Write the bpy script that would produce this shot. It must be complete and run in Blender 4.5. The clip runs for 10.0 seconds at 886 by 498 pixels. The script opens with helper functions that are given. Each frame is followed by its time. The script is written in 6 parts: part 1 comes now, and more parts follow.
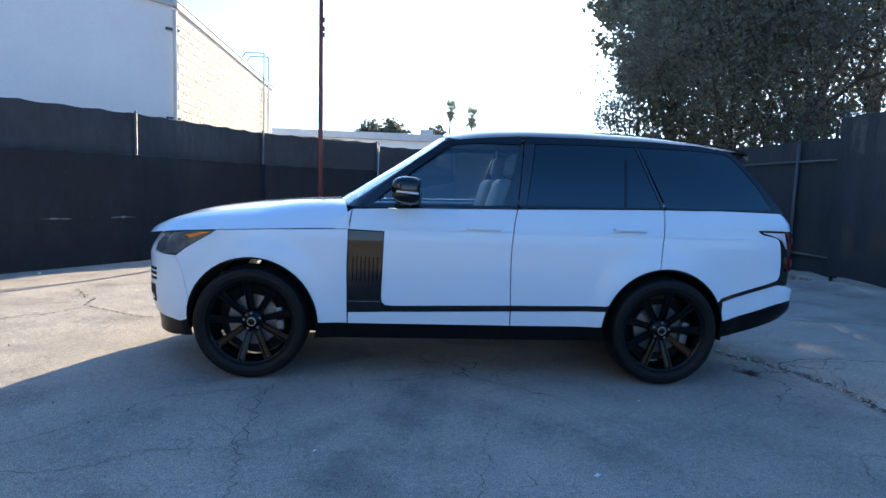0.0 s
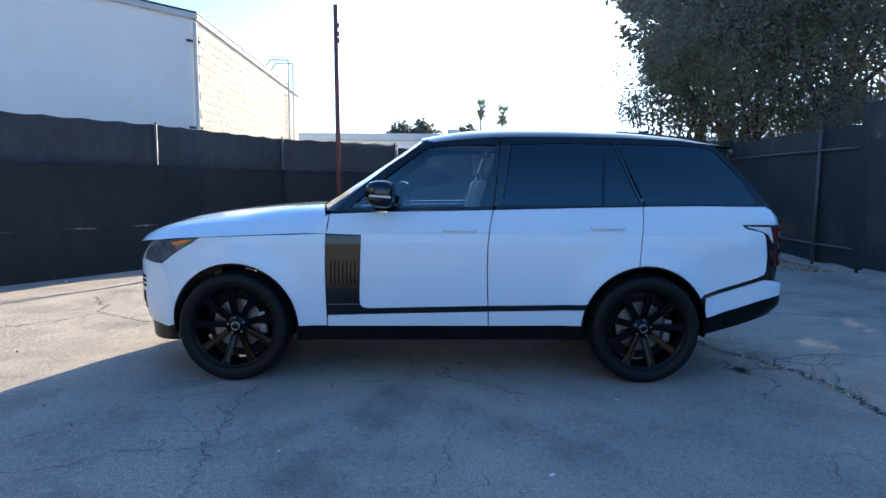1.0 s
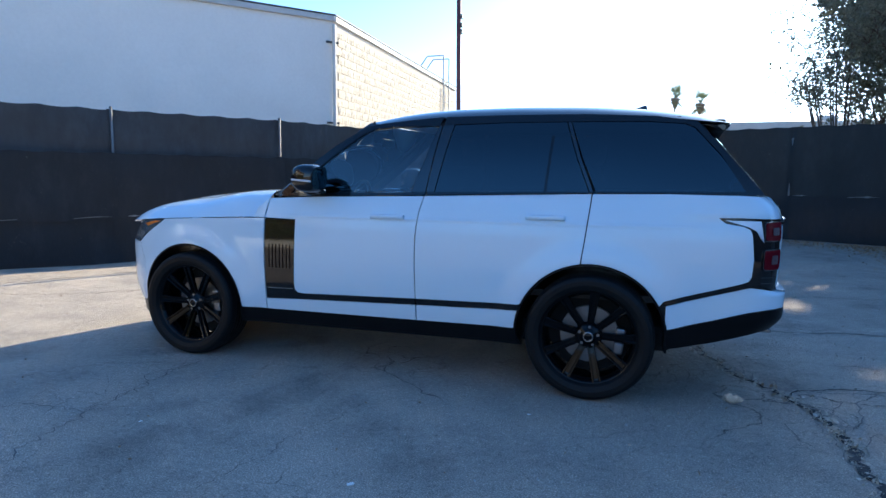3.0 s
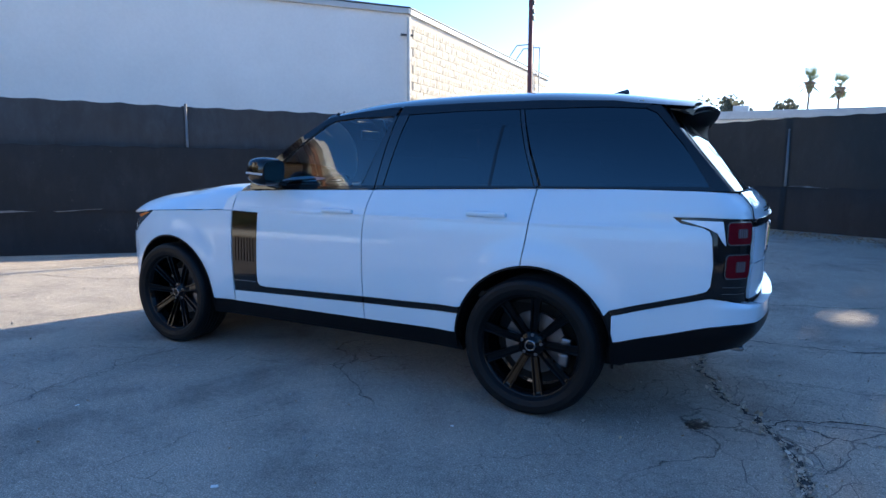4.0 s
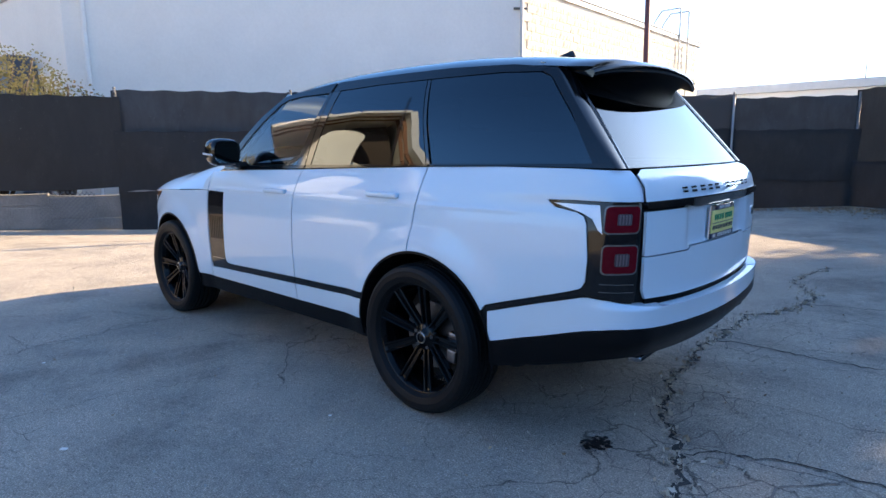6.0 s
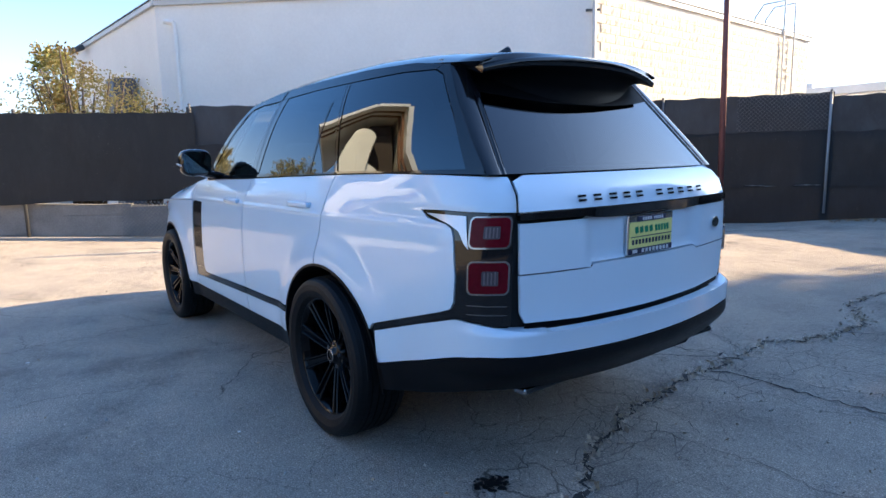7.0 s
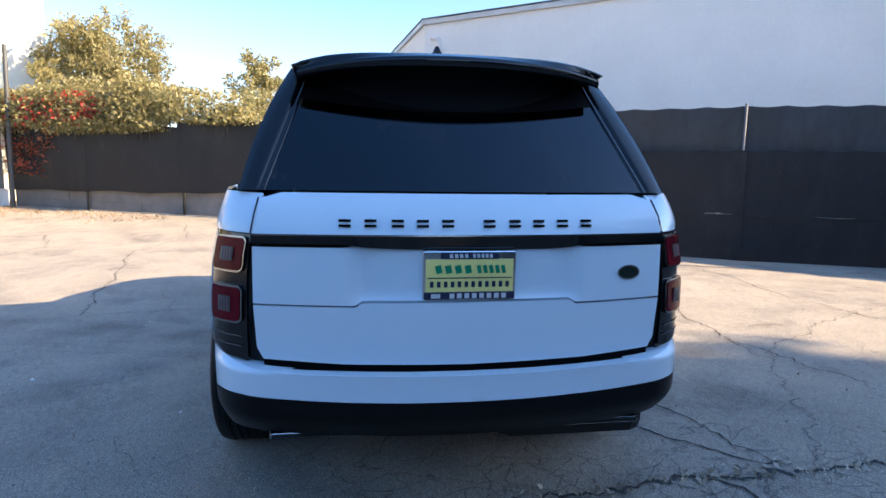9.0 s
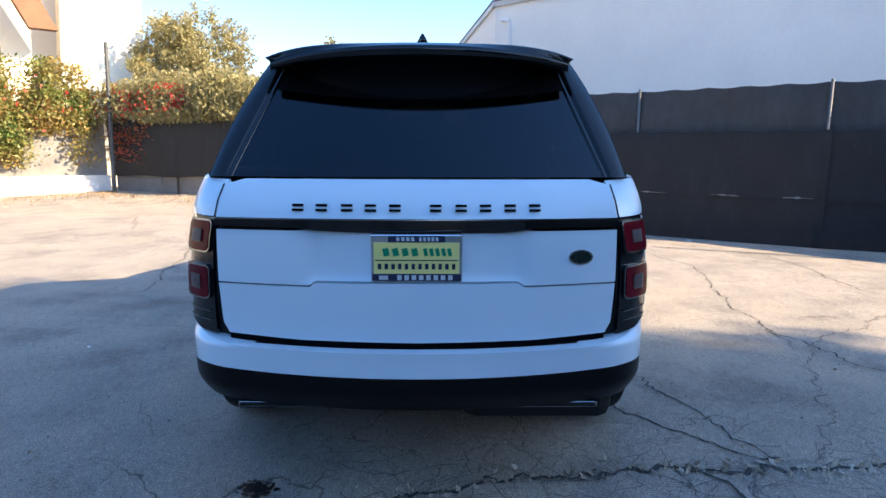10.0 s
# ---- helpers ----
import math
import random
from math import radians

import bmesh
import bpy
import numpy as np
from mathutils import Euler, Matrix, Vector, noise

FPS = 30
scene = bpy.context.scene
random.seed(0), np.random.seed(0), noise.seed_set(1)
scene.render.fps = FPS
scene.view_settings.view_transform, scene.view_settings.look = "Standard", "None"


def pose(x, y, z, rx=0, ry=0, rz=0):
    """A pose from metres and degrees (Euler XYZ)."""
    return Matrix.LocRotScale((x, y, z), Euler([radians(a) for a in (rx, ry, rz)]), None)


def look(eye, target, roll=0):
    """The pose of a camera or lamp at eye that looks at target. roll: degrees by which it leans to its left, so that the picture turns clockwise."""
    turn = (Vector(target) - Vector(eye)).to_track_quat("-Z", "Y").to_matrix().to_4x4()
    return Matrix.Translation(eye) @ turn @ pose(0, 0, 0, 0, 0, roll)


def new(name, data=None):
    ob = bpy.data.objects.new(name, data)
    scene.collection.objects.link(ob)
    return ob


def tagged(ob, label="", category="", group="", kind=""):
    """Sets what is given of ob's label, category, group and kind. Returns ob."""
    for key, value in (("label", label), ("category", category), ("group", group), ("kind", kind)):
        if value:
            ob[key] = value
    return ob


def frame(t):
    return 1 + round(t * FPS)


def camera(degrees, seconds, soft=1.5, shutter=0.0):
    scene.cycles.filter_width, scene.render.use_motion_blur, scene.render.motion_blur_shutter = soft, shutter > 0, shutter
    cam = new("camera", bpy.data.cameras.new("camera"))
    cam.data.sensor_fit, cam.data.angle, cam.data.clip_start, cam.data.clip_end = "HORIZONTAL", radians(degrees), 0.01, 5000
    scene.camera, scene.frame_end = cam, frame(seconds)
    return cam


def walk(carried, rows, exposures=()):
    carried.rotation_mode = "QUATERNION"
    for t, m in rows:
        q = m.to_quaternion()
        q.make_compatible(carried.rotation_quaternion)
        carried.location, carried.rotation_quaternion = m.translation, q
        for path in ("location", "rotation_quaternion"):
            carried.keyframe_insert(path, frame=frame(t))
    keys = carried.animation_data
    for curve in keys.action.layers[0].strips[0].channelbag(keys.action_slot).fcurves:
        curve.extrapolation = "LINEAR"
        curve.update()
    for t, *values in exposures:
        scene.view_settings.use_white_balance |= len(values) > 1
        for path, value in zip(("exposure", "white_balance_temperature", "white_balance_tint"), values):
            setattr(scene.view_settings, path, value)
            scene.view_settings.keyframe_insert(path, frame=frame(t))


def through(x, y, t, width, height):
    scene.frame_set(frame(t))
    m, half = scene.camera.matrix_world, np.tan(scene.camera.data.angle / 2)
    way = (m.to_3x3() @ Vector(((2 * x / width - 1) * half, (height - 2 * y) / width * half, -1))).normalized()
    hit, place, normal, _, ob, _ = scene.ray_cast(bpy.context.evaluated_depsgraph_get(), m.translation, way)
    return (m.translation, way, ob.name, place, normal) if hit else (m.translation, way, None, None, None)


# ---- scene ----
cam = camera(72.9, 10.0)
PATH = [
    (0, (-0.429, -5.084, 1.378), (-0.296, -3.099, 1.167), 2.2),
    (0.5, (-0.204, -5.071, 1.409), (-0.119, -3.084, 1.2), 1.6),
    (1, (-0.015, -5.139, 1.412), (0.0, -3.151, 1.195), 0.5),
    (1.5, (0.273, -5.059, 1.375), (0.163, -3.073, 1.167), 0.2),
    (2, (0.732, -4.913, 1.377), (0.456, -2.944, 1.163), 0.2),
    (2.5, (1.229, -4.799, 1.399), (0.778, -2.863, 1.178), -0.2),
    (2.7, (1.41, -4.73, 1.361), (0.904, -2.808, 1.134), 0.2),
    (3.8, (2.394, -4.197, 1.362), (1.53, -2.414, 1.089), 0.3),
    (4, (2.548, -4.033, 1.374), (1.621, -2.282, 1.103), 0.4),
    (4.5, (2.924, -3.75, 1.371), (1.831, -2.102, 1.072), 1.0),
    (5, (3.177, -3.477, 1.372), (1.986, -1.906, 1.039), 1.2),
    (5.5, (3.35, -3.25, 1.376), (2.081, -1.744, 1.032), 0.2),
    (5.7, (3.451, -3.168, 1.371), (2.144, -1.693, 1.034), -0.3),
    (6.8, (3.954, -2.353, 1.324), (2.428, -1.101, 1.004), -0.9),
    (7, (4.057, -2.161, 1.326), (2.47, -0.982, 1.026), -1.4),
    (7.5, (4.249, -1.716, 1.321), (2.546, -0.721, 0.992), -1.5),
    (8, (4.399, -1.257, 1.33), (2.587, -0.474, 1.007), -0.4),
    (8.5, (4.492, -0.792, 1.336), (2.583, -0.277, 1.039), 0.5),
    (9, (4.465, -0.369, 1.343), (2.505, -0.075, 1.073), 0.8),
    (9.5, (4.526, -0.022, 1.352), (2.549, 0.072, 1.071), 0.7),
    (10, (4.567, 0.071, 1.354), (2.594, 0.088, 1.03), 0.2),
]
walk(cam, [(t, look(eye, target, roll)) for t, eye, target, roll in PATH], exposures=[(0, 2.08, 4760, -1), (2.7, 2.01, 4700, -2), (4.0, 2.03, 4680, 1), (5.2, 2.38, 5280, 4), (8.0, 2.47, 5510, 4), (10, 2.46, 5320, 3)])

# ---- daylight: low sun behind the trees, clear sky ----
SUN_WAY = Vector((0.3436, 0.939, 0.458)).normalized()
world = bpy.data.worlds.new("world")
scene.world = world
world.use_nodes = True
wn, wl = world.node_tree.nodes, world.node_tree.links
sky = wn.new("ShaderNodeTexSky")
sky.sky_type = "NISHITA"
sky.sun_disc = False
sky.sun_elevation = math.asin(SUN_WAY.z)
sky.sun_rotation = math.atan2(SUN_WAY.x, SUN_WAY.y)
sky.air_density, sky.dust_density, sky.ozone_density = 1.0, 1.3, 5.0
wn["Background"].inputs["Strength"].default_value = 0.0755
# pale haze towards the horizon
where, height, clear, thick, pale, haze = (wn.new("ShaderNode" + k) for k in ("TexCoord", "SeparateXYZ", "MapRange", "Math", "RGBToBW", "Mix"))
haze.data_type = "RGBA"
wl.new(where.outputs["Generated"], height.inputs[0])
wl.new(height.outputs["Z"], clear.inputs["Value"])
clear.inputs["From Min"].default_value, clear.inputs["From Max"].default_value = 0.0, 0.45
clear.inputs["To Min"].default_value, clear.inputs["To Max"].default_value = 0.72, 0.0
clear.interpolation_type = "SMOOTHSTEP"
wl.new(sky.outputs[0], pale.inputs[0])
thick.operation = "MULTIPLY"
thick.inputs[1].default_value = 1.25
wl.new(pale.outputs[0], thick.inputs[0])
wl.new(clear.outputs[0], haze.inputs["Factor"])
wl.new(sky.outputs[0], haze.inputs[6])
wl.new(thick.outputs[0], haze.inputs[7])
wl.new(haze.outputs[2], wn["Background"].inputs["Color"])
sun = new("sun", bpy.data.lights.new("sun", "SUN"))
sun.data.energy, sun.data.angle, sun.data.color = 3.3, radians(0.53), (1.0, 0.68, 0.37)
sun.matrix_world = look(SUN_WAY * 60, (0, 0, 0))

# ---- materials ----
def nodes_of(name):
    m = bpy.data.materials.new(name)
    m.use_nodes = True
    return m, m.node_tree.nodes, m.node_tree.links, m.node_tree.nodes["Principled BSDF"]


def noise_at(n, l, scale, detail=4.0, rough=0.55, stretch=None):
    geo = n.new("ShaderNodeNewGeometry")
    tex = n.new("ShaderNodeTexNoise")
    tex.inputs["Scale"].default_value, tex.inputs["Detail"].default_value, tex.inputs["Roughness"].default_value = scale, detail, rough
    if stretch:
        mp = n.new("ShaderNodeMapping")
        mp.inputs["Scale"].default_value = stretch
        l.new(geo.outputs["Position"], mp.inputs["Vector"])
        l.new(mp.outputs[0], tex.inputs["Vector"])
    else:
        l.new(geo.outputs["Position"], tex.inputs["Vector"])
    return tex.outputs["Fac"]


def ramp(n, l, fac, stops):
    r = n.new("ShaderNodeValToRGB")
    r.color_ramp.elements[0].position, r.color_ramp.elements[1].position = stops[0][0], stops[-1][0]
    r.color_ramp.elements[0].color, r.color_ramp.elements[1].color = (*stops[0][1], 1), (*stops[-1][1], 1)
    for p, c in stops[1:-1]:
        r.color_ramp.elements.new(p).color = (*c, 1)
    l.new(fac, r.inputs[0])
    return r.outputs[0]


def mixed(n, l, fac, a, b, blend="MIX"):
    m = n.new("ShaderNodeMix")
    m.data_type, m.blend_type = "RGBA", blend
    for socket, value in ((m.inputs[0], fac), (m.inputs[6], a), (m.inputs[7], b)):
        if isinstance(value, bpy.types.NodeSocket):
            l.new(value, socket)
        elif isinstance(value, (int, float)):
            socket.default_value = value
        else:
            socket.default_value = (*value, 1)
    return m.outputs[2]


def bumped(n, l, bsdf, height, strength, distance):
    b = n.new("ShaderNodeBump")
    b.inputs["Strength"].default_value, b.inputs["Distance"].default_value = strength, distance
    l.new(height, b.inputs["Height"])
    l.new(b.outputs[0], bsdf.inputs["Normal"])


def surface(name, col, rough=0.5, metal=0.0, var=0.15, scale=3.0, fine=60.0, bump=0.1, coat=0.0, spec=0.5):
    """A plain surface with stains at one scale and grain at another."""
    m, n, l, p = nodes_of(name)
    lo, hi = [c * (1 - var) for c in col], [min(1, c * (1 + var)) for c in col]
    big = noise_at(n, l, scale)
    small = noise_at(n, l, fine, 3)
    c1 = ramp(n, l, big, [(0.3, lo), (0.7, hi)])
    l.new(mixed(n, l, 0.35, c1, ramp(n, l, small, [(0.3, lo), (0.7, hi)])), p.inputs["Base Color"])
    p.inputs["Roughness"].default_value, p.inputs["Metallic"].default_value = rough, metal
    p.inputs["Coat Weight"].default_value, p.inputs["Coat Roughness"].default_value = coat, 0.03
    p.inputs["Specular IOR Level"].default_value = spec
    if bump:
        bumped(n, l, p, small, bump, 0.01)
    return m


def glass(name, tint, gloss_tint=(1, 1, 1), ior=1.5):
    m, n, l, p = nodes_of(name)
    n.remove(p)
    tr, gl, fr, mx = (n.new("ShaderNode" + k) for k in ("BsdfTransparent", "BsdfGlossy", "Fresnel", "MixShader"))
    tr.inputs["Color"].default_value = (*tint, 1)
    gl.inputs["Color"].default_value, gl.inputs["Roughness"].default_value = (*gloss_tint, 1), 0.01
    fr.inputs["IOR"].default_value = ior
    l.new(fr.outputs[0], mx.inputs[0])
    l.new(tr.outputs[0], mx.inputs[1])
    l.new(gl.outputs[0], mx.inputs[2])
    l.new(mx.outputs[0], n["Material Output"].inputs["Surface"])
    return m


def leaf_material(name, stops, through=0.35):
    m, n, l, p = nodes_of(name)
    geo = n.new("ShaderNodeNewGeometry")
    col = ramp(n, l, geo.outputs["Random Per Island"], stops)
    big = noise_at(n, l, 0.9, 2)
    col = mixed(n, l, 0.5, col, ramp(n, l, big, [(0.3, stops[0][1]), (0.7, stops[-1][1])]))
    l.new(col, p.inputs["Base Color"])
    p.inputs["Roughness"].default_value = 0.5
    tr, mx = n.new("ShaderNodeBsdfTranslucent"), n.new("ShaderNodeMixShader")
    l.new(col, tr.inputs["Color"])
    mx.inputs[0].default_value = through
    l.new(p.outputs[0], mx.inputs[1])
    l.new(tr.outputs[0], mx.inputs[2])
    l.new(mx.outputs[0], n["Material Output"].inputs["Surface"])
    return m


def fabric(name, col, open_part, through):
    """Woven screening: dark yarn with small gaps, some light coming through."""
    m, n, l, p = nodes_of(name)
    big, mid = noise_at(n, l, 1.1, 5), noise_at(n, l, 7, 3, stretch=(1, 1, 0.35))
    c = ramp(n, l, big, [(0.3, [v * 0.75 for v in col]), (0.7, [v * 1.25 for v in col])])
    c = mixed(n, l, 0.35, c, ramp(n, l, mid, [(0.3, [v * 0.7 for v in col]), (0.72, [v * 1.5 for v in col])]))
    # dust streaks and scattered pale specks
    dust = ramp(n, l, noise_at(n, l, 2.6, 6, 0.7, stretch=(1, 1, 0.5)), [(0.5, (0, 0, 0)), (0.72, (0.5, 0.5, 0.5))])
    c = mixed(n, l, dust, c, [v * 1.6 + 0.012 for v in col])
    specks = mixed(n, l, 1.0, ramp(n, l, noise_at(n, l, 34, 2, 0.6), [(0.68, (0, 0, 0)), (0.74, (0.8, 0.8, 0.8))]), ramp(n, l, noise_at(n, l, 1.9, 4), [(0.52, (0, 0, 0)), (0.64, (1, 1, 1))]), "MULTIPLY")
    c = mixed(n, l, specks, c, (0.13, 0.125, 0.115))
    l.new(c, p.inputs["Base Color"])
    p.inputs["Roughness"].default_value = 0.75
    bumped(n, l, p, mid, 0.5, 0.03)
    tl, tp = n.new("ShaderNodeBsdfTranslucent"), n.new("ShaderNodeBsdfTransparent")
    tl.inputs["Color"].default_value = (0.5, 0.47, 0.43, 1)
    m1, m2 = n.new("ShaderNodeMixShader"), n.new("ShaderNodeMixShader")
    m1.inputs[0].default_value, m2.inputs[0].default_value = through, open_part
    l.new(p.outputs[0], m1.inputs[1])
    l.new(tl.outputs[0], m1.inputs[2])
    l.new(m1.outputs[0], m2.inputs[1])
    l.new(tp.outputs[0], m2.inputs[2])
    l.new(m2.outputs[0], n["Material Output"].inputs["Surface"])
    return m


def asphalt_material():
    m, n, l, p = nodes_of("old_asphalt")
    blot, patch, grain, spots = noise_at(n, l, 0.35, 5), noise_at(n, l, 1.7, 5, 0.65), noise_at(n, l, 120, 3, 0.75), noise_at(n, l, 30, 5, 0.75)
    base = ramp(n, l, blot, [(0.3, (0.37, 0.325, 0.268)), (0.55, (0.425, 0.372, 0.306)), (0.75, (0.48, 0.416, 0.34))])
    base = mixed(n, l, 0.55, base, ramp(n, l, patch, [(0.32, (0.31, 0.275, 0.233)), (0.5, (0.42, 0.368, 0.305)), (0.72, (0.50, 0.434, 0.355))]))
    base = mixed(n, l, 0.6, base, ramp(n, l, grain, [(0.3, (0.35, 0.35, 0.35)), (0.5, (0.92, 0.92, 0.92)), (0.70, (2.1, 2.05, 2.0))]), "MULTIPLY")
    base = mixed(n, l, 0.6, base, ramp(n, l, spots, [(0.33, (0.56, 0.56, 0.56)), (0.46, (1.06, 1.06, 1.06)), (0.56, (1.16, 1.15, 1.14)), (0.68, (1.6, 1.57, 1.53))]), "MULTIPLY")
    # darker and slightly bluer towards the east end, with an uneven border
    place, axes = n.new("ShaderNodeNewGeometry"), n.new("ShaderNodeSeparateXYZ")
    l.new(place.outputs["Position"], axes.inputs[0])
    edge = n.new("ShaderNodeMath")
    edge.operation = "MULTIPLY_ADD"
    edge.inputs[1].default_value = 2.2
    l.new(noise_at(n, l, 0.6, 5), edge.inputs[0])
    l.new(axes.outputs["X"], edge.inputs[2])
    eastern = n.new("ShaderNodeMapRange")
    eastern.inputs["From Min"].default_value, eastern.inputs["From Max"].default_value = 1.2, 2.8
    l.new(edge.outputs[0], eastern.inputs["Value"])
    base = mixed(n, l, eastern.outputs[0], base, mixed(n, l, 1.0, base, (0.87, 0.875, 0.885), "MULTIPLY"))
    # pale grit, thicker in some patches
    grit = n.new("ShaderNodeTexVoronoi")
    grit.inputs["Scale"].default_value = 58.0
    spot = n.new("ShaderNodeNewGeometry")
    l.new(spot.outputs["Position"], grit.inputs["Vector"])
    fleck = ramp(n, l, grit.outputs["Distance"], [(0.10, (0.8, 0.8, 0.8)), (0.2, (0, 0, 0))])
    where = ramp(n, l, noise_at(n, l, 0.75, 5, 0.7), [(0.46, (0.06, 0.06, 0.06)), (0.62, (1, 1, 1))])
    some = ramp(n, l, noise_at(n, l, 24, 2), [(0.5, (0, 0, 0)), (0.58, (1, 1, 1))])
    base = mixed(n, l, mixed(n, l, 1.0, mixed(n, l, 1.0, fleck, where, "MULTIPLY"), some, "MULTIPLY"), base, (0.66, 0.62, 0.56))
    # hairline cracks: the borders of warped cells, broken up by a mask
    geo, warp = n.new("ShaderNodeNewGeometry"), n.new("ShaderNodeTexNoise")
    warp.inputs["Scale"].default_value, warp.inputs["Detail"].default_value = 1.3, 6
    l.new(geo.outputs["Position"], warp.inputs["Vector"])
    add = n.new("ShaderNodeVectorMath")
    add.operation = "MULTIPLY_ADD"
    add.inputs[1].default_value = (0.9, 0.9, 0.9)
    l.new(warp.outputs["Color"], add.inputs[0])
    l.new(geo.outputs["Position"], add.inputs[2])
    vor = n.new("ShaderNodeTexVoronoi")
    vor.feature = "DISTANCE_TO_EDGE"
    vor.inputs["Scale"].default_value = 0.62
    l.new(add.outputs[0], vor.inputs["Vector"])
    line = ramp(n, l, vor.outputs["Distance"], [(0.0, (1, 1, 1)), (0.0045, (0, 0, 0))])
    mask = ramp(n, l, noise_at(n, l, 0.55, 3), [(0.52, (0, 0, 0)), (0.62, (0.8, 0.8, 0.8))])
    crack = mixed(n, l, 1.0, line, mask, "MULTIPLY")
    # patches of fine alligator cracking
    fine = n.new("ShaderNodeTexVoronoi")
    fine.feature = "DISTANCE_TO_EDGE"
    fine.inputs["Scale"].default_value = 3.1
    l.new(add.outputs[0], fine.inputs["Vector"])
    hair = ramp(n, l, fine.outputs["Distance"], [(0.0, (1, 1, 1)), (0.013, (0, 0, 0))])
    patchy = ramp(n, l, noise_at(n, l, 0.8, 4), [(0.52, (0, 0, 0)), (0.62, (0.75, 0.75, 0.75))])
    base = mixed(n, l, mixed(n, l, 1.0, hair, patchy, "MULTIPLY"), base, (0.07, 0.065, 0.06))
    # old spills and tyre grime
    grime = noise_at(n, l, 0.9, 6, 0.7)
    base = mixed(n, l, 0.75, base, ramp(n, l, grime, [(0.36, (0.62, 0.63, 0.65)), (0.47, (0.95, 0.95, 0.95)), (0.6, (1.03, 1.02, 1.0))]), "MULTIPLY")
    base = mixed(n, l, crack, base, (0.045, 0.042, 0.04))
    l.new(base, p.inputs["Base Color"])
    p.inputs["Roughness"].default_value = 1.0
    p.inputs["Specular IOR Level"].default_value = 0.1
    hgt = n.new("ShaderNodeMath")
    hgt.operation = "MULTIPLY_ADD"
    hgt.inputs[1].default_value = 0.5
    l.new(spots, hgt.inputs[0])
    l.new(grain, hgt.inputs[2])
    bumped(n, l, p, hgt.outputs[0], 0.75, 0.014)
    return m


M_ASPHALT = asphalt_material()
M_CRACK = surface("crack_filler", (0.045, 0.04, 0.036), 0.95, var=0.4, fine=90, bump=0.6)
M_HAIRLINE = surface("hairline_crack", (0.17, 0.15, 0.13), 0.95, var=0.4, fine=90, bump=0.3)
M_LITTER = leaf_material("dry_litter", [(0.0, (0.14, 0.095, 0.055)), (0.5, (0.38, 0.30, 0.20)), (1.0, (0.72, 0.65, 0.53))], 0.1)
M_DRYLEAF = leaf_material("dry_brown_leaf", [(0.0, (0.13, 0.075, 0.035)), (0.5, (0.32, 0.20, 0.10)), (1.0, (0.52, 0.38, 0.22))], 0.15)
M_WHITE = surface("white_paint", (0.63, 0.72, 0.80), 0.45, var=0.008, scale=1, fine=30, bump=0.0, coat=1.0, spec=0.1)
M_GLOSS = surface("gloss_black", (0.006, 0.006, 0.007), 0.06, var=0.1, bump=0.0, coat=0.0)
M_SATIN = surface("satin_black_plastic", (0.0045, 0.0047, 0.0056), 0.36, var=0.12, fine=300, bump=0.08, spec=0.14)
M_VOID = surface("deep_black", (0.002, 0.002, 0.0024), 0.5, var=0.1, bump=0.0, spec=0.04)
M_TYRE = surface("tyre_rubber", (0.0045, 0.0048, 0.0055), 0.55, var=0.18, fine=90, bump=0.15, spec=0.22)
M_RIM = surface("black_rim", (0.004, 0.004, 0.0045), 0.07, var=0.1, bump=0.0, coat=0.0, spec=0.2)
M_CHROME = surface("chrome", (0.75, 0.75, 0.76), 0.12, 1.0, var=0.03, bump=0.0)
M_DULLCHROME = surface("smoked_chrome", (0.30, 0.30, 0.31), 0.2, 1.0, var=0.05, bump=0.0)
M_STEEL = surface("brake_steel", (0.2, 0.2, 0.21), 0.42, 1.0, var=0.12, fine=80)
M_DARK = surface("under_body", (0.012, 0.012, 0.012), 0.9, var=0.1)
M_RED = surface("red_lens", (0.095, 0.004, 0.010), 0.16, var=0.15, scale=30, bump=0.0, coat=0.0, spec=0.1)
M_LENS = surface("lamp_reflector", (0.62, 0.62, 0.66), 0.3, 0.25, var=0.1, bump=0.0, coat=1.0)
M_BARS = surface("lens_bars", (0.14, 0.11, 0.115), 0.3, var=0.1, bump=0.0)
M_CORE = surface("lens_grid", (0.075, 0.06, 0.066), 0.35, var=0.2, scale=60, bump=0.0, spec=0.3)
M_AMBER = surface("amber_lens", (0.75, 0.22, 0.03), 0.15, var=0.1, bump=0.0, coat=1.0)
M_HEAD = surface("headlamp", (0.17, 0.19, 0.21), 0.12, 0.5, var=0.4, scale=20, bump=0.0, coat=1.0)
M_PILLAR = surface("pillar_black", (0.006, 0.006, 0.007), 0.04, var=0.1, bump=0.0, coat=0.0, spec=1.0)
M_CLEAR = glass("clear_glass", (0.72, 0.78, 0.79), ior=1.92)
M_TINT = glass("privacy_glass", (0.020, 0.023, 0.027), (0.88, 0.95, 1.0), ior=1.80)
M_TINT_REAR = glass("rear_privacy_glass", (0.020, 0.023, 0.027), (0.84, 0.92, 1.0), ior=1.58)
M_SCREEN = glass("windscreen_glass", (0.62, 0.68, 0.68), ior=1.52)
M_MIRROR = surface("mirror_glass", (0.16, 0.24, 0.28), 0.02, 1.0, var=0.0, bump=0.0)
M_SEAT = surface("ivory_leather", (0.33, 0.30, 0.25), 0.5, var=0.08, fine=120, bump=0.1)
M_DASH = surface("dark_dashboard", (0.03, 0.028, 0.026), 0.6, var=0.1)
M_PLATE = surface("yellow_plate", (0.80, 0.72, 0.24), 0.4, var=0.04, bump=0.0)
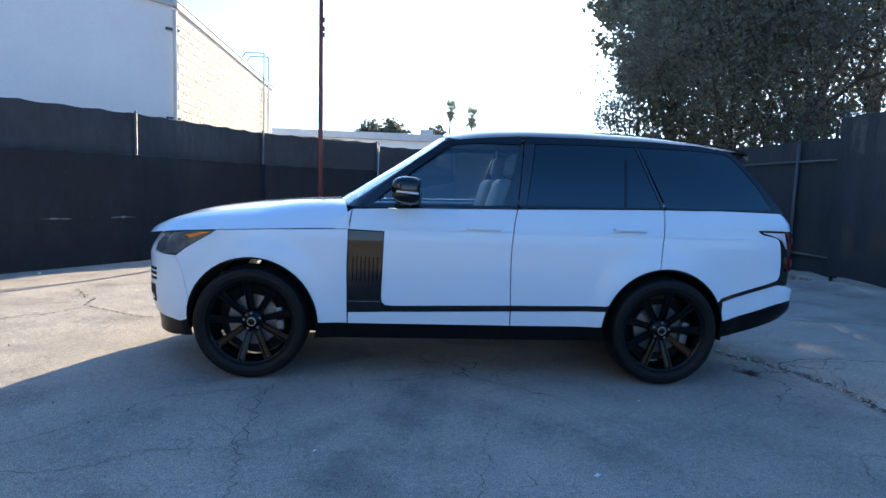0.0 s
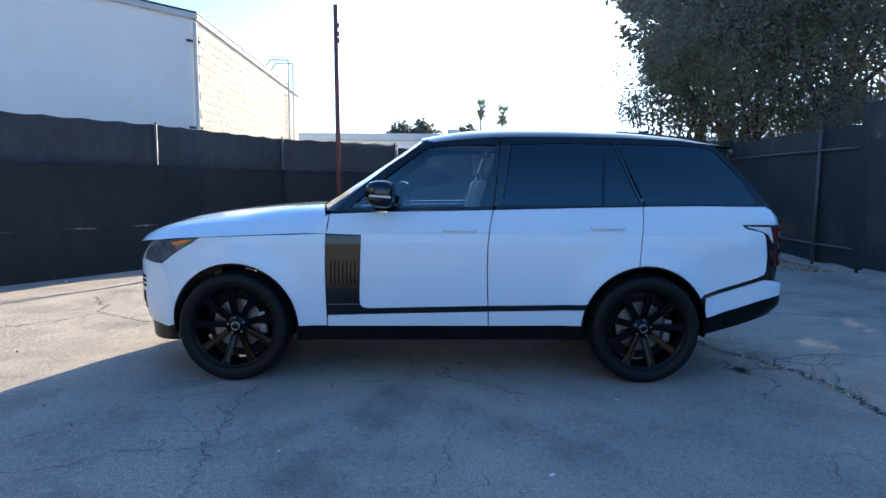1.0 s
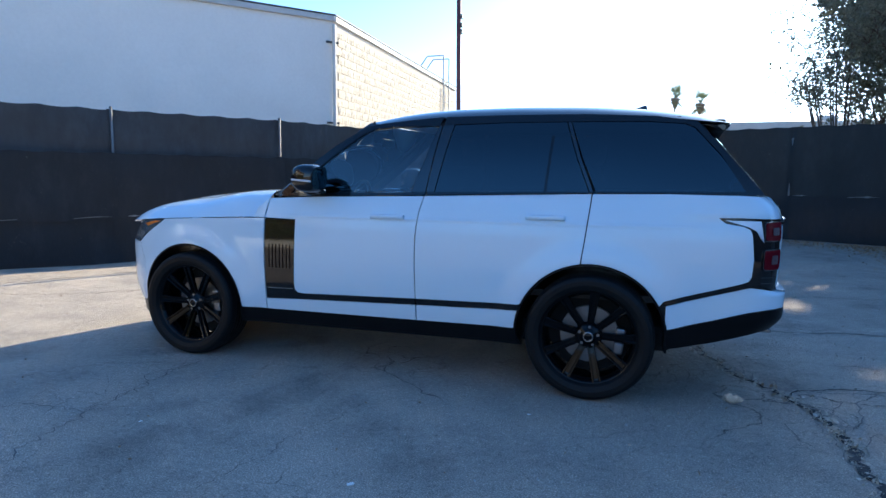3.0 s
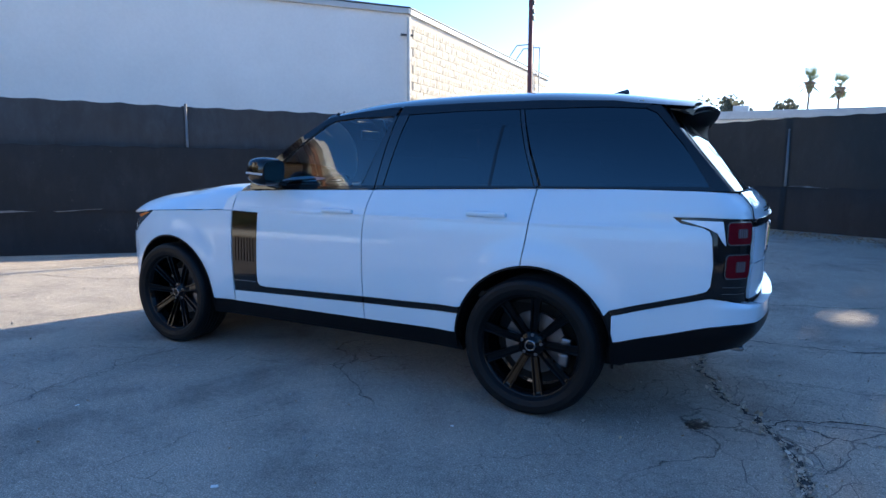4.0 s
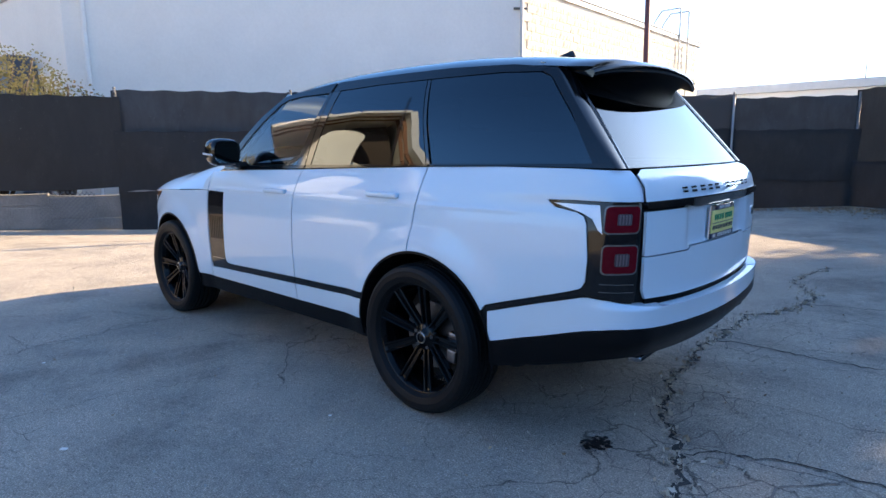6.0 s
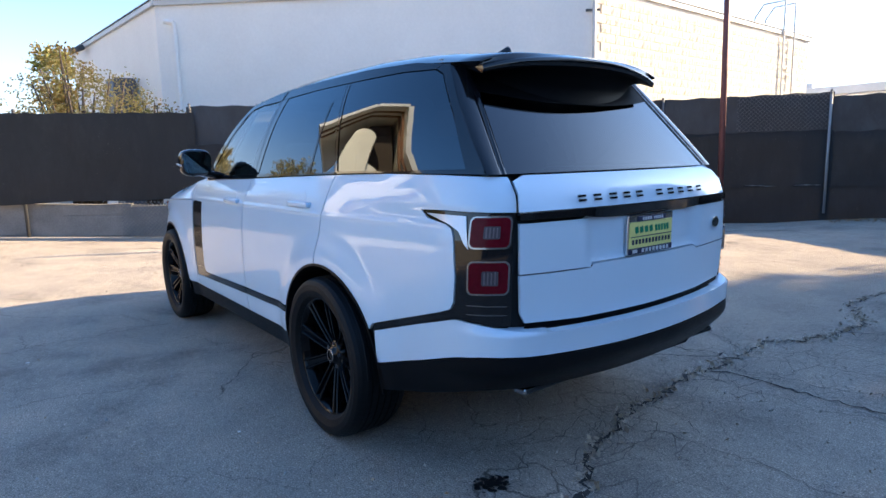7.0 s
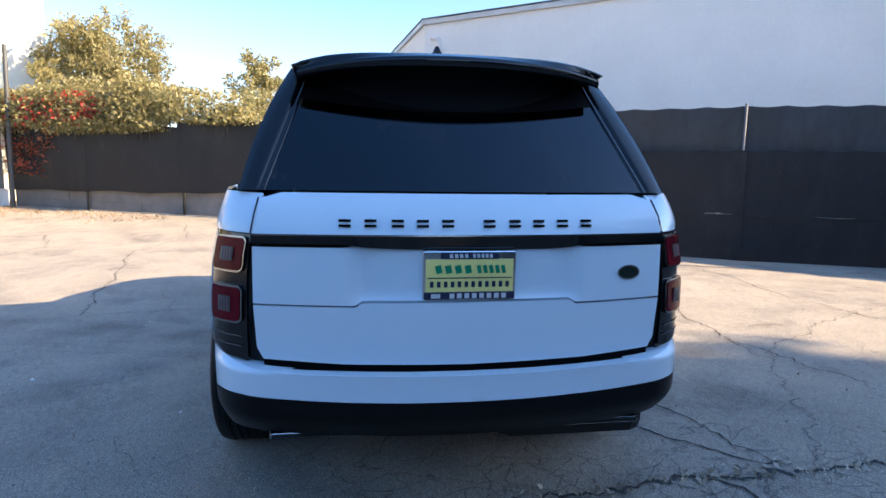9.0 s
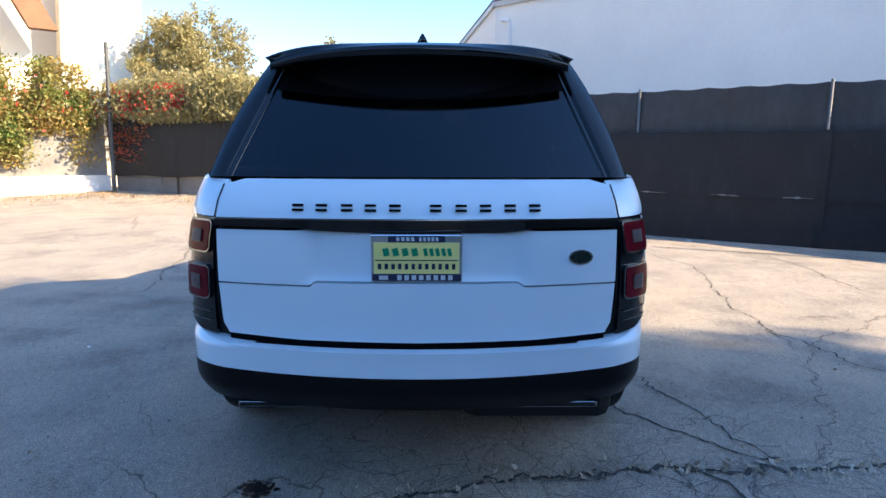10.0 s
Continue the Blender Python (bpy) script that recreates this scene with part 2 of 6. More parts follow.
M_NAVY = surface("dark_blue_print", (0.012, 0.016, 0.05), 0.4, var=0.05, bump=0.0)
M_GREEN = surface("green_print", (0.02, 0.22, 0.10), 0.4, var=0.05, bump=0.0)
M_SILVERP = surface("silver_print", (0.6, 0.6, 0.62), 0.4, var=0.05, bump=0.0)
M_STUCCO = surface("white_painted_wall", (0.84, 0.81, 0.76), 0.85, var=0.06, scale=0.7, fine=14, bump=0.25)
M_CREAM = surface("cream_stucco", (0.84, 0.79, 0.66), 0.9, var=0.06, scale=0.9, fine=40, bump=0.3)
M_BLOCK = surface("split_face_block", (0.66, 0.59, 0.48), 0.95, var=0.2, scale=5, fine=22, bump=0.8)
M_MORTAR = surface("mortar", (0.60, 0.53, 0.44), 0.95, var=0.1, fine=40, bump=0.4)
M_CAP = surface("roof_edge_metal", (0.55, 0.54, 0.52), 0.5, 0.2, var=0.1)
M_CONC = surface("grey_concrete_block", (0.21, 0.20, 0.185), 0.95, var=0.3, scale=2, fine=35, bump=0.6)
M_LIME = surface("whitewashed_concrete", (0.70, 0.68, 0.64), 0.9, var=0.12, scale=3, fine=30, bump=0.4)
M_SCREEN_WEST = fabric("dusty_screen_fabric", (0.0125, 0.0125, 0.0128), 0.003, 0.002)
M_SCREEN_TOP = fabric("faded_screen_fabric", (0.030, 0.0335, 0.039), 0.004, 0.003)
M_SCREEN_LOW = fabric("black_screen_fabric", (0.0088, 0.0103, 0.0128), 0.003, 0.002)
M_SCREEN_EAST = fabric("dark_green_screen_fabric", (0.008, 0.011, 0.0125), 0.008, 0.003)
M_HEM = surface("frayed_pale_hem", (0.20, 0.20, 0.20), 0.9, var=0.5, scale=9, fine=60, bump=0.5)
M_GALV = surface("galvanised_steel", (0.17, 0.17, 0.17), 0.55, 0.5, var=0.15, fine=60)
M_POST = surface("grey_steel_post", (0.30, 0.30, 0.30), 0.6, 0.2, var=0.15, fine=60)
M_DULLPOST = surface("dull_steel_post", (0.09, 0.09, 0.09), 0.6, 0.4, var=0.2, fine=60)
M_REDPOLE = surface("rust_red_painted_pole", (0.16, 0.055, 0.045), 0.6, 0.1, var=0.3, scale=4, fine=40, bump=0.2)
M_BARK = surface("bark", (0.075, 0.058, 0.045), 0.95, var=0.4, scale=6, fine=25, bump=1.0)
M_PALMBARK = surface("palm_trunk", (0.22, 0.17, 0.12), 0.95, var=0.3, scale=4, fine=20, bump=1.0)
M_WOOD = surface("brown_timber", (0.20, 0.095, 0.045), 0.7, var=0.25, scale=3, fine=40, bump=0.3)
# gable colour is darkened to hold the shade under the eaves
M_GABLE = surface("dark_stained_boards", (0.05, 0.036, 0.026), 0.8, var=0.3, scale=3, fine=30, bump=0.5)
M_ROOFING = surface("brown_roofing", (0.16, 0.11, 0.075), 0.9, var=0.3, scale=3, fine=30, bump=0.6)
M_TANK = surface("slate_blue_metal", (0.06, 0.078, 0.11), 0.55, var=0.12)
M_OIL = surface("oil_stain", (0.012, 0.012, 0.012), 0.35, var=0.3)
M_LEAF_DARK = leaf_material("dark_tree_leaf", [(0.0, (0.065, 0.066, 0.045)), (0.6, (0.13, 0.132, 0.09)), (1.0, (0.25, 0.25, 0.175))], 0.5)
M_LEAF_GOLD = leaf_material("autumn_leaf", [(0.0, (0.22, 0.20, 0.08)), (0.45, (0.44, 0.35, 0.16)), (0.8, (0.58, 0.47, 0.24)), (1.0, (0.33, 0.33, 0.14))], 0.5)
M_LEAF_RUST = leaf_material("rusty_leaf", [(0.0, (0.16, 0.09, 0.035)), (0.5, (0.34, 0.17, 0.07)), (0.85, (0.42, 0.13, 0.06)), (1.0, (0.5, 0.05, 0.045))], 0.4)
M_LEAF_IVY = leaf_material("vine_leaf", [(0.0, (0.09, 0.14, 0.03)), (0.5, (0.25, 0.32, 0.075)), (0.85, (0.46, 0.42, 0.13)), (1.0, (0.38, 0.16, 0.06))], 0.4)
M_LEAF_RED = leaf_material("red_bract", [(0.0, (0.42, 0.03, 0.035)), (1.0, (0.62, 0.09, 0.06))], 0.4)
M_PALMLEAF = leaf_material("palm_frond", [(0.0, (0.15, 0.18, 0.09)), (1.0, (0.27, 0.29, 0.16))], 0.4)


# ---- building helpers ----
def part(name, bm, material, parent=None, label="", smooth=False):
    mesh = bpy.data.meshes.new(name)
    bm.to_mesh(mesh)
    bm.free()
    if smooth:
        mesh.shade_smooth()
    mesh.materials.append(material)
    ob = new(name, mesh)
    ob.parent = parent
    return tagged(ob, label)


def thing(name, label, category, group="", kind="", at=(0, 0, 0)):
    ob = new(name)
    ob.matrix_world = Matrix.Translation(at)
    ob.empty_display_size = 0.2
    return tagged(ob, label, category, group, kind)


def add_box(bm, size, m=Matrix(), bevel=0.0, segments=2):
    got = bmesh.ops.create_cube(bm, size=1.0, matrix=m @ Matrix.Diagonal((*size, 1)))
    if bevel:
        edges = list({e for v in got["verts"] for e in v.link_edges})
        bmesh.ops.bevel(bm, geom=edges, offset=bevel, segments=segments, affect="EDGES", profile=0.5)
    return bm


def box(size, at=(0, 0, 0), turn=(0, 0, 0), bevel=0.0):
    return add_box(bmesh.new(), size, pose(*at, *turn), bevel)


def add_rod(bm, a, b, r0, r1=None, sides=10, caps=True):
    a, b = Vector(a), Vector(b)
    d = b - a
    m = Matrix.Translation((a + b) / 2) @ d.to_track_quat("Z", "Y").to_matrix().to_4x4()
    bmesh.ops.create_cone(bm, cap_ends=caps, segments=sides, radius1=r0, radius2=r0 if r1 is None else r1, depth=d.length, matrix=m)
    return bm


def rod(a, b, r0, r1=None, sides=10):
    return add_rod(bmesh.new(), a, b, r0, r1, sides)


def revolve(profile, sides=48, m=Matrix()):
    """A ring or disc from (radius, depth) pairs, turned round the y axis."""
    bm = bmesh.new()
    rows = []
    for r, d in profile:
        rows.append([bm.verts.new(m @ Vector((r * math.cos(a), d, r * math.sin(a)))) for a in (2 * math.pi * i / sides for i in range(sides))])
    for a, b in zip(rows, rows[1:]):
        for i in range(sides):
            j = (i + 1) % sides
            bm.faces.new((a[i], a[j], b[j], b[i]))
    bmesh.ops.remove_doubles(bm, verts=bm.verts, dist=1e-6)
    return bm


def leaves(name, points, size, material, parent=None, label="", seed=1, kind=""):
    """Many small folded leaves, one quad each, at the given points."""
    rng = np.random.default_rng(seed)
    pts = np.asarray(points, float)
    k = len(pts)
    a = rng.normal(size=(k, 3))
    a /= np.linalg.norm(a, axis=1)[:, None]
    b = np.cross(a, rng.normal(size=(k, 3)))
    b /= np.linalg.norm(b, axis=1)[:, None]
    s = (size * rng.uniform(0.6, 1.35, k))[:, None]
    v = np.stack([pts - a * s, pts + b * s * 0.5, pts + a * s, pts - b * s * 0.5], 1).reshape(-1, 3)
    mesh = bpy.data.meshes.new(name)
    mesh.from_pydata(v.tolist(), [], np.arange(4 * k).reshape(-1, 4).tolist())
    mesh.materials.append(material)
    ob = new(name, mesh)
    ob.parent = parent
    return tagged(ob, label, kind=kind)


def clumps(rng, centres, per, spread):
    """Points in loose clumps round the given centres (x, y, z, radius)."""
    out = []
    for x, y, z, r in centres:
        k = max(4, int(per * r * r))
        d = rng.normal(size=(k, 3))
        d /= np.linalg.norm(d, axis=1)[:, None]
        rad = r * rng.uniform(0.25, 1.0, k)[:, None] ** 0.6
        out.append(np.array((x, y, z)) + d * rad * np.array((1, 1, spread)))
    return np.concatenate(out)


# ---- the ground ----
def bend(x, soft=0.8):
    """Zero below 0, x above it, with an eased corner."""
    return 0.0 if x < -soft else x if x > soft else (x + soft) ** 2 / (4 * soft)


def ground_z(x, y):
    """The yard is level round the car, rises a little to the west and falls away towards the north fence."""
    s = -0.869 * x + 0.494 * y
    fall = 0.055 * (bend(s - 3.2) - bend(s - 8.2)) * min(1.0, max(0.0, (y + 2.5) / 6.0)) * min(1.0, max(0.0, (1.5 - x) / 3.5))
    return 0.048 * (bend(-9.2 - x) - bend(-13.2 - x)) - fall


def build_ground():
    bm = bmesh.new()
    xs = [-900, -200, -60, -30, -20] + [-14 + 0.5 * i for i in range(47)] + [10, 20, 60, 200, 900]
    ys = [-900, -200, -60, -25, -14, -8, -5] + [-3.5 + 0.5 * i for i in range(37)] + [18, 25, 60, 200, 900]
    grid = [[bm.verts.new((x, y, ground_z(x, y))) for y in ys] for x in xs]
    for i in range(len(xs) - 1):
        for j in range(len(ys) - 1):
            bm.faces.new((grid[i][j], grid[i + 1][j], grid[i + 1][j + 1], grid[i][j + 1]))
    return tagged(part("ground", bm, M_ASPHALT, None, "weathered cracked grey asphalt yard", smooth=True), category="ground", kind="structure")


ground = build_ground()


# ---- fences ----
def cloth(bm, a, b, z0, z1, seed, sag=0.03, ripple=0.018):
    """A hung sheet between two points, with a scalloped top edge and shallow ripples."""
    rng = random.Random(seed)
    a, b = Vector(a), Vector(b)
    ext = (b - a).normalized() * 0.07
    a, b = a - ext, b + ext
    d = b - a
    length = Vector((d.x, d.y)).length
    side = Vector((d.y, -d.x, 0)).normalized()
    cols, rows = max(8, int(length / 0.14)), 9
    ph = [rng.uniform(0, 6.3) for _ in range(4)]
    grid = []
    for i in range(cols + 1):
        u = i / cols
        p = a + d * u
        tie = abs(math.sin(math.pi * u * length / 0.62 + ph[3]))
        row = []
        for j in range(rows + 1):
            w = j / rows
            z = z0 + (z1 - z0) * w - (sag * tie if j == rows else 0) + (sag * 0.6 * math.sin(9 * u + ph[0]) if j == 0 else 0)
            o = ripple * (math.sin(7 * u * length + 2.2 * w + ph[0]) * 0.4 + math.sin(2.3 * u * length - 3 * w + ph[1]) + 0.5 * math.sin(4.1 * w + 3.4 * u * length + ph[2])) * (0.35 + 0.65 * math.sin(math.pi * w))
            row.append(bm.verts.new((p.x + side.x * o, p.y + side.y * o, p.z + z)))
        grid.append(row)
    for i in range(cols):
        for j in range(rows):
            bm.faces.new((grid[i][j], grid[i + 1][j], grid[i + 1][j + 1], grid[i][j + 1]))
    return bm


def chain_link(bm, a, b, z0, z1, pitch=0.085, r=0.0035):
    """Diamond wire mesh as crossing slanted wires."""
    a, b = Vector(a), Vector(b)
    length, h = (b - a).length, z1 - z0
    way = (b - a).normalized()
    for sign in (1, -1):
        s = -h
        while s < length + h:
            s0, s1 = (s, s + h) if sign > 0 else (s + h, s)
            lo, hi = 0.0, 1.0
            if s1 != s0:
                t0, t1 = sorted(((0 - s0) / (s1 - s0), (length - s0) / (s1 - s0)))
                lo, hi = max(0, t0), min(1, t1)
            if hi > lo + 0.02:
                p, q = (a + way * (s0 + (s1 - s0) * t) + Vector((0, 0, z0 + h * t)) for t in (lo, hi))
                add_rod(bm, p, q, r, sides=4, caps=False)
            s += pitch
    return bm


def fence_run(name, label, posts, post_mat, sheets, post_top=2.52, rails=(), post_r=0.03, level=False):
    """A fence with a post at each given place and screening sheets (name, from, to, material) between; level: heights are over the datum, not over the ground."""
    f = thing(name, label, "fence", kind="structure", at=(posts[0][0], posts[0][1], 0))
    inv = Matrix.Translation((-posts[0][0], -posts[0][1], 0))
    for x, y in posts:
        g = ground_z(x, y)
        top = post_top + (0 if level else g)
        bm = rod((x, y, g), (x, y, top), post_r, sides=12)
        bmesh.ops.create_uvsphere(bm, u_segments=12, v_segments=6, radius=post_r * 1.2, matrix=Matrix.Translation((x, y, top)))
        bmesh.ops.transform(bm, matrix=inv, verts=bm.verts)
        part("post", bm, post_mat, f, smooth=True)
    for k, (p, q) in enumerate(zip(posts, posts[1:])):
        d = (Vector(q) - Vector(p)).normalized()
        front = Vector((d.y, -d.x))
        centre = Vector((0.5, -1.0))
        if (centre - Vector(p)).dot(front) < 0:
            front = -front
        ga, gb = (0.0, 0.0) if level else (ground_z(*p), ground_z(*q))
        foot = min(ground_z(*p), ground_z(*q)) if level else 0.0
        for n, (sheet, z0, z1, m, off) in enumerate(sheets):
            z0 = z0 + foot if z0 < 0.2 else z0
            bm = cloth(bmesh.new(), (p[0] + front.x * off, p[1] + front.y * off, ga), (q[0] + front.x * off, q[1] + front.y * off, gb), z0, z1, 31 * k + n + len(posts))
            bmesh.ops.transform(bm, matrix=inv, verts=bm.verts)
            part(sheet, bm, m, f, smooth=True)
        for z in rails:
            bm = rod((*p, ga + z), (*q, gb + z), 0.021, sides=10)
            bmesh.ops.transform(bm, matrix=inv, verts=bm.verts)
            part("rail", bm, post_mat, f, smooth=True)
    return f, inv


NORTH = [(1.0, 12.8), (-1.24, 11.75), (-3.9, 9.92), (-5.40, 6.46), (-7.20, 3.93), (-8.78, 1.15)]
fence_n, inv_n = fence_run("fence_north", "chain-link fence hung with black screening in two tiers", NORTH[1:], M_GALV,
                           [("upper_screen", 1.66, 2.49, M_SCREEN_TOP, -0.045), ("middle_screen", 0.54, 1.72, M_SCREEN_LOW, 0.085), ("lower_screen", -0.05, 0.60, M_SCREEN_LOW, 0.055)], 2.50, (), 0.024, True)
fence_run("fence_bend", "chain-link fence with tan slats above black screening", NORTH[:2], M_GALV,
                          [("upper_screen", 1.62, 2.40, M_SCREEN_TOP, -0.045), ("middle_screen", 0.54, 1.68, M_SCREEN_LOW, 0.085), ("lower_screen", -0.05, 0.60, M_SCREEN_LOW, 0.055)], 2.42, (), 0.024, True)
# wire mesh with tan slats showing where the upper screening is gone, beside the pole
bm = chain_link(bmesh.new(), (-2.66, 10.76, 0), (-1.24, 11.72, 0), 1.72, 2.46)
bmesh.ops.transform(bm, matrix=inv_n, verts=bm.verts)
part("wire_mesh", bm, M_GALV, fence_n, "bare chain-link wire mesh")
def hem_and_glints(fence, inv, posts, height, off, seed):
    """Pale frayed scraps along the seam where two sheets of screening meet; on fence_back they stand in for sun glints.
    """
    rng = random.Random(seed)
    for p, q in zip(posts, posts[1:]):
        a, b = Vector(p), Vector(q)
        way = (b - a).normalized()
        front = Vector((-way.y, way.x)) * off
        if (Vector((0.5, -1.0)) - a).dot(front) < 0:
            front = -front
        d = 0.1
        while d < (b - a).length - 0.5:
            run = rng.uniform(0.15, 0.9)
            bm = bmesh.new()
            rows = []
            for i in range(9):
                c = a + way * (d + run * i / 8) + front
                z, h = height + 0.012 * math.sin(5 * (d + run * i / 8)), (0.005 + 0.022 * rng.random() ** 2) * math.sin(math.pi * (i + 0.4) / 8.8)
                rows.append([bm.verts.new((c.x, c.y, z - h)), bm.verts.new((c.x + front.x * 0.06, c.y + front.y * 0.06, z + h))])
            for u, v in zip(rows, rows[1:]):
                bm.faces.new((u[0], v[0], v[1], u[1]))
            bmesh.ops.transform(bm, matrix=inv, verts=bm.verts)
            part("hem", bm, M_HEM, fence, "pale frayed edge; on the back fence, sun glints at the seam")
            d += run + rng.uniform(0.1, 1.3)


hem_and_glints(fence_n, inv_n, NORTH[1:], 0.575, 0.105, 61)
WEST = [(-8.78, 1.15), (-10.0, -1.7), (-11.1, -4.5), (-12.1, -7.1), (-13.0, -9.3)]
fence_w, inv_w = fence_run("fence_west", "chain-link fence with faded black screening above a low block wall", WEST[:3], M_DULLPOST,
                           [("screen", 0.65, 2.36, M_SCREEN_WEST, 0.06)], 2.40, (), 0.03, True)
fence_run("fence_west_far", "chain-link fence with faded black screening below massed vines", WEST[2:], M_DULLPOST, [("screen", 0.62, 2.24, M_SCREEN_WEST, 0.06)], 2.26, (), 0.03, True)
# bare wire mesh leaning on the low wall beside the corner post
a, b = Vector((-8.62, 0.60)), Vector((-8.97, -0.22))
bm = chain_link(bmesh.new(), (a.x, a.y, ground_z(*a)), (b.x, b.y, ground_z(*b)), 0.03, 0.74, 0.075, 0.005)
bmesh.ops.transform(bm, matrix=inv_w, verts=bm.verts)
part("wire_mesh", bm, M_GALV, fence_w, "bare chain-link wire mesh")
EAST = [(1.0, 12.8), (3.0, 11.75), (5.05, 10.75), (7.1, 9.75)]
fence_s, inv_s = fence_run("fence_back", "chain-link fence with sagging dark screening, torn near the middle", EAST, M_GALV,
                           [("upper_screen", 0.95, 2.53, M_SCREEN_EAST, 0.012), ("lower_screen", -0.06, 1.0, M_SCREEN_LOW, 0.085)], 2.25)
# pale scraps here imitate sun glinting through the seam
hem_and_glints(fence_s, inv_s, EAST[1:], 0.99, 0.11, 62)
GATES = [(7.1, 9.75), (6.85, 5.75), (6.9, 4.65)]
fence_run("fence_east", "dark green screened fence on dull steel posts with rails", GATES, M_DULLPOST,
                           [("screen", 0.06, 2.46, M_SCREEN_EAST, -0.05)], 2.42, (2.06, 0.38))
fence_run("gate_east", "closed yard gate covered in dark green screening", [(6.9, 4.65), (6.75, 1.2)], M_DULLPOST,
                          [("screen", 0.10, 2.78, M_SCREEN_EAST, 0.05)], 2.84)


def low_wall(name, a, b, courses, m, label, thick=0.2, block=(1.25, 0.215)):
    """A low wall of separate blocks laid in running bond."""
    w = thing(name, label, "wall", kind="structure", at=(a[0], a[1], 0))
    d = Vector(b) - Vector(a)
    turn = math.degrees(math.atan2(d.y, d.x))
    meshes = []
    rng = random.Random(5)
    for _ in range(3):
        bm = box((block[0] - 0.012, thick, block[1] - 0.012), bevel=0.008)
        for v in bm.verts:
            v.co += Vector((rng.uniform(-1, 1), rng.uniform(-1, 1), rng.uniform(-1, 1))) * 0.003
        mesh = bpy.data.meshes.new("block")
        bm.to_mesh(mesh)
        bm.free()
        mesh.materials.append(m)
        meshes.append(mesh)
    core = box((d.length, thick - 0.03, courses * block[1] - 0.01), (d.length / 2, 0, courses * block[1] / 2 - 0.005))
    bmesh.ops.transform(core, matrix=pose(0, 0, 0, 0, 0, turn), verts=core.verts)
    for v in core.verts:
        v.co.z += ground_z(v.co.x + a[0], v.co.y + a[1])
    part("mortar_core", core, M_CONC, w)
    for c in range(courses):
        n = int(d.length / block[0])
        for i in range(n):
            s = (i + 0.5 + 0.5 * (c % 2)) * block[0]
            if s + block[0] / 2 > d.length:
                continue
            ob = new("block", meshes[(i * 7 + c * 3) % 3])
            p = d.normalized() * s
            ob.parent = w
            ob.matrix_local = pose(p.x, p.y, ground_z(a[0] + p.x, a[1] + p.y) + (c + 0.5) * block[1], 0, 0, turn)
    return w


for p, q in zip(WEST, WEST[1:]):
    d = (Vector(q) - Vector(p)).normalized()
    o = Vector((d.y, -d.x)) * 0.16
    low_wall("low_wall", (p[0] + o.x, p[1] + o.y), (q[0] + o.x, q[1] + o.y), 3, M_CONC, "low grey concrete block wall below the fence")

# ivy wall from the far corner towards the white house, and added plain walls that close the yard
IVY = [(-13.1, -9.5), (-11.2, -11.9), (-8.6, -15.1)]


def plain_wall(name, a, b, h, t, m, label, cap=None):
    d = Vector(b) - Vector(a)
    mid = (Vector(a) + Vector(b)) / 2
    bm = box((d.length, t, h), (0, 0, h / 2), bevel=0.01)
    w = part(name, bm, m, None, label)
    w.matrix_world = pose(mid.x, mid.y, min(ground_z(*a), ground_z(*b)), 0, 0, math.degrees(math.atan2(d.y, d.x)))
    tagged(w, category="wall", kind="structure")
    return w


plain_wall("wall_southwest", IVY[0], IVY[2], 0.62, 0.34, M_LIME, "low whitewashed concrete wall under the vines")
plain_wall("wall_southwest_upper", (IVY[0][0] - 0.12, IVY[0][1] - 0.12), (IVY[2][0] - 0.12, IVY[2][1] - 0.12), 2.2, 0.1, M_CONC, "grey screen wall behind the vines")
plain_wall("wall_south", (-8.6, -15.1), (14.0, -14.2), 2.3, 0.2, M_CONC, "plain grey wall added to close the yard")
plain_wall("wall_northeast", (14.0, 0.0), (6.75, 1.1), 2.0, 0.2, M_CONC, "plain grey wall added to close the yard")
# unseen wall, added and made tall to cut skylight from the east
plain_wall("wall_east", (14.0, -14.2), (14.0, 0.0), 5.0, 0.2, M_CONC, "plain grey wall added to close the yard")


# ---- buildings ----
def prism(corners, z0, z1):
    """An upright block on a ground plan given as corner points."""
    bm = bmesh.new()
    lo = [bm.verts.new((x, y, z0)) for x, y in corners]
    hi = [bm.verts.new((x, y, z1)) for x, y in corners]
    bm.faces.new(lo)
    bm.faces.new(hi)
    for i in range(len(corners)):
        j = (i + 1) % len(corners)
        bm.faces.new((lo[i], lo[j], hi[j], hi[i]))
    bmesh.ops.recalc_face_normals(bm, faces=bm.faces)
    return bm


CORNER, WEST_END, EAST_END = Vector((-6.12, 10.23)), Vector((-13.43, 1.70)), Vector((-6.66, 23.6))


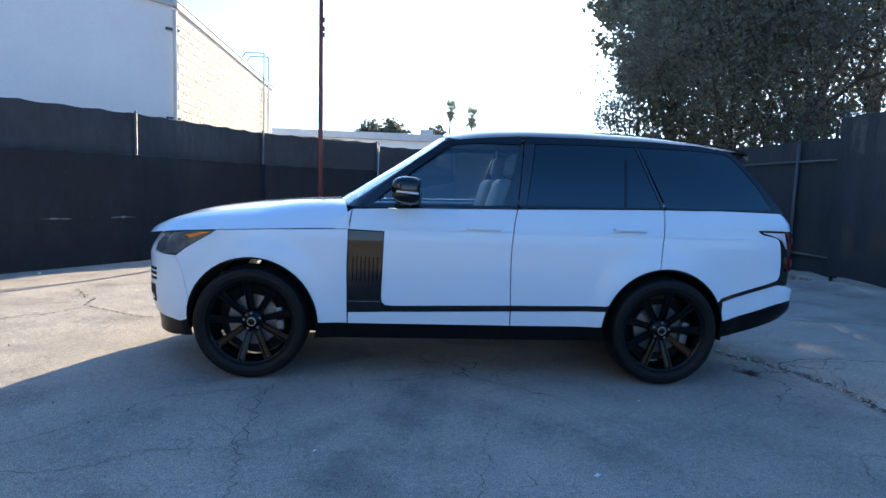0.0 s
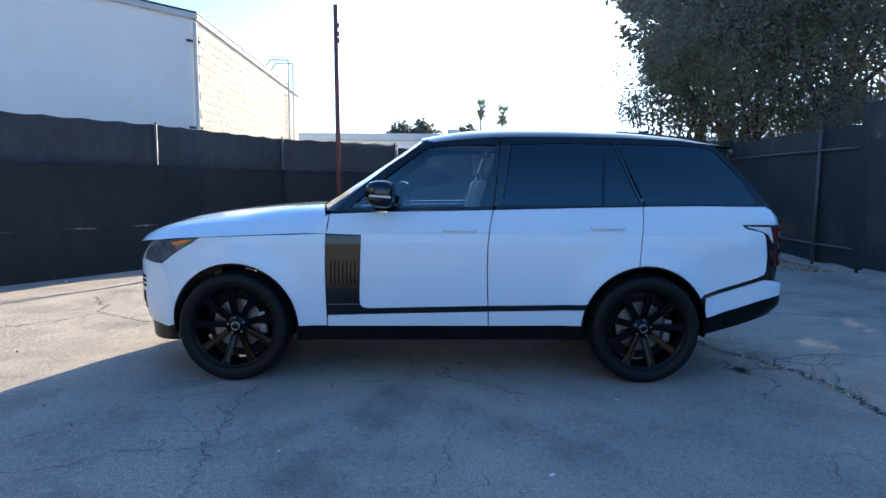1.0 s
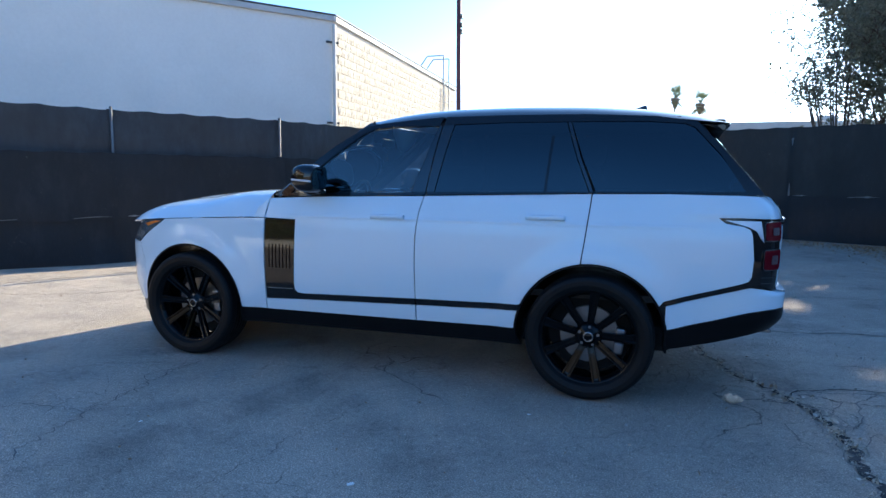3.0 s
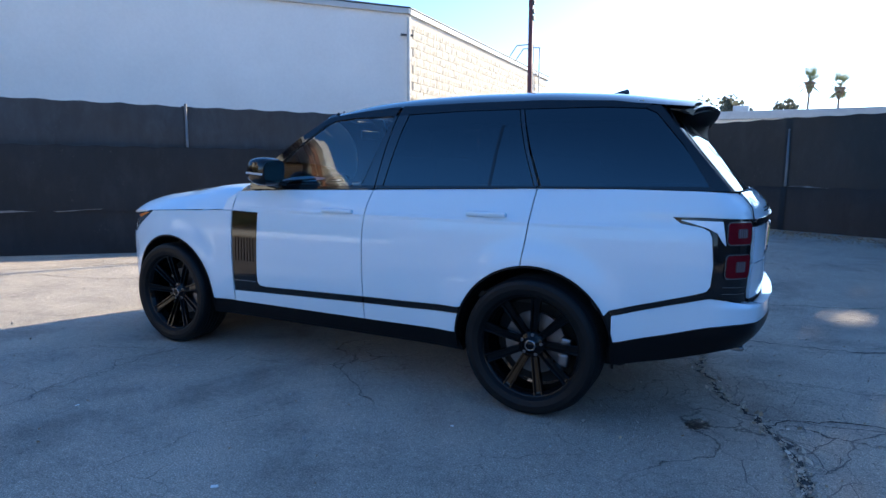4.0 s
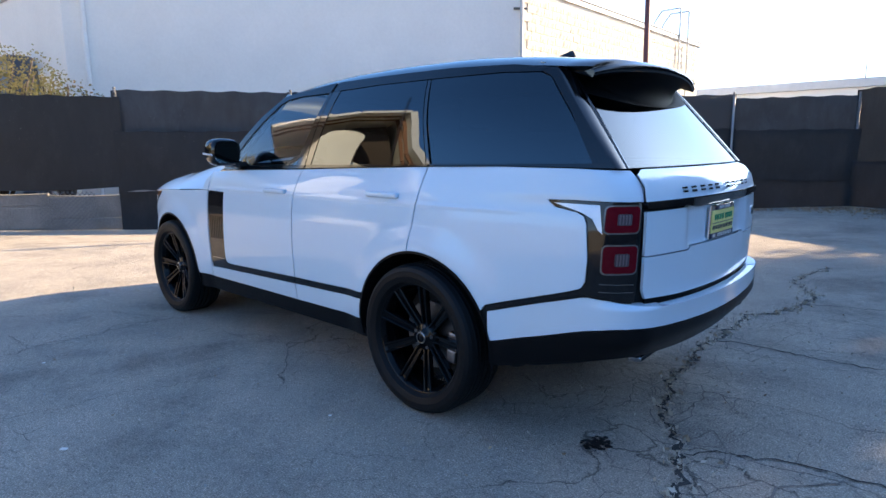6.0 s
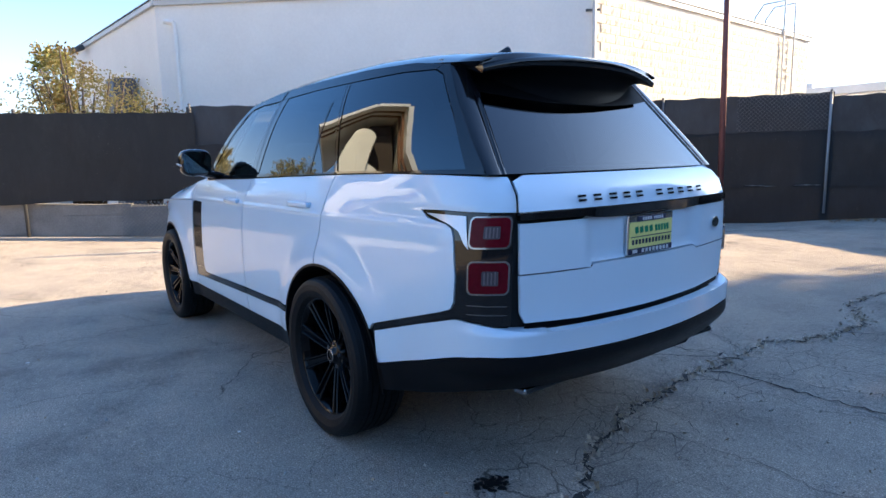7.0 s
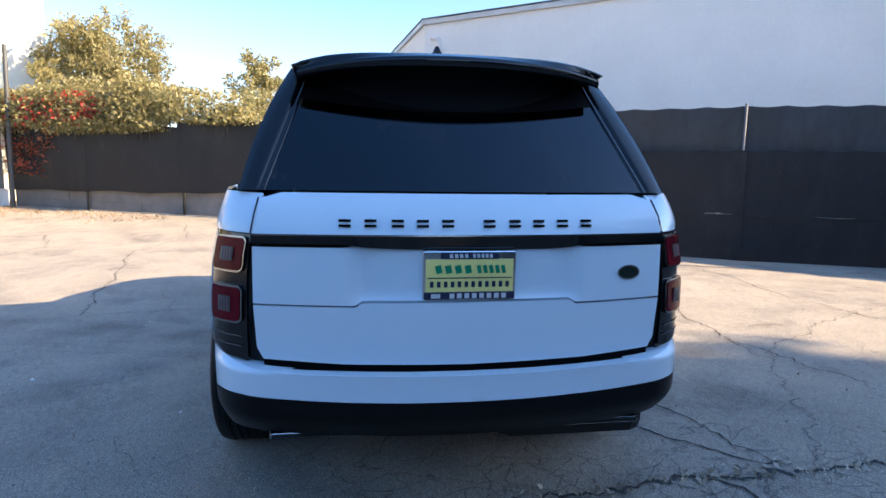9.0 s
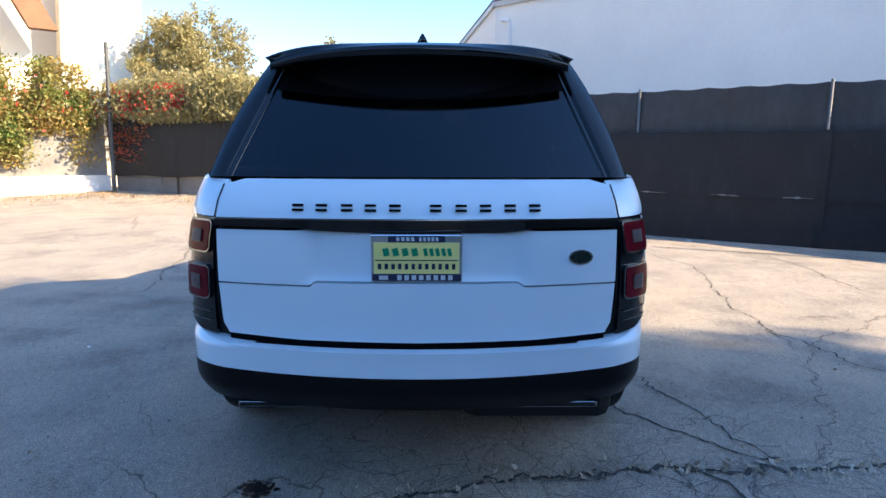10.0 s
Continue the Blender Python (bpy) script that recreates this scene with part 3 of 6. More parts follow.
def warehouse():
    w = thing("warehouse", "white painted warehouse with a tan split-face block side wall", "building", at=(CORNER.x, CORNER.y, 0))
    inv = Matrix.Translation((-CORNER.x, -CORNER.y, 0))

    def put(name, bm, m, label=""):
        bmesh.ops.transform(bm, matrix=inv, verts=bm.verts)
        return part(name, bm, m, w, label)

    put("wall", prism([(-6.12, 10.23), (-13.43, 1.70), (-22.5, 0.75), (-24, 23), (-6.68, 23.6)], -0.4, 5.42), M_STUCCO, "white painted rendered wall")
    put("roof", prism([(-6.31, 10.36), (-13.48, 1.95), (-22.3, 1.0), (-23.8, 22.8), (-6.86, 23.4)], 5.41, 5.46), M_CAP)
    # metal edge along the top of the walls
    for a, b in ((CORNER, WEST_END), (CORNER, EAST_END), (WEST_END, Vector((-22.5, 0.75)))):
        d = b - a
        mid = (a + b) / 2
        bm = box((d.length + 0.16, 0.16, 0.14), (mid.x, mid.y, 5.46), (0, 0, math.degrees(math.atan2(d.y, d.x))), bevel=0.012)
        put("roof_edge", bm, M_CAP)
        bm = box((d.length + 0.12, 0.2, 0.035), (mid.x, mid.y, 5.55), (0, 0, math.degrees(math.atan2(d.y, d.x))), bevel=0.008)
        put("roof_flashing", bm, M_DULLPOST)
    # corner downpipe with brackets and a conduit near the other end
    n = Vector((0.772, -0.635))
    c = CORNER + n * 0.08
    put("downpipe", rod((c.x, c.y, 0.1), (c.x, c.y, 5.3), 0.05), M_CAP)
    for z in (4.85, 2.75):
        put("bracket", box((0.34, 0.05, 0.05), (c.x - 0.05, c.y, z), (0, 0, 50)), M_DULLPOST)
    k = WEST_END + (CORNER - WEST_END) * 0.045 + n * 0.05
    bm = rod((k.x, k.y, 0.2), (k.x, k.y, 4.95), 0.06)
    add_rod(bm, (k.x, k.y, 4.95), (k.x - 0.16, k.y - 0.19, 5.0), 0.06)
    put("conduit", bm, M_STUCCO)
    v = Vector((-20.5, 0.95))
    put("flood_lamp", box((0.3, 0.5, 0.16), (v.x, v.y - 0.3, 5.3), (25, 0, 0), 0.03), M_DULLPOST)
    # roof ladder with hooped rails on the block wall
    for y in (21.0, 21.8):
        bm = bmesh.new()
        x = -6.44
        add_rod(bm, (x, y, 3.0), (x, y, 6.55), 0.03)
        add_rod(bm, (x, y, 6.55), (x - 0.75, y, 6.55), 0.03)
        add_rod(bm, (x - 0.75, y, 6.55), (x - 1.05, y, 6.15), 0.03)
        add_rod(bm, (x - 1.05, y, 6.15), (x - 1.05, y, 5.45), 0.03)
        put("ladder_rail", bm, M_CAP)
    bm = bmesh.new()
    for i in range(9):
        add_rod(bm, (-6.44, 21.0, 3.1 + 0.3 * i), (-6.44, 21.8, 3.1 + 0.3 * i), 0.014, sides=6)
    put("ladder_rungs", bm, M_CAP)
    return w


warehouse_ob = warehouse()
# one bare post standing in front of the screening at the bend
bent = thing("fence_post", "bare grey steel fence post in front of the screening", "post", at=(-1.18, 11.60, 0))
part("shaft", rod((0, 0, 0), (0, 0, 2.42), 0.026, sides=12), M_POST, bent, smooth=True)
part("cap", rod((0, 0, 2.42), (0, 0, 2.46), 0.034, 0.02, sides=12), M_GALV, bent, smooth=True)
tank = part("blue_tank", box((0.9, 0.6, 3.75), (0, 0, 1.875), bevel=0.08), M_TANK, None, "tall slate-blue metal cabinet against the white wall")
tank.matrix_world = pose(-15.6, 1.1, ground_z(-15.6, 1.1), 0, 0, 5)
tagged(tank, category="cabinet")


HOUSE = pose(-13.8, -12.5, 0, 0, 0, -52)


def white_house():
    """A tall pale house beyond the vine wall: a broad clipped gable with deep eaves over a dark timbered recess, a stucco chimney and a low balcony."""
    h = thing("white_house", "sunlit cream stucco house with a deep-eaved gable and brown timber", "house", at=(-13.8, -12.5, 0))
    inv = Matrix.Translation((13.8, 12.5, 0))

    def put(name, bm, mat, label="", parent=None, smooth=False):
        bmesh.ops.transform(bm, matrix=inv @ HOUSE, verts=bm.verts)
        return part(name, bm, mat, parent or h, label, smooth)

    def slice_of(outline, y0, y1):
        """An upright slab with the given outline across (x, z), from y0 to y1."""
        bm = bmesh.new()
        f, g = ([bm.verts.new((x, y, z)) for x, z in outline] for y in (y0, y1))
        bm.faces.new(f)
        bm.faces.new(g[::-1])
        for i in range(len(outline)):
            j = (i + 1) % len(outline)
            bm.faces.new((f[j], f[i], g[i], g[j]))
        bmesh.ops.recalc_face_normals(bm, faces=bm.faces)
        return bm

    put("wall", slice_of([(-3.4, 0.0), (6.6, 0.0), (6.6, 4.6), (-3.4, 4.6)], -0.6, -8), M_CREAM, "cream stucco lower wall")
    put("wall", slice_of([(-3.4, 4.6), (1.3, 4.6), (1.3, 7.0), (-3.4, 7.0)], -0.6, -4), M_CREAM, "cream stucco upper wall")
    put("gable_wall", slice_of([(-3.4, 4.6), (5.8, 4.6), (5.8, 5.2), (0.7, 8.6), (-1.0, 11.2), (-2.0, 12.5), (-3.4, 11.6), (-4.2, 8.6)], -1.4, -8), M_GABLE, "timbered gable, coloured dark for the shade under the eaves")
    # roof planes along the gable outline, with pale boarded undersides and fascias
    ridge = [(-6.3, 8.3), (-4.2, 12.1), (-2.0, 13.3), (-0.8, 11.8), (0.8, 9.2), (7.0, 5.2)]
    for (xa, za), (xb, zb) in zip(ridge, ridge[1:]):
        n = Vector((za - zb, xb - xa)).normalized()
        strip = lambda lo, hi: [(xa + n.x * lo, za + n.y * lo), (xb + n.x * lo, zb + n.y * lo), (xb + n.x * hi, zb + n.y * hi), (xa + n.x * hi, za + n.y * hi)]
        put("eave", slice_of(strip(0.0, 0.22), 2.0, -8.6), M_CREAM, "pale boarded eave")
        put("fascia", slice_of(strip(-0.06, 0.34), 2.09, 2.0), M_LIME, "white painted fascia board")
        put("roof", slice_of(strip(0.22, 0.32), 2.0, -8.7), M_ROOFING, "brown shingle roof slope")
        for y in (0.9, -0.2):
            put("rafter", slice_of(strip(-0.20, 0.0), y, y - 0.16), M_WOOD, "brown timber rafter")
    # chimney with a rounded head, splaying towards its foot
    head = [(-2.9 + 0.95 * math.cos(radians(a)), 9.5 + 0.75 * math.sin(radians(a))) for a in range(0, 181, 20)]
    put("chimney", slice_of([(-3.5, 0.0), (-1.0, 0.0), (-1.35, 6.0), *head, (-3.55, 6.0)], 0.5, -1.6), M_CREAM, "cream stucco chimney with a rounded head")
    # curved pale beam, raking timber brace and dark openings below it
    arch = [(-1.9 + 0.85 * k, 7.9 - 0.055 * (k - 0.8) ** 2) for k in range(6)]
    put("arched_beam", slice_of(arch + [(x, z - 0.75) for x, z in arch[::-1]], 0.3, -0.5), M_CREAM, "curved cream stucco beam")
    put("brace", slice_of([(0.3, 7.9), (0.9, 7.7), (-0.5, 4.8), (-1.2, 4.8)], 0.75, 0.35), M_WOOD, "brown raking timber brace")
    put("gallery", slice_of([(-1.2, 4.6), (5.6, 4.6), (5.6, 5.3), (-1.2, 7.0)], -1.2, -1.3), M_DARK, "dark gallery opening")
    # balcony band with brown timber edges and posts
    put("balcony", box((6.6, 1.5, 0.55), (3.6, 0.15, 4.55), bevel=0.02), M_CREAM, "cream balcony front")
    put("coping", box((6.7, 1.6, 0.16), (3.6, 0.15, 4.91)), M_WOOD, "brown timber coping")
    put("beam", box((6.7, 1.6, 0.2), (3.6, 0.15, 4.17)), M_WOOD, "brown timber beam")
    put("upper_ledge", box((3.2, 1.2, 0.4), (2.3, 0.0, 6.15), bevel=0.02), M_CREAM, "cream ledge")
    for x in (0.8, 3.4, 6.4):
        put("post", box((0.24, 0.24, 4.07), (x, 0.7, 2.03)), M_WOOD, "brown timber post")
    put("downpipe", rod((-3.3, -0.52, 0.2), (-3.3, -0.52, 8.4), 0.05), M_CAP, smooth=True)
    return h


white_house()


def far_building():
    b = thing("far_building", "long low white-roofed building beyond the fence", "building", at=(4, 42, 0))
    part("wall", box((60, 14, 4.2), (0, 0, 2.1)), M_STUCCO, b)
    part("roof", box((60.6, 14.6, 0.45), (0, 0, 4.42), bevel=0.03), M_CAP, b, "pale metal roof edge")
    for x in (-17, -3, 9):
        part("roof_vent", box((0.9, 0.9, 0.7), (x, -3, 4.95), bevel=0.03), M_CAP, b)
    return b


far_building()

# ---- poles ----
pole = part("light_pole", rod((0, 0, -0.24), (-0.05, 0, 5.68), 0.062, 0.055, 16), M_REDPOLE, None, "tall rust-red painted steel pole", smooth=True)
pole.matrix_world = pose(-2.50, 9.92, 0)
tagged(pole, category="pole")
for z, s in ((5.2, 0.05), (5.0, 0.05), (4.85, 0.04)):
    part("fitting", box((0.05, 0.09, 0.1), (0.02, 0, z), bevel=0.01), M_DULLPOST, pole)
vine_pole = part("vine_pole", rod((0, 0, 0), (-0.1, 0.05, 4.1), 0.06, 0.05, 12), M_DULLPOST, None, "weathered leaning steel pole in the vine corner")
vine_pole.matrix_world = pose(-12.55, -9.1, ground_z(-12.5, -9))
tagged(vine_pole, category="pole")
far_pole = part("utility_pole", rod((0, 0, 0), (0, 0, 17.5), 0.16, 0.11, 10), M_BARK, None, "distant wooden utility pole")
far_pole.matrix_world = pose(-21, 150, 0)
tagged(far_pole, category="pole")


# ---- trees ----
# gaps in the dark crowns that let small spots of sun through to the yard: ground x, y, radius, share of leaves left
SUN_GAPS = [(4.31, 0.95, 0.12, 0.0), (4.33, 0.76, 0.10, 0.0), (4.12, 0.49, 0.08, 0.05), (3.37, 0.34, 0.12, 0.2), (3.40, 0.10, 0.13, 0.2), (3.50, -0.05, 0.12, 0.2),
            (2.97, -0.51, 0.12, 0.2), (3.49, -0.60, 0.14, 0.2), (4.29, 1.70, 0.10, 0.1), (4.12, 1.25, 0.10, 0.1), (2.97, 0.35, 0.14, 0.2), (3.09, -1.03, 0.14, 0.2),
            (3.30, 2.70, 0.17, 0.0), (3.42, 2.53, 0.16, 0.0), (3.62, 4.1, 0.15, 0.05), (3.95, 3.92, 0.16, 0.05), (3.0, 1.8, 0.14, 0.15), (5.1, 0.9, 0.15, 0.1)]


def let_sun_in(points, at, rng):
    """Thin out the leaves that stand in the way of the sun over the gaps."""
    away = np.array(SUN_WAY)
    keep = np.ones(len(points), bool)
    for x, y, r, left in SUN_GAPS:
        d = points + np.array((at[0] - x, at[1] - y, 0.0))
        d = d - (d @ away)[:, None] * away
        keep &= (np.linalg.norm(d, axis=1) > r) | (rng.random(len(points)) < left)
    return points[keep]


def limb(bm, a, b, r0, r1, rng, depth, tips):
    a, b = Vector(a), Vector(b)
    mid = (a + b) / 2 + Vector((rng.uniform(-1, 1), rng.uniform(-1, 1), 0)) * (b - a).length * 0.08
    add_rod(bm, a, mid, r0, (r0 + r1) / 2, 7, False)
    add_rod(bm, mid, b, (r0 + r1) / 2, r1, 7, False)
    if depth == 0:
        tips.append(b)
        return
    for _ in range(3):
        d = (b - a).normalized() * 0.7 + Vector((rng.uniform(-1, 1), rng.uniform(-1, 1), rng.uniform(-0.35, 0.6)))
        limb(bm, b, b + d.normalized() * (b - a).length * rng.uniform(0.55, 0.85), r1, r1 * 0.55, rng, depth - 1, tips)


def tree(name, label, at, height, crown_r, crown_low, leaf_mat, leaf_size, count, seed, trunk_r=0.2, lean=(0, 0), bark=None):
    rng, nrng = random.Random(seed), np.random.default_rng(seed)
    t = thing(name, label, "tree", at=(at[0], at[1], 0))
    bm, tips = bmesh.new(), []
    top = Vector((lean[0], lean[1], height * 0.45))
    add_rod(bm, (0, 0, -0.1), top * 0.5, trunk_r * 1.25, trunk_r, 10, False)
    add_rod(bm, top * 0.5, top, trunk_r, trunk_r * 0.8, 10, False)
    for k in range(6):
        a = 6.283 * k / 6 + rng.uniform(-0.4, 0.4)
        end = top + Vector((math.cos(a) * crown_r * 0.5, math.sin(a) * crown_r * 0.5, height * rng.uniform(0.05, 0.35)))
        limb(bm, top * rng.uniform(0.65, 1.0), end, trunk_r * 0.5, trunk_r * 0.25, rng, 2, tips)
    # keep the limbs inside the crown
    reach, tall = max(math.hypot(v.co.x, v.co.y) for v in bm.verts), max(v.co.z for v in bm.verts)
    kx, kz = min(1.0, crown_r * 0.95 / reach), min(1.0, height * 0.95 / tall)
    bmesh.ops.scale(bm, vec=(kx, kx, kz), verts=bm.verts)
    tips = [Vector((p.x * kx, p.y * kx, p.z * kz)) for p in tips]
    part("trunk", bm, bark or M_BARK, t, smooth=True)
    centres = [(p.x, p.y, p.z, rng.uniform(0.35, 0.7) * crown_r * 0.36) for p in tips]
    mid_z, half = (height + crown_low) / 2, (height - crown_low) / 2
    for _ in range(int(26 + 9 * crown_r)):
        d = Vector((rng.gauss(0, 1), rng.gauss(0, 1), rng.gauss(0, 1))).normalized() * rng.uniform(0.5, 0.95)
        centres.append((top.x * 0.7 + d.x * crown_r, top.y * 0.7 + d.y * crown_r, mid_z + d.z * half, rng.uniform(0.18, 0.4) * crown_r))
    pts = clumps(nrng, centres, 100, 0.85)
    pts = pts[pts[:, 2] > crown_low - 0.4]
    pick = nrng.choice(len(pts), count, replace=len(pts) < count)
    pts = pts[pick] + nrng.normal(size=(count, 3)) * 0.06
    leaves("crown", let_sun_in(pts, at, nrng), leaf_size, leaf_mat, t, seed=seed)
    return t


DARK = "large dark-leaved tree behind the fence"
tree("tree", DARK, (9.0, 8.9), 10.5, 3.3, 2.0, M_LEAF_DARK, 0.045, 29000, 11, 0.26, (0.3, 0.2))
tree("tree", DARK, (9.5, 14.3), 10.0, 3.8, 2.0, M_LEAF_DARK, 0.047, 45000, 12, 0.26, (-0.3, 0.1))
tree("tree", DARK, (12.6, 11.2), 11.0, 3.8, 2.0, M_LEAF_DARK, 0.08, 15000, 13, 0.3)
tree("tree", DARK, (8.6, 11.4), 9.5, 3.3, 2.0, M_LEAF_DARK, 0.047, 26000, 14, 0.26)
# next two added behind the front crowns to thicken their shade on the yard
tree("tree", DARK, (10.9, 18.3), 12.5, 3.7, 4.0, M_LEAF_DARK, 0.10, 29000, 17, 0.26)
tree("tree", DARK, (11.7, 22.0), 14.0, 4.3, 6.0, M_LEAF_DARK, 0.12, 60000, 16, 0.3)
tree("tree", DARK, (14.5, 16.5), 11.0, 4.2, 1.8, M_LEAF_DARK, 0.09, 9000, 15, 0.26)
GOLD = "sunlit tree with yellow and brown leaves"
tree("tree", GOLD, (-15.2, -7.6), 5.8, 2.0, 2.0, M_LEAF_GOLD, 0.05, 34000, 21, 0.10)
tree("tree", "yellow-green tree beside the warehouse", (-34.5, 1.4), 7.9, 1.6, 4.0, M_LEAF_IVY, 0.09, 7000, 22, 0.16)
tree("tree", GOLD, (-37.5, -6.6), 8.9, 1.9, 2.5, M_LEAF_GOLD, 0.09, 14000, 23, 0.2)
FAR = "distant round tree on the skyline"
for k, (x, y, hgt, r) in enumerate([(-7.5, 105, 12.6, 4.0), (-3.4, 104, 13.0, 3.6), (0.5, 106, 10.2, 3.4), (-26, 100, 9.6, 4.0), (-14, 108, 9.0, 5.0), (17, 95, 9.4, 3.0), (4.2, 100, 11.9, 2.2)]):
    tree("tree", FAR, (x, y), hgt, r, 3.0, M_LEAF_DARK, 0.35, 3000, 30 + k, 0.3)


def palm(at, height, seed):
    rng = random.Random(seed)
    t = thing("palm_tree", "distant fan palm with a shaggy skirt of dead fronds", "palm", group="palms on the skyline", at=(at[0], at[1], 0))
    part("trunk", rod((0, 0, 0), (0.2, 0, height - 2.2), 0.24, 0.18, 10), M_PALMBARK, t)
    bm = bmesh.new()
    add_rod(bm, (0.2, 0, height - 4.2), (0.2, 0, height - 2.2), 0.3, 0.95, 12)
    part("skirt", bm, M_PALMBARK, t)
    bm = bmesh.new()
    c = Vector((0.2, 0, height - 2.2))
    for i in range(64):
        a, e = rng.uniform(0, 6.283), rng.uniform(-0.9, 1.4)
        d = Vector((math.cos(a) * math.cos(e), math.sin(a) * math.cos(e), math.sin(e)))
        side = d.cross(Vector((0, 0, 1))).normalized()
        tip = c + d * rng.uniform(3.4, 4.3)
        mid = c + d * 1.5
        for k in range(-3, 4):
            o = side * k * 0.4
            bm.faces.new([bm.verts.new(p) for p in (mid - side * 0.05 + o * 0.2, tip + o + Vector((0, 0, -0.1 * abs(k))), mid + side * 0.05 + o * 0.2)])
        add_rod(bm, c, mid, 0.03, sides=4, caps=False)
    part("fronds", bm, M_PALMLEAF, t)


palm((8.6, 125), 19.2, 1)
palm((13.2, 125), 18.0, 2)


# ---- vines and bushes over the fence ----
def vines(name, label, line, zs, depth, count, size, m, seed, out=0.25, category="vine"):
    """Leaves massed along a line of wall, thick at the top and hanging unevenly."""
    rng = np.random.default_rng(seed)
    pts = []
    line = [Vector(p) for p in line]
    lens = [(b - a).length for a, b in zip(line, line[1:])]
    strands = []
    for _ in range(int(sum(lens) * 8)):
        s = rng.uniform(0, sum(lens))
        k = 0
        while s > lens[k] and k < len(lens) - 1:
            s -= lens[k]
            k += 1
        d = (line[k + 1] - line[k]).normalized()
        p = line[k] + d * s
        n = Vector((d.y, -d.x))
        if (Vector((0, 0)) - p).dot(n) < 0:
            n = -n
        hang = rng.uniform(zs[0], zs[1])
        strands.append((p, n, d, hang, rng.uniform(zs[1], zs[2])))
    per = max(1, count // len(strands))
    for p, n, d, lo, hi in strands:
        z = rng.uniform(0, 1, per) ** 0.7 * (hi - lo) + lo
        o = rng.normal(0, 1, (per, 2)) * np.array((0.22, 0.13))
        f = out * (0.35 + 0.65 * np.sin(np.clip((z - lo) / max(hi - lo, 0.1), 0, 1) * 3.0))
        back = -depth * rng.uniform(0, 1, per) * np.clip((z - zs[1] + 0.3), 0, 1)
        w = f + o[:, 1] + back
        pts.append(np.stack([p.x + d.x * o[:, 0] + n.x * w, p.y + d.y * o[:, 0] + n.y * w, z], 1))
    pts = np.concatenate(pts)
    base = thing(name, label, category, at=(line[0].x, line[0].y, 0))
    back = Matrix.Translation((-line[0].x, -line[0].y, 0))
    bm = bmesh.new()
    for p, n, d, lo, hi in strands[::3]:
        a = Vector((p.x + n.x * 0.06, p.y + n.y * 0.06, ground_z(p.x, p.y)))
        b = Vector((p.x + n.x * out * 0.6, p.y + n.y * out * 0.6, hi * 0.92))
        add_rod(bm, a.lerp(b, max(0.0, (lo - 0.1) / hi)), b, 0.012, 0.006, 5, False)
    bmesh.ops.transform(bm, matrix=back, verts=bm.verts)
    tagged(part("stems", bm, M_BARK, base), kind="stuff")
    leaves("foliage", pts - np.array((line[0].x, line[0].y, 0)), size, m, base, seed=seed)
    return base


vines("vine", "green and yellow vine hanging over the corner wall", IVY, (0.35, 2.2, 3.9), 0.9, 80000, 0.056, M_LEAF_IVY, 41)
vines("vine", "mixed green and brown vine massed on the fence top", [WEST[4], WEST[3], WEST[2]], (2.0, 2.35, 3.6), 1.4, 38000, 0.052, M_LEAF_GOLD, 42)
vines("vine", "thin dry vine trailing over the fence", [WEST[2], (-10.5, -3.0)], (2.25, 2.35, 3.2), 1.6, 3800, 0.06, M_LEAF_GOLD, 43)
vines("flowering_vine", "rust-brown and red vine draped over the fence corner", [(-13.1, -8.85), (-12.75, -8.0)], (0.75, 1.5, 2.7), 0.2, 2600, 0.055, M_LEAF_RUST, 44)
vines("flowering_vine", "scattered red flowers on the fence top", [WEST[4], WEST[3], (-11.7, -6.0)], (2.1, 2.5, 3.2), 0.3, 620, 0.06, M_LEAF_RED, 45)
vines("flowering_vine", "scattered red flowers on the corner wall", IVY, (1.6, 2.4, 3.4), 0.2, 420, 0.055, M_LEAF_RED, 46)


def bush(at, r, h, count, m, seed, label, leaf=0.034):
    nrng = np.random.default_rng(seed)
    rng = random.Random(seed)
    b = thing("bush", label, "bush", at=(at[0], at[1], 0))
    cs = []
    for _ in range(14):
        tip = Vector((rng.uniform(-r, r), rng.uniform(-r, r), 0))
        tip.z = rng.uniform(0.75, 1.0) * h * (1 - 0.16 * (tip.x ** 2 + tip.y ** 2) / r ** 2)
        part("stem", rod((0, 0, 0), tip, 0.05, 0.015, 6), M_BARK, b, smooth=True)
        cs.append((tip.x, tip.y, tip.z - 0.25 * r, rng.uniform(0.3, 0.6) * r))
    for _ in range(34):
        x, y = rng.uniform(-r, r), rng.uniform(-r, r)
        cs.append((x, y, rng.uniform(0.55, 0.93) * h * (1 - 0.12 * (x * x + y * y) / r ** 2), rng.uniform(0.2, 0.4) * r))
    pts = clumps(nrng, cs, 300, 0.9)
    pts = pts[nrng.choice(len(pts), count, replace=len(pts) < count)]
    leaves("foliage", let_sun_in(pts, at, nrng), leaf, m, b, seed=seed)


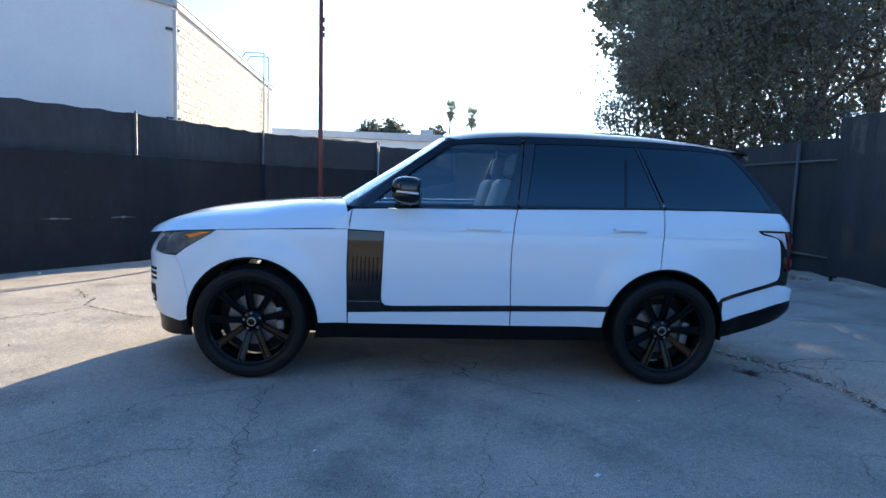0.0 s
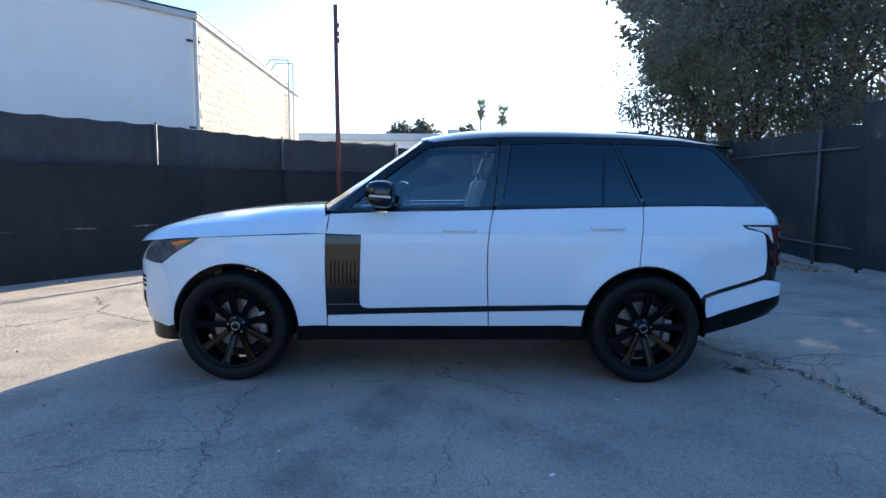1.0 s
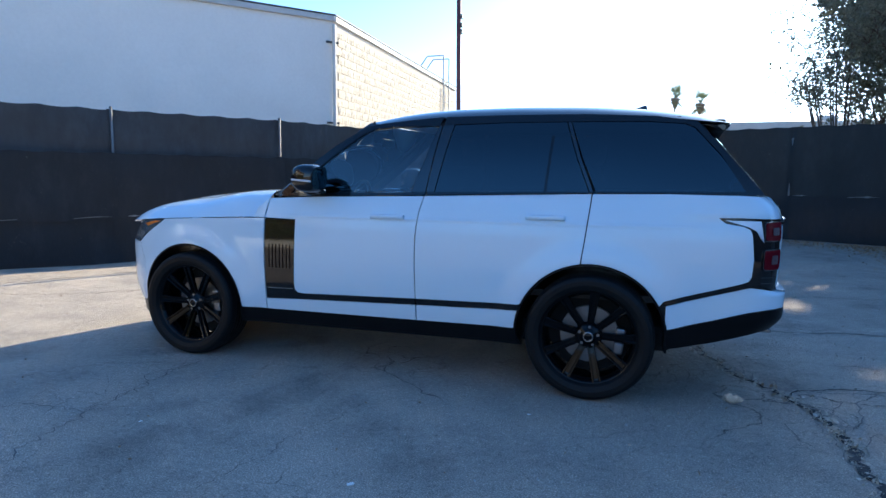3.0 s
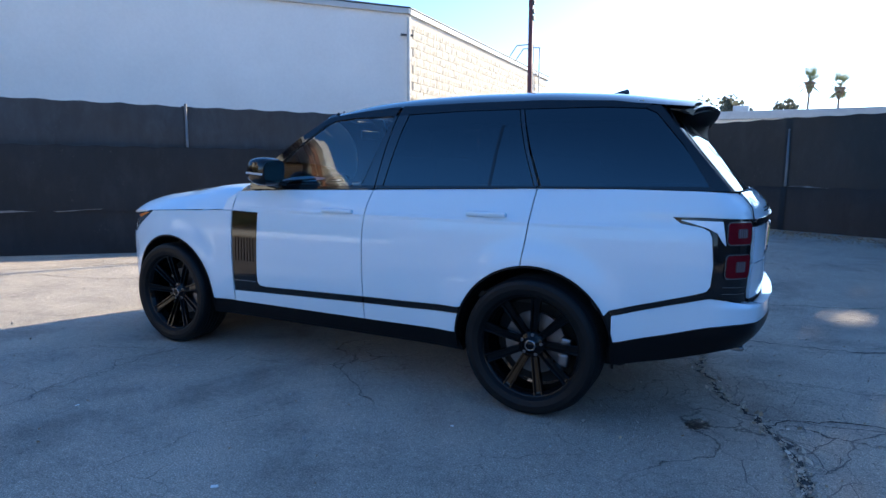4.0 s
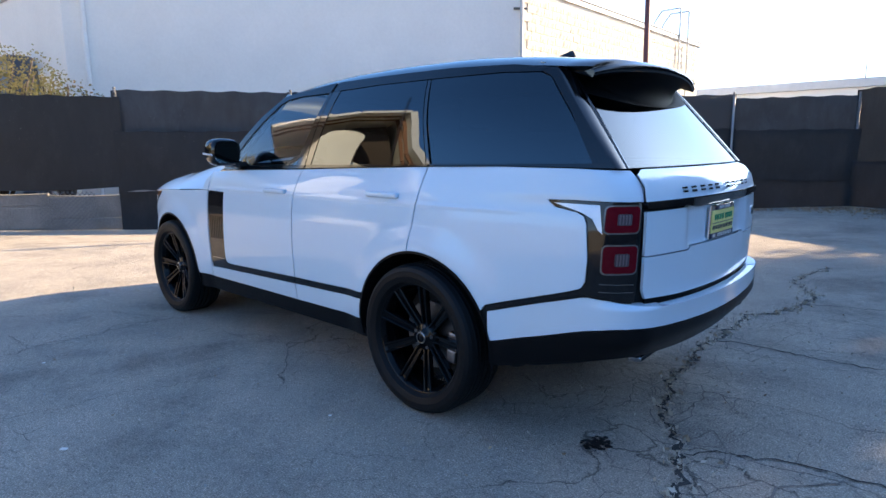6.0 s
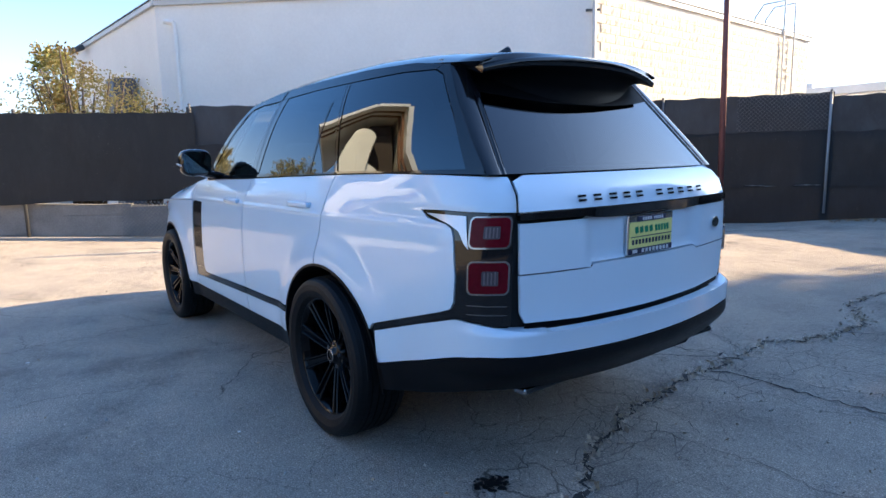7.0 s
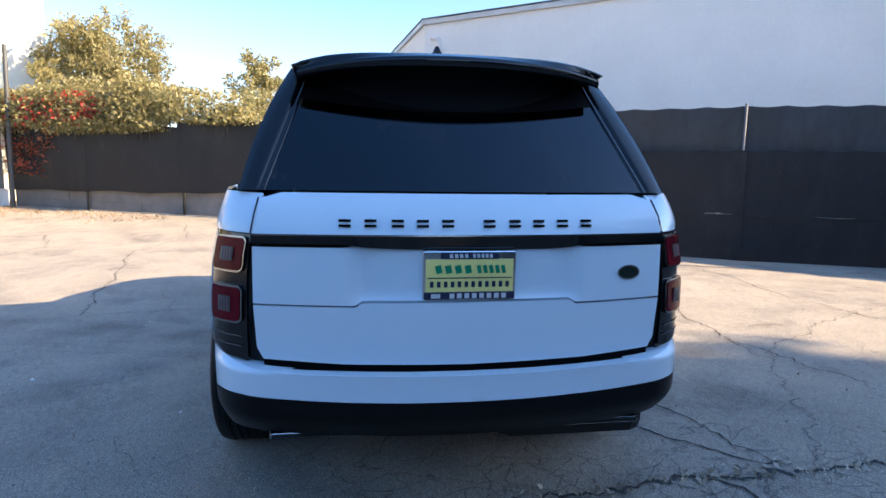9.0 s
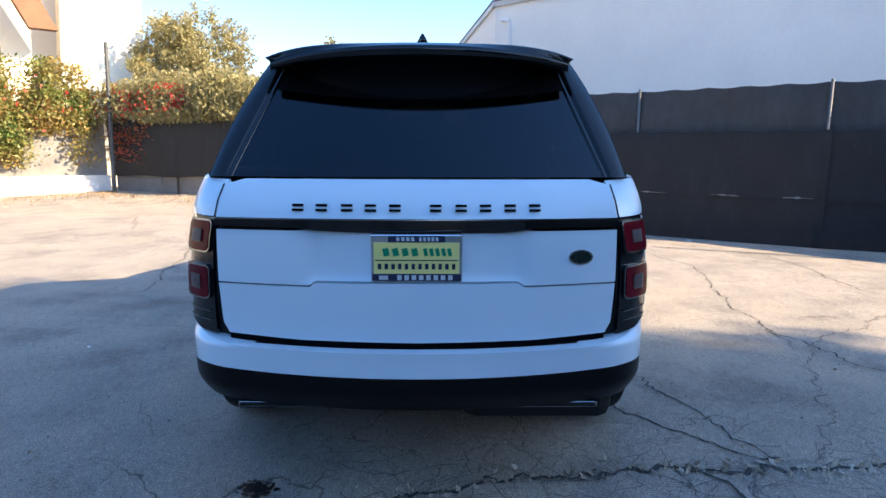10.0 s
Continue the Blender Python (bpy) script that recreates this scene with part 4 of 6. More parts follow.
bush((-11.0, -0.45), 1.1, 3.6, 46000, M_LEAF_GOLD, 51, "sunlit yellow-brown bush behind the fence", 0.022)
bush((-12.4, -0.55), 0.55, 4.35, 9000, M_LEAF_IVY, 52, "tall green bush behind the fence", 0.032)
bush((-12.2, -1.9), 0.7, 3.1, 4200, M_LEAF_GOLD, 54, "thin dry bush behind the fence", 0.028)
for k, (x, y, r, h) in enumerate(((9.6, 8.8, 1.5, 4.2), (9.4, 11.6, 1.6, 4.6), (7.0, 14.3, 1.15, 5.2), (8.5, 14.4, 1.2, 5.4), (11.3, 13.4, 1.8, 5.0))):
    bush((x, y), r, h, 9000, M_LEAF_DARK, 60 + k, "dark leafy shrub behind the screened fence", 0.042)
bush((-11.4, 0.9), 0.75, 3.3, 2600, M_LEAF_IVY, 53, "thin green shoots rising over the fence")


# ---- the car: x runs from nose to tail, y = 0 is its middle, near side is -y ----
def spline(pts, n=220):
    """A smooth curve through the points, as (length along, points)."""
    p = np.asarray(pts, float)
    p = np.vstack([2 * p[0] - p[1], p, 2 * p[-1] - p[-2]])
    out = []
    for i in range(1, len(p) - 2):
        for t in np.linspace(0, 1, max(2, n // (len(p) - 3)), endpoint=False):
            a, b, c, d = p[i - 1:i + 3]
            out.append(0.5 * (2 * b + (c - a) * t + (2 * a - 5 * b + 4 * c - d) * t * t + (3 * b - 3 * c + d - a) * t ** 3))
    out.append(p[-2])
    out = np.array(out)
    s = np.concatenate([[0], np.cumsum(np.linalg.norm(np.diff(out, axis=0), axis=1))])
    return s, out


# plan of the body at waist height: front middle, round the corner, along the side, round to the back
S_PLAN, P_PLAN = spline([(-2.37, 0.0), (-2.355, 0.28), (-2.30, 0.52), (-2.20, 0.71), (-2.05, 0.835), (-1.85, 0.905), (-1.46, 0.948), (-0.9, 0.955), (0.0, 0.953), (0.8, 0.953), (1.46, 0.945),
                         (1.8, 0.918), (2.05, 0.895), (2.2, 0.882), (2.31, 0.867), (2.40, 0.842), (2.465, 0.797), (2.512, 0.730), (2.542, 0.64), (2.574, 0.44), (2.595, 0.2), (2.60, 0.0)])
U0 = S_PLAN[np.argmin(abs(P_PLAN[:, 0]))]
U_PLAN = S_PLAN - U0
Z_SIDE = [0.15, 0.30, 0.45, 0.60, 0.75, 0.92, 1.02, 1.06, 1.12, 1.18, 1.23, 1.27, 1.32]
D_SIDE = [-0.060, -0.030, -0.006, 0.000, 0.002, -0.004, -0.012, -0.018, -0.034, -0.058, -0.082, -0.104, -0.14]
Z_TAIL = [0.15, 0.62, 0.72, 0.90, 1.05, 1.12, 1.17, 1.205, 1.235, 1.265, 1.30]
D_TAIL = [-0.02, -0.02, -0.012, 0.0, 0.0, -0.004, -0.012, -0.028, -0.060, -0.105, -0.17]


def ease(a, b, x):
    t = min(1.0, max(0.0, (x - a) / (b - a)))
    return t * t * (3 - 2 * t)


PROFILES = {}


def soft(z, zs, ds):
    """The profile through the given steps, smoothed so that reflections run evenly."""
    key = (tuple(zs), tuple(ds))
    if key not in PROFILES:
        grid = np.arange(zs[0] - 0.3, zs[-1] + 0.3, 0.002)
        lo, hi = (ds[1] - ds[0]) / (zs[1] - zs[0]), (ds[-1] - ds[-2]) / (zs[-1] - zs[-2])
        raw = np.interp(grid, zs, ds) + lo * np.minimum(grid - zs[0], 0) + hi * np.maximum(grid - zs[-1], 0)
        bell = np.exp(-0.5 * (np.arange(-50, 51) * 0.002 / 0.026) ** 2)
        PROFILES[key] = grid[50:-50], np.convolve(raw, bell / bell.sum(), "valid")
    grid, line = PROFILES[key]
    return float(np.interp(z, grid, line))


def flank_point(u, z):
    x, y = float(np.interp(u, U_PLAN, P_PLAN[:, 0])), float(np.interp(u, U_PLAN, P_PLAN[:, 1]))
    k = 1 + soft(z, Z_SIDE, D_SIDE) / 0.95 * (1 - 0.3 * ease(1.6, 2.2, u) * ease(2.58, 2.42, u) * ease(1.10, 1.16, z))
    # wheel arches stand a little proud
    for cx in (-1.461, 1.461):
        r = math.hypot(x - cx, z - 0.385)
        y += 0.022 * ease(0.62, 0.47, r) * (1 if z < 1.0 else 0)
    # fine shoulder crease along the doors
    y += 0.005 * max(0.0, 1 - abs(z - 1.074) / 0.014) * ease(-0.85, -0.5, x) * ease(2.2, 1.9, x)
    x += soft(z, Z_TAIL, D_TAIL) * ease(2.10, 2.75, u)
    x += (0.05 * ease(0.55, 0.30, z) + 0.13 * ease(0.80, 1.08, z)) * ease(-1.75, -2.35, u)
    return Vector((x, -y * k, z))


def bumper_point(u, z):
    p = flank_point(u, z)
    g = ease(1.95, 2.45, u)
    step = 0.052 * ease(0.722, 0.688, z) - 0.095 * ease(0.56, 0.40, z)
    p.x += g * step * ease(2.25, 2.6, u)
    p.y += g * (0.012 + 0.055 * ease(0.56, 0.38, z)) * (1 - ease(2.45, 2.8, u))
    return p


def tail_point(y, z):
    u = float(np.interp(-abs(y), -P_PLAN[::1][U_PLAN > 2.2][:, 1], U_PLAN[U_PLAN > 2.2]))
    x = float(np.interp(u, U_PLAN, P_PLAN[:, 0])) + soft(z, Z_TAIL, D_TAIL) * ease(2.10, 2.75, u)
    x -= 0.024 * ease(0.395, 0.335, abs(y)) * ease(0.905, 0.925, z) * ease(1.10, 1.085, z)
    return Vector((x, y, z))


Z_CAB = [1.15, 1.22, 1.30, 1.40, 1.50, 1.60, 1.68, 1.74, 1.80]
Y_CAB = [0.888, 0.866, 0.843, 0.808, 0.768, 0.722, 0.680, 0.640, 0.585]
X_CAB = [-1.1, -0.8, -0.4, 0.3, 1.2, 1.7, 2.1, 2.3, 2.45]
T_CAB = [0.90, 0.945, 0.98, 1.0, 1.0, 0.978, 0.932, 0.898, 0.858]


# one even curve up the side and one along it, so that the glass mirrors without waves
SIDE_CURVE = np.polyfit(Z_CAB, Y_CAB, 3)
LONG_CURVE = np.polyfit(X_CAB, T_CAB, 4)


def cab_y(x, z):
    return float(np.polyval(SIDE_CURVE, z)) * (float(np.polyval(LONG_CURVE, x)) - 0.05 * ease(1.3, 2.5, x) * ease(1.2, 1.8, z))


def cabin_point(x, z):
    y = cab_y(x, z)
    return Vector((x, -y, z))


def rear_glass_x(y, z):
    return 2.480 - (z - 1.255) * 0.86 - 0.045 * (y / 0.65) ** 2


def rear_glass_point(y, z):
    return Vector((rear_glass_x(y, z), y, z))


def screen_point(y, z):
    t = (z - 1.20) / (1.78 - 1.20)
    return Vector((-1.03 + 0.90 * t + 0.06 * t * (1 - t) + 0.16 * (y / 0.7) ** 2 * (1 - 0.35 * t), y, z))


ROOF_X = [-0.16, 0.0, 0.2, 0.5, 0.9, 1.4, 1.8, 2.05, 2.22]
ROOF_Z = [1.758, 1.796, 1.826, 1.846, 1.852, 1.842, 1.812, 1.776, 1.748]
EDGE_Z = [1.695, 1.722, 1.742, 1.758, 1.764, 1.758, 1.738, 1.714, 1.694]


def roof_point(x, v):
    """v runs from -1 to 1 across the roof."""
    zc, ze = soft_x(x, ROOF_X, ROOF_Z), soft_x(x, ROOF_X, EDGE_Z)
    ye = cab_y(x, ze) + 0.004
    return Vector((x, ye * v, zc - (zc - ze) * abs(v) ** 4.5))


def soft_x(x, xs, zs):
    return sum(float(np.interp(x + o, xs, zs)) for o in (-0.1, -0.05, 0, 0.05, 0.1)) / 5


HOOD_X = [-2.40, -2.28, -2.18, -1.95, -1.63, -1.27, -0.95]
HOOD_C = [0.96, 1.00, 1.066, 1.146, 1.196, 1.232, 1.246]
HOOD_E = [0.93, 0.957, 0.978, 1.004, 1.0235, 1.040, 1.0515]


def hood_point(x, v):
    zc, ze = soft_x(x, HOOD_X, HOOD_C), soft_x(x, HOOD_X, HOOD_E)
    u = x if x > -1.8 else float(np.interp(x, P_PLAN[U_PLAN < 0][:, 0], U_PLAN[U_PLAN < 0]))
    ye = abs(flank_point(u, ze).y) if x > -2.3 else 0.55
    w = abs(v)
    z = ze + (zc - ze) * (1 - w ** (3.2 + 3.6 * ease(-1.5, -0.9, x))) ** 0.8 + 0.012 * ease(0.62, 0.74, w) * ease(0.98, 0.86, w)
    return Vector((x, ye * v, z))


def panel_bm(poly, point, thick=0.014, step=0.055, flip=False, lift=0.0, step2=None):
    """A sheet cut to the outline poly on the curved surface point(u, v), with its edge turned in."""
    poly = [tuple(p) for p in poly]
    area = sum(a[0] * b[1] - b[0] * a[1] for a, b in zip(poly, poly[1:] + poly[:1]))
    if area < 0:
        poly.reverse()
    bm = bmesh.new()
    bm.faces.new([bm.verts.new((u, v, 0)) for u, v in poly])
    for axis, st in ((0, step), (1, step2 or step)):
        lo, hi = min(p[axis] for p in poly), max(p[axis] for p in poly)
        n = max(1, int((hi - lo) / st))
        for i in range(1, n):
            co, no = [0, 0, 0], [0, 0, 0]
            co[axis], no[axis] = lo + (hi - lo) * i / n + 1e-4, 1
            bmesh.ops.bisect_plane(bm, geom=bm.verts[:] + bm.edges[:] + bm.faces[:], plane_co=co, plane_no=no, dist=2e-5)
    h = 0.004

    def place(u, v, off):
        p = point(u, v)
        du, dv = point(u + h, v) - point(u - h, v), point(u, v + h) - point(u, v - h)
        n = du.cross(dv).normalized()
        return p + n * off

    rim = [e for e in bm.edges if e.is_boundary]
    faces_dir = {e: e.link_loops[0] for e in rim}
    uv = {v: (v.co.x, v.co.y) for v in bm.verts}
    order = [(faces_dir[e].vert, faces_dir[e].link_loop_next.vert) for e in rim]
    ring = {}
    for v in {v for pair in order for v in pair}:
        u, w = uv[v]
        ring[v] = (bm.verts.new(place(u, w, lift - 0.0006)), bm.verts.new(place(u, w, lift - thick)))
    for v, (u, w) in uv.items():
        v.co = place(u, w, lift)
    for a, b in order:
        bm.faces.new((ring[b][0], ring[a][0], ring[a][1], ring[b][1]))
    if flip:
        for v in bm.verts:
            v.co.y = -v.co.y
        bmesh.ops.reverse_faces(bm, faces=bm.faces)
    return bm


def arc(cx, cz, r, a0, a1, n=18):
    return [(cx + r * math.cos(radians(a0 + (a1 - a0) * i / n)), cz + r * math.sin(radians(a0 + (a1 - a0) * i / n))) for i in range(n + 1)]


car = thing("car", "white luxury estate car with black roof, trim and wheels, parked", "car")
R_ARCH, Z_HUB = 0.458, 0.385


def sheet(name, poly, point, material, parent, label="", flip=False, thick=0.014, step=0.055, lift=0.0):
    fine = 0.0072 if material is M_WHITE and point is flank_point else None
    return part(name, panel_bm(poly, point, thick, step, flip, lift, fine), material, parent, label, smooth=True)


A_SEAM = [(-0.785, 1.192), (-0.808, 1.06)]
B_SEAM = [(0.372, 1.226), (0.348, 1.12), (0.333, 0.98), (0.330, 0.84), (0.334, 0.66), (0.340, 0.552)]
C_SEAM = [(1.448, 1.258), (1.440, 1.17), (1.428, 1.06), (1.412, 0.93), (1.402, 0.85)]
G = 0.0035


def shifted(pts, d):
    return [(x + d, z) for x, z in pts]


def build_side(flip):
    arch_f = lambda a0, a1: arc(-1.461, Z_HUB, R_ARCH, a0, a1)
    arch_r = lambda a0, a1: arc(1.461, Z_HUB, R_ARCH, a0, a1)
    fender = [(-0.812, 1.054), (-0.815, 0.80), (-0.806, 0.40)] + arch_f(2, 160) + [(-1.935, 0.69), (-2.003, 0.828), (-1.93, 0.882), (-1.86, 0.925), (-1.75, 0.985), (-1.705, 1.018), (-1.32, 1.0365)]
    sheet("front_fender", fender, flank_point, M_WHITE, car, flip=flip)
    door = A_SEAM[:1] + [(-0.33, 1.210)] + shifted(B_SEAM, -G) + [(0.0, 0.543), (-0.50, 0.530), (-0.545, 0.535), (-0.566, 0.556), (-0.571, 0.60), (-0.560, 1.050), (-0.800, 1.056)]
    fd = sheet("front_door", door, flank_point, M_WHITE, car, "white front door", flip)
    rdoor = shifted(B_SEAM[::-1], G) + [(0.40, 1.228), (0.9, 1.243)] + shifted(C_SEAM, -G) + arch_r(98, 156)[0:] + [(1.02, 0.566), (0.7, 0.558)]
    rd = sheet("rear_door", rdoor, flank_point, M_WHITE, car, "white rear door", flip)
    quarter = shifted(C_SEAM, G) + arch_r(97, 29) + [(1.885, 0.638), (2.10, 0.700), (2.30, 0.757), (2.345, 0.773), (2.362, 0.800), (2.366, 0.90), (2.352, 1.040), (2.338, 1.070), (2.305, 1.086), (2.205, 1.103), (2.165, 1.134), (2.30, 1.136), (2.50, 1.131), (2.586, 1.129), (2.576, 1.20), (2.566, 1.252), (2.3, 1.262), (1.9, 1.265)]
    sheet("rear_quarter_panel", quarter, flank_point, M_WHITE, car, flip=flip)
    sheet("cowl_corner", [(-0.792, 1.190), (-0.812, 1.058), (-0.90, 1.055), (-0.87, 1.13)], flank_point, M_WHITE, car, flip=flip)
    vent = [(-0.808, 1.047), (-0.566, 1.043), (-0.577, 0.60), (-0.572, 0.552), (-0.549, 0.527), (-0.549, 0.486), (-0.74, 0.480), (-0.785, 0.487), (-0.800, 0.51), (-0.805, 0.60)]
    sheet("side_vent", vent, flank_point, M_GLOSS, fd, "gloss black vent panel", flip, lift=-0.004)
    for i in range(7):
        x = -0.775 + 0.028 * i
        sheet("louvre", [(x, 0.70), (x + 0.006, 0.70), (x + 0.007, 0.87), (x + 0.001, 0.87)], flank_point, M_VOID, fd, flip=flip, thick=0.002, lift=-0.002)
    sheet("vent_line", [(-0.800, 0.553), (-0.580, 0.556), (-0.580, 0.559), (-0.800, 0.556)], flank_point, M_CHROME, fd, flip=flip, thick=0.003, lift=0.0)
    strip_f = [(-0.545, 0.527), (0.0, 0.539), (0.337, 0.548), (0.337, 0.511), (0.0, 0.502), (-0.545, 0.488)]
    sheet("rubbing_strip", strip_f, flank_point, M_GLOSS, fd, "gloss black trim strip", flip, lift=0.004)
    strip_r = [(0.347, 0.549), (0.70, 0.554), (1.032, 0.562), (1.024, 0.529), (0.70, 0.520), (0.347, 0.512)]
    sheet("rubbing_strip", strip_r, flank_point, M_GLOSS, rd, "gloss black trim strip", flip, lift=0.004)
    low_f = [(-0.798, 0.474), (-0.60, 0.480), (-0.545, 0.484), (0.0, 0.498), (0.337, 0.507), (0.340, 0.405), (-0.798, 0.398)]
    sheet("door_skirt", low_f, flank_point, M_WHITE, fd, flip=flip)
    low_r = [(0.347, 0.508), (0.70, 0.516), (1.022, 0.525), (1.010, 0.47), (1.004, 0.412), (0.347, 0.405)]
    sheet("door_skirt", low_r, flank_point, M_WHITE, rd, flip=flip)
    sheet("sill", [(-1.01, 0.392), (1.005, 0.406), (1.02, 0.36), (1.05, 0.30), (-1.03, 0.285), (-1.015, 0.34)], flank_point, M_SATIN, car, "black sill", flip, thick=0.05, lift=-0.008)
    # lamp cluster at the back corner with the trim line that runs forward to the wheel arch
    housing = [(2.160, 1.131), (2.30, 1.133), (2.50, 1.128), (2.582, 1.125), (2.586, 0.90), (2.590, 0.712), (2.50, 0.722), (2.45, 0.741), (2.36, 0.747), (2.16, 0.690), (1.895, 0.615), (1.889, 0.634), (2.10, 0.696), (2.302, 0.753), (2.349, 0.769), (2.367, 0.797), (2.371, 0.90), (2.357, 1.043), (2.342, 1.075), (2.308, 1.090), (2.207, 1.107)]
    lamp = sheet("tail_lamp", housing, flank_point, M_GLOSS, car, "gloss black tail lamp cluster with two red lenses", flip, lift=-0.004)
    sheet("reflector", [(2.20, 1.122), (2.40, 1.118), (2.42, 1.00), (2.40, 1.02), (2.375, 1.062), (2.33, 1.085), (2.26, 1.105)], flank_point, M_LENS, lamp, "silver reflector", flip, thick=0.004, lift=0.001)
    for z0, z1 in ((1.002, 1.118), (0.836, 0.960)):
        rnd = lambda a, b, c, d, r: arc(b - r, d - r, r, 0, 90, 5) + arc(a + r, d - r, r, 90, 180, 5) + arc(a + r, c + r, r, 180, 270, 5) + arc(b - r, c + r, r, 270, 360, 5)
        sheet("bezel", rnd(2.420, 2.574, z0, z1, 0.022), flank_point, M_DULLCHROME, lamp, "chrome lens surround", flip, thick=0.008, lift=0.006)
        sheet("lens", rnd(2.427, 2.567, z0 + 0.0065, z1 - 0.0065, 0.018), flank_point, M_RED, lamp, "red lens", flip, thick=0.008, lift=0.008)
        for k in range(4):
            sheet("lens_bar", [(2.481 + 0.0125 * k, z0 + 0.040), (2.4865 + 0.0125 * k, z0 + 0.040), (2.4865 + 0.0125 * k, z1 - 0.040), (2.481 + 0.0125 * k, z1 - 0.040)], flank_point, M_BARS, lamp, flip=flip, thick=0.002, lift=0.0112)
        sheet("lens_core", rnd(2.474, 2.532, z0 + 0.036, z1 - 0.036, 0.006), flank_point, M_CORE, lamp, flip=flip, thick=0.002, lift=0.0096)
    for z in (0.795, 0.762):
        sheet("lamp_line", [(2.42, z), (2.57, z - 0.004), (2.57, z - 0.001), (2.42, z + 0.003)], flank_point, M_DULLCHROME, lamp, flip=flip, thick=0.003, lift=0.001)
    # headlamp
    head = [(-2.00, 0.840), (-1.93, 0.887), (-1.86, 0.930), (-1.75, 0.990), (-1.712, 1.010), (-1.80, 1.006), (-2.05, 0.990), (-2.24, 0.972), (-2.28, 0.90), (-2.25, 0.848), (-2.12, 0.834)]
    hl = sheet("headlamp", head, flank_point, M_HEAD, car, "clear headlamp with dark inner", flip, lift=0.002)
    sheet("indicator", [(-1.90, 0.957), (-1.75, 1.000), (-1.80, 1.000), (-1.95, 0.974)], flank_point, M_AMBER, hl, "amber indicator lens", flip, thick=0.004, lift=0.005)
    # cabin side: pillars, frames and glass
    gl = [(-0.640, 1.232), (0.268, 1.252), (0.345, 1.48), (0.405, 1.690), (0.10, 1.688), (-0.055, 1.672), (-0.13, 1.640), (-0.35, 1.475), (-0.55, 1.312)]
    sheet("door_glass", gl, cabin_point, M_CLEAR, fd, "clear front door glass", flip, thick=0.004)
    gl2 = [(0.440, 1.256), (1.425, 1.272), (1.34, 1.48), (1.262, 1.708), (0.90, 1.710), (0.520, 1.700), (0.48, 1.48)]
    sheet("door_glass", gl2, cabin_point, M_TINT, rd, "dark tinted rear door glass", flip, thick=0.004)
    gl3 = [(1.468, 1.274), (1.378, 1.48), (1.296, 1.708), (1.75, 1.704), (1.965, 1.690), (2.024, 1.665), (2.167, 1.50), (2.314, 1.305), (2.321, 1.282)]
    sheet("quarter_glass", gl3, cabin_point, M_TINT, car, "dark tinted quarter glass", flip, thick=0.004)
    sheet("window_divider", [(1.150, 1.258), (1.168, 1.258), (1.195, 1.62), (1.177, 1.62)], cabin_point, M_GLOSS, rd, flip=flip, thick=0.006, lift=0.002)
    sheet("belt_trim", [(-0.74, 1.204), (-0.33, 1.213), (0.372, 1.232), (0.372, 1.250), (-0.60, 1.230), (-0.70, 1.226)], cabin_point, M_GLOSS, fd, flip=flip, lift=0.008)
    sheet("belt_trim", [(0.385, 1.233), (1.446, 1.262), (1.440, 1.271), (0.395, 1.252)], cabin_point, M_GLOSS, rd, flip=flip, lift=0.008)
    sheet("belt_trim", [(1.458, 1.263), (1.9, 1.268), (2.412, 1.262), (2.400, 1.280), (1.9, 1.276), (1.452, 1.273)], cabin_point, M_GLOSS, car, flip=flip, lift=0.006)
    sheet("front_pillar", [(-0.745, 1.222), (-0.655, 1.230), (-0.56, 1.318), (-0.36, 1.482), (-0.14, 1.648), (-0.06, 1.680), (0.10, 1.695), (0.41, 1.697), (0.43, 1.760), (0.2, 1.742), (0.0, 1.722), (-0.13, 1.700), (-0.35, 1.560), (-0.60, 1.365)], cabin_point, M_GLOSS, car, "gloss black windscreen pillar", flip, lift=0.003)
    sheet("centre_pillar", [(0.274, 1.252), (0.372, 1.252), (0.430, 1.697), (0.410, 1.697), (0.35, 1.48)], cabin_point, M_PILLAR, fd, flip=flip, lift=0.003)
    sheet("centre_pillar", [(0.380, 1.254), (0.434, 1.256), (0.475, 1.48), (0.514, 1.702), (0.438, 1.699)], cabin_point, M_PILLAR, rd, flip=flip, lift=0.003)
    sheet("roof_rail", [(0.44, 1.703), (0.9, 1.713), (1.285, 1.711), (1.75, 1.708), (1.965, 1.694), (2.0, 1.712), (1.8, 1.742), (1.4, 1.760), (0.9, 1.764), (0.45, 1.760)], cabin_point, M_GLOSS, car, flip=flip, lift=0.003)
    sheet("quarter_pillar", [(1.431, 1.273), (1.452, 1.273), (1.366, 1.48), (1.290, 1.708), (1.268, 1.708), (1.346, 1.48)], cabin_point, M_PILLAR, rd, flip=flip, lift=0.001)
    sheet("rear_pillar", [(2.325, 1.268), (2.412, 1.268), (2.191, 1.53), (2.056, 1.690), (2.039, 1.710), (2.0, 1.710), (1.970, 1.694), (2.028, 1.668), (2.172, 1.502)], cabin_point, M_GLOSS, car, "gloss black rear pillar", flip, lift=0.002)
    # door pulls: a body-coloured bar over a shallow cup
    for door_ob, x0, x1, z in ((fd, 0.01, 0.255, 1.088), (rd, 1.055, 1.300, 1.112)):
        sheet("handle_cup", arc((x0 + x1) / 2, z + 0.012, 0.055, 0, 360, 20)[:-1], flank_point, M_WHITE, door_ob, flip=flip, thick=0.002, lift=0.0015)
        bm = bmesh.new()
        y = flank_point((x0 + x1) / 2, z).y
        add_box(bm, (x1 - x0, 0.024, 0.030), Matrix.Translation(((x0 + x1) / 2, y - 0.015, z)), 0.0105, 3)
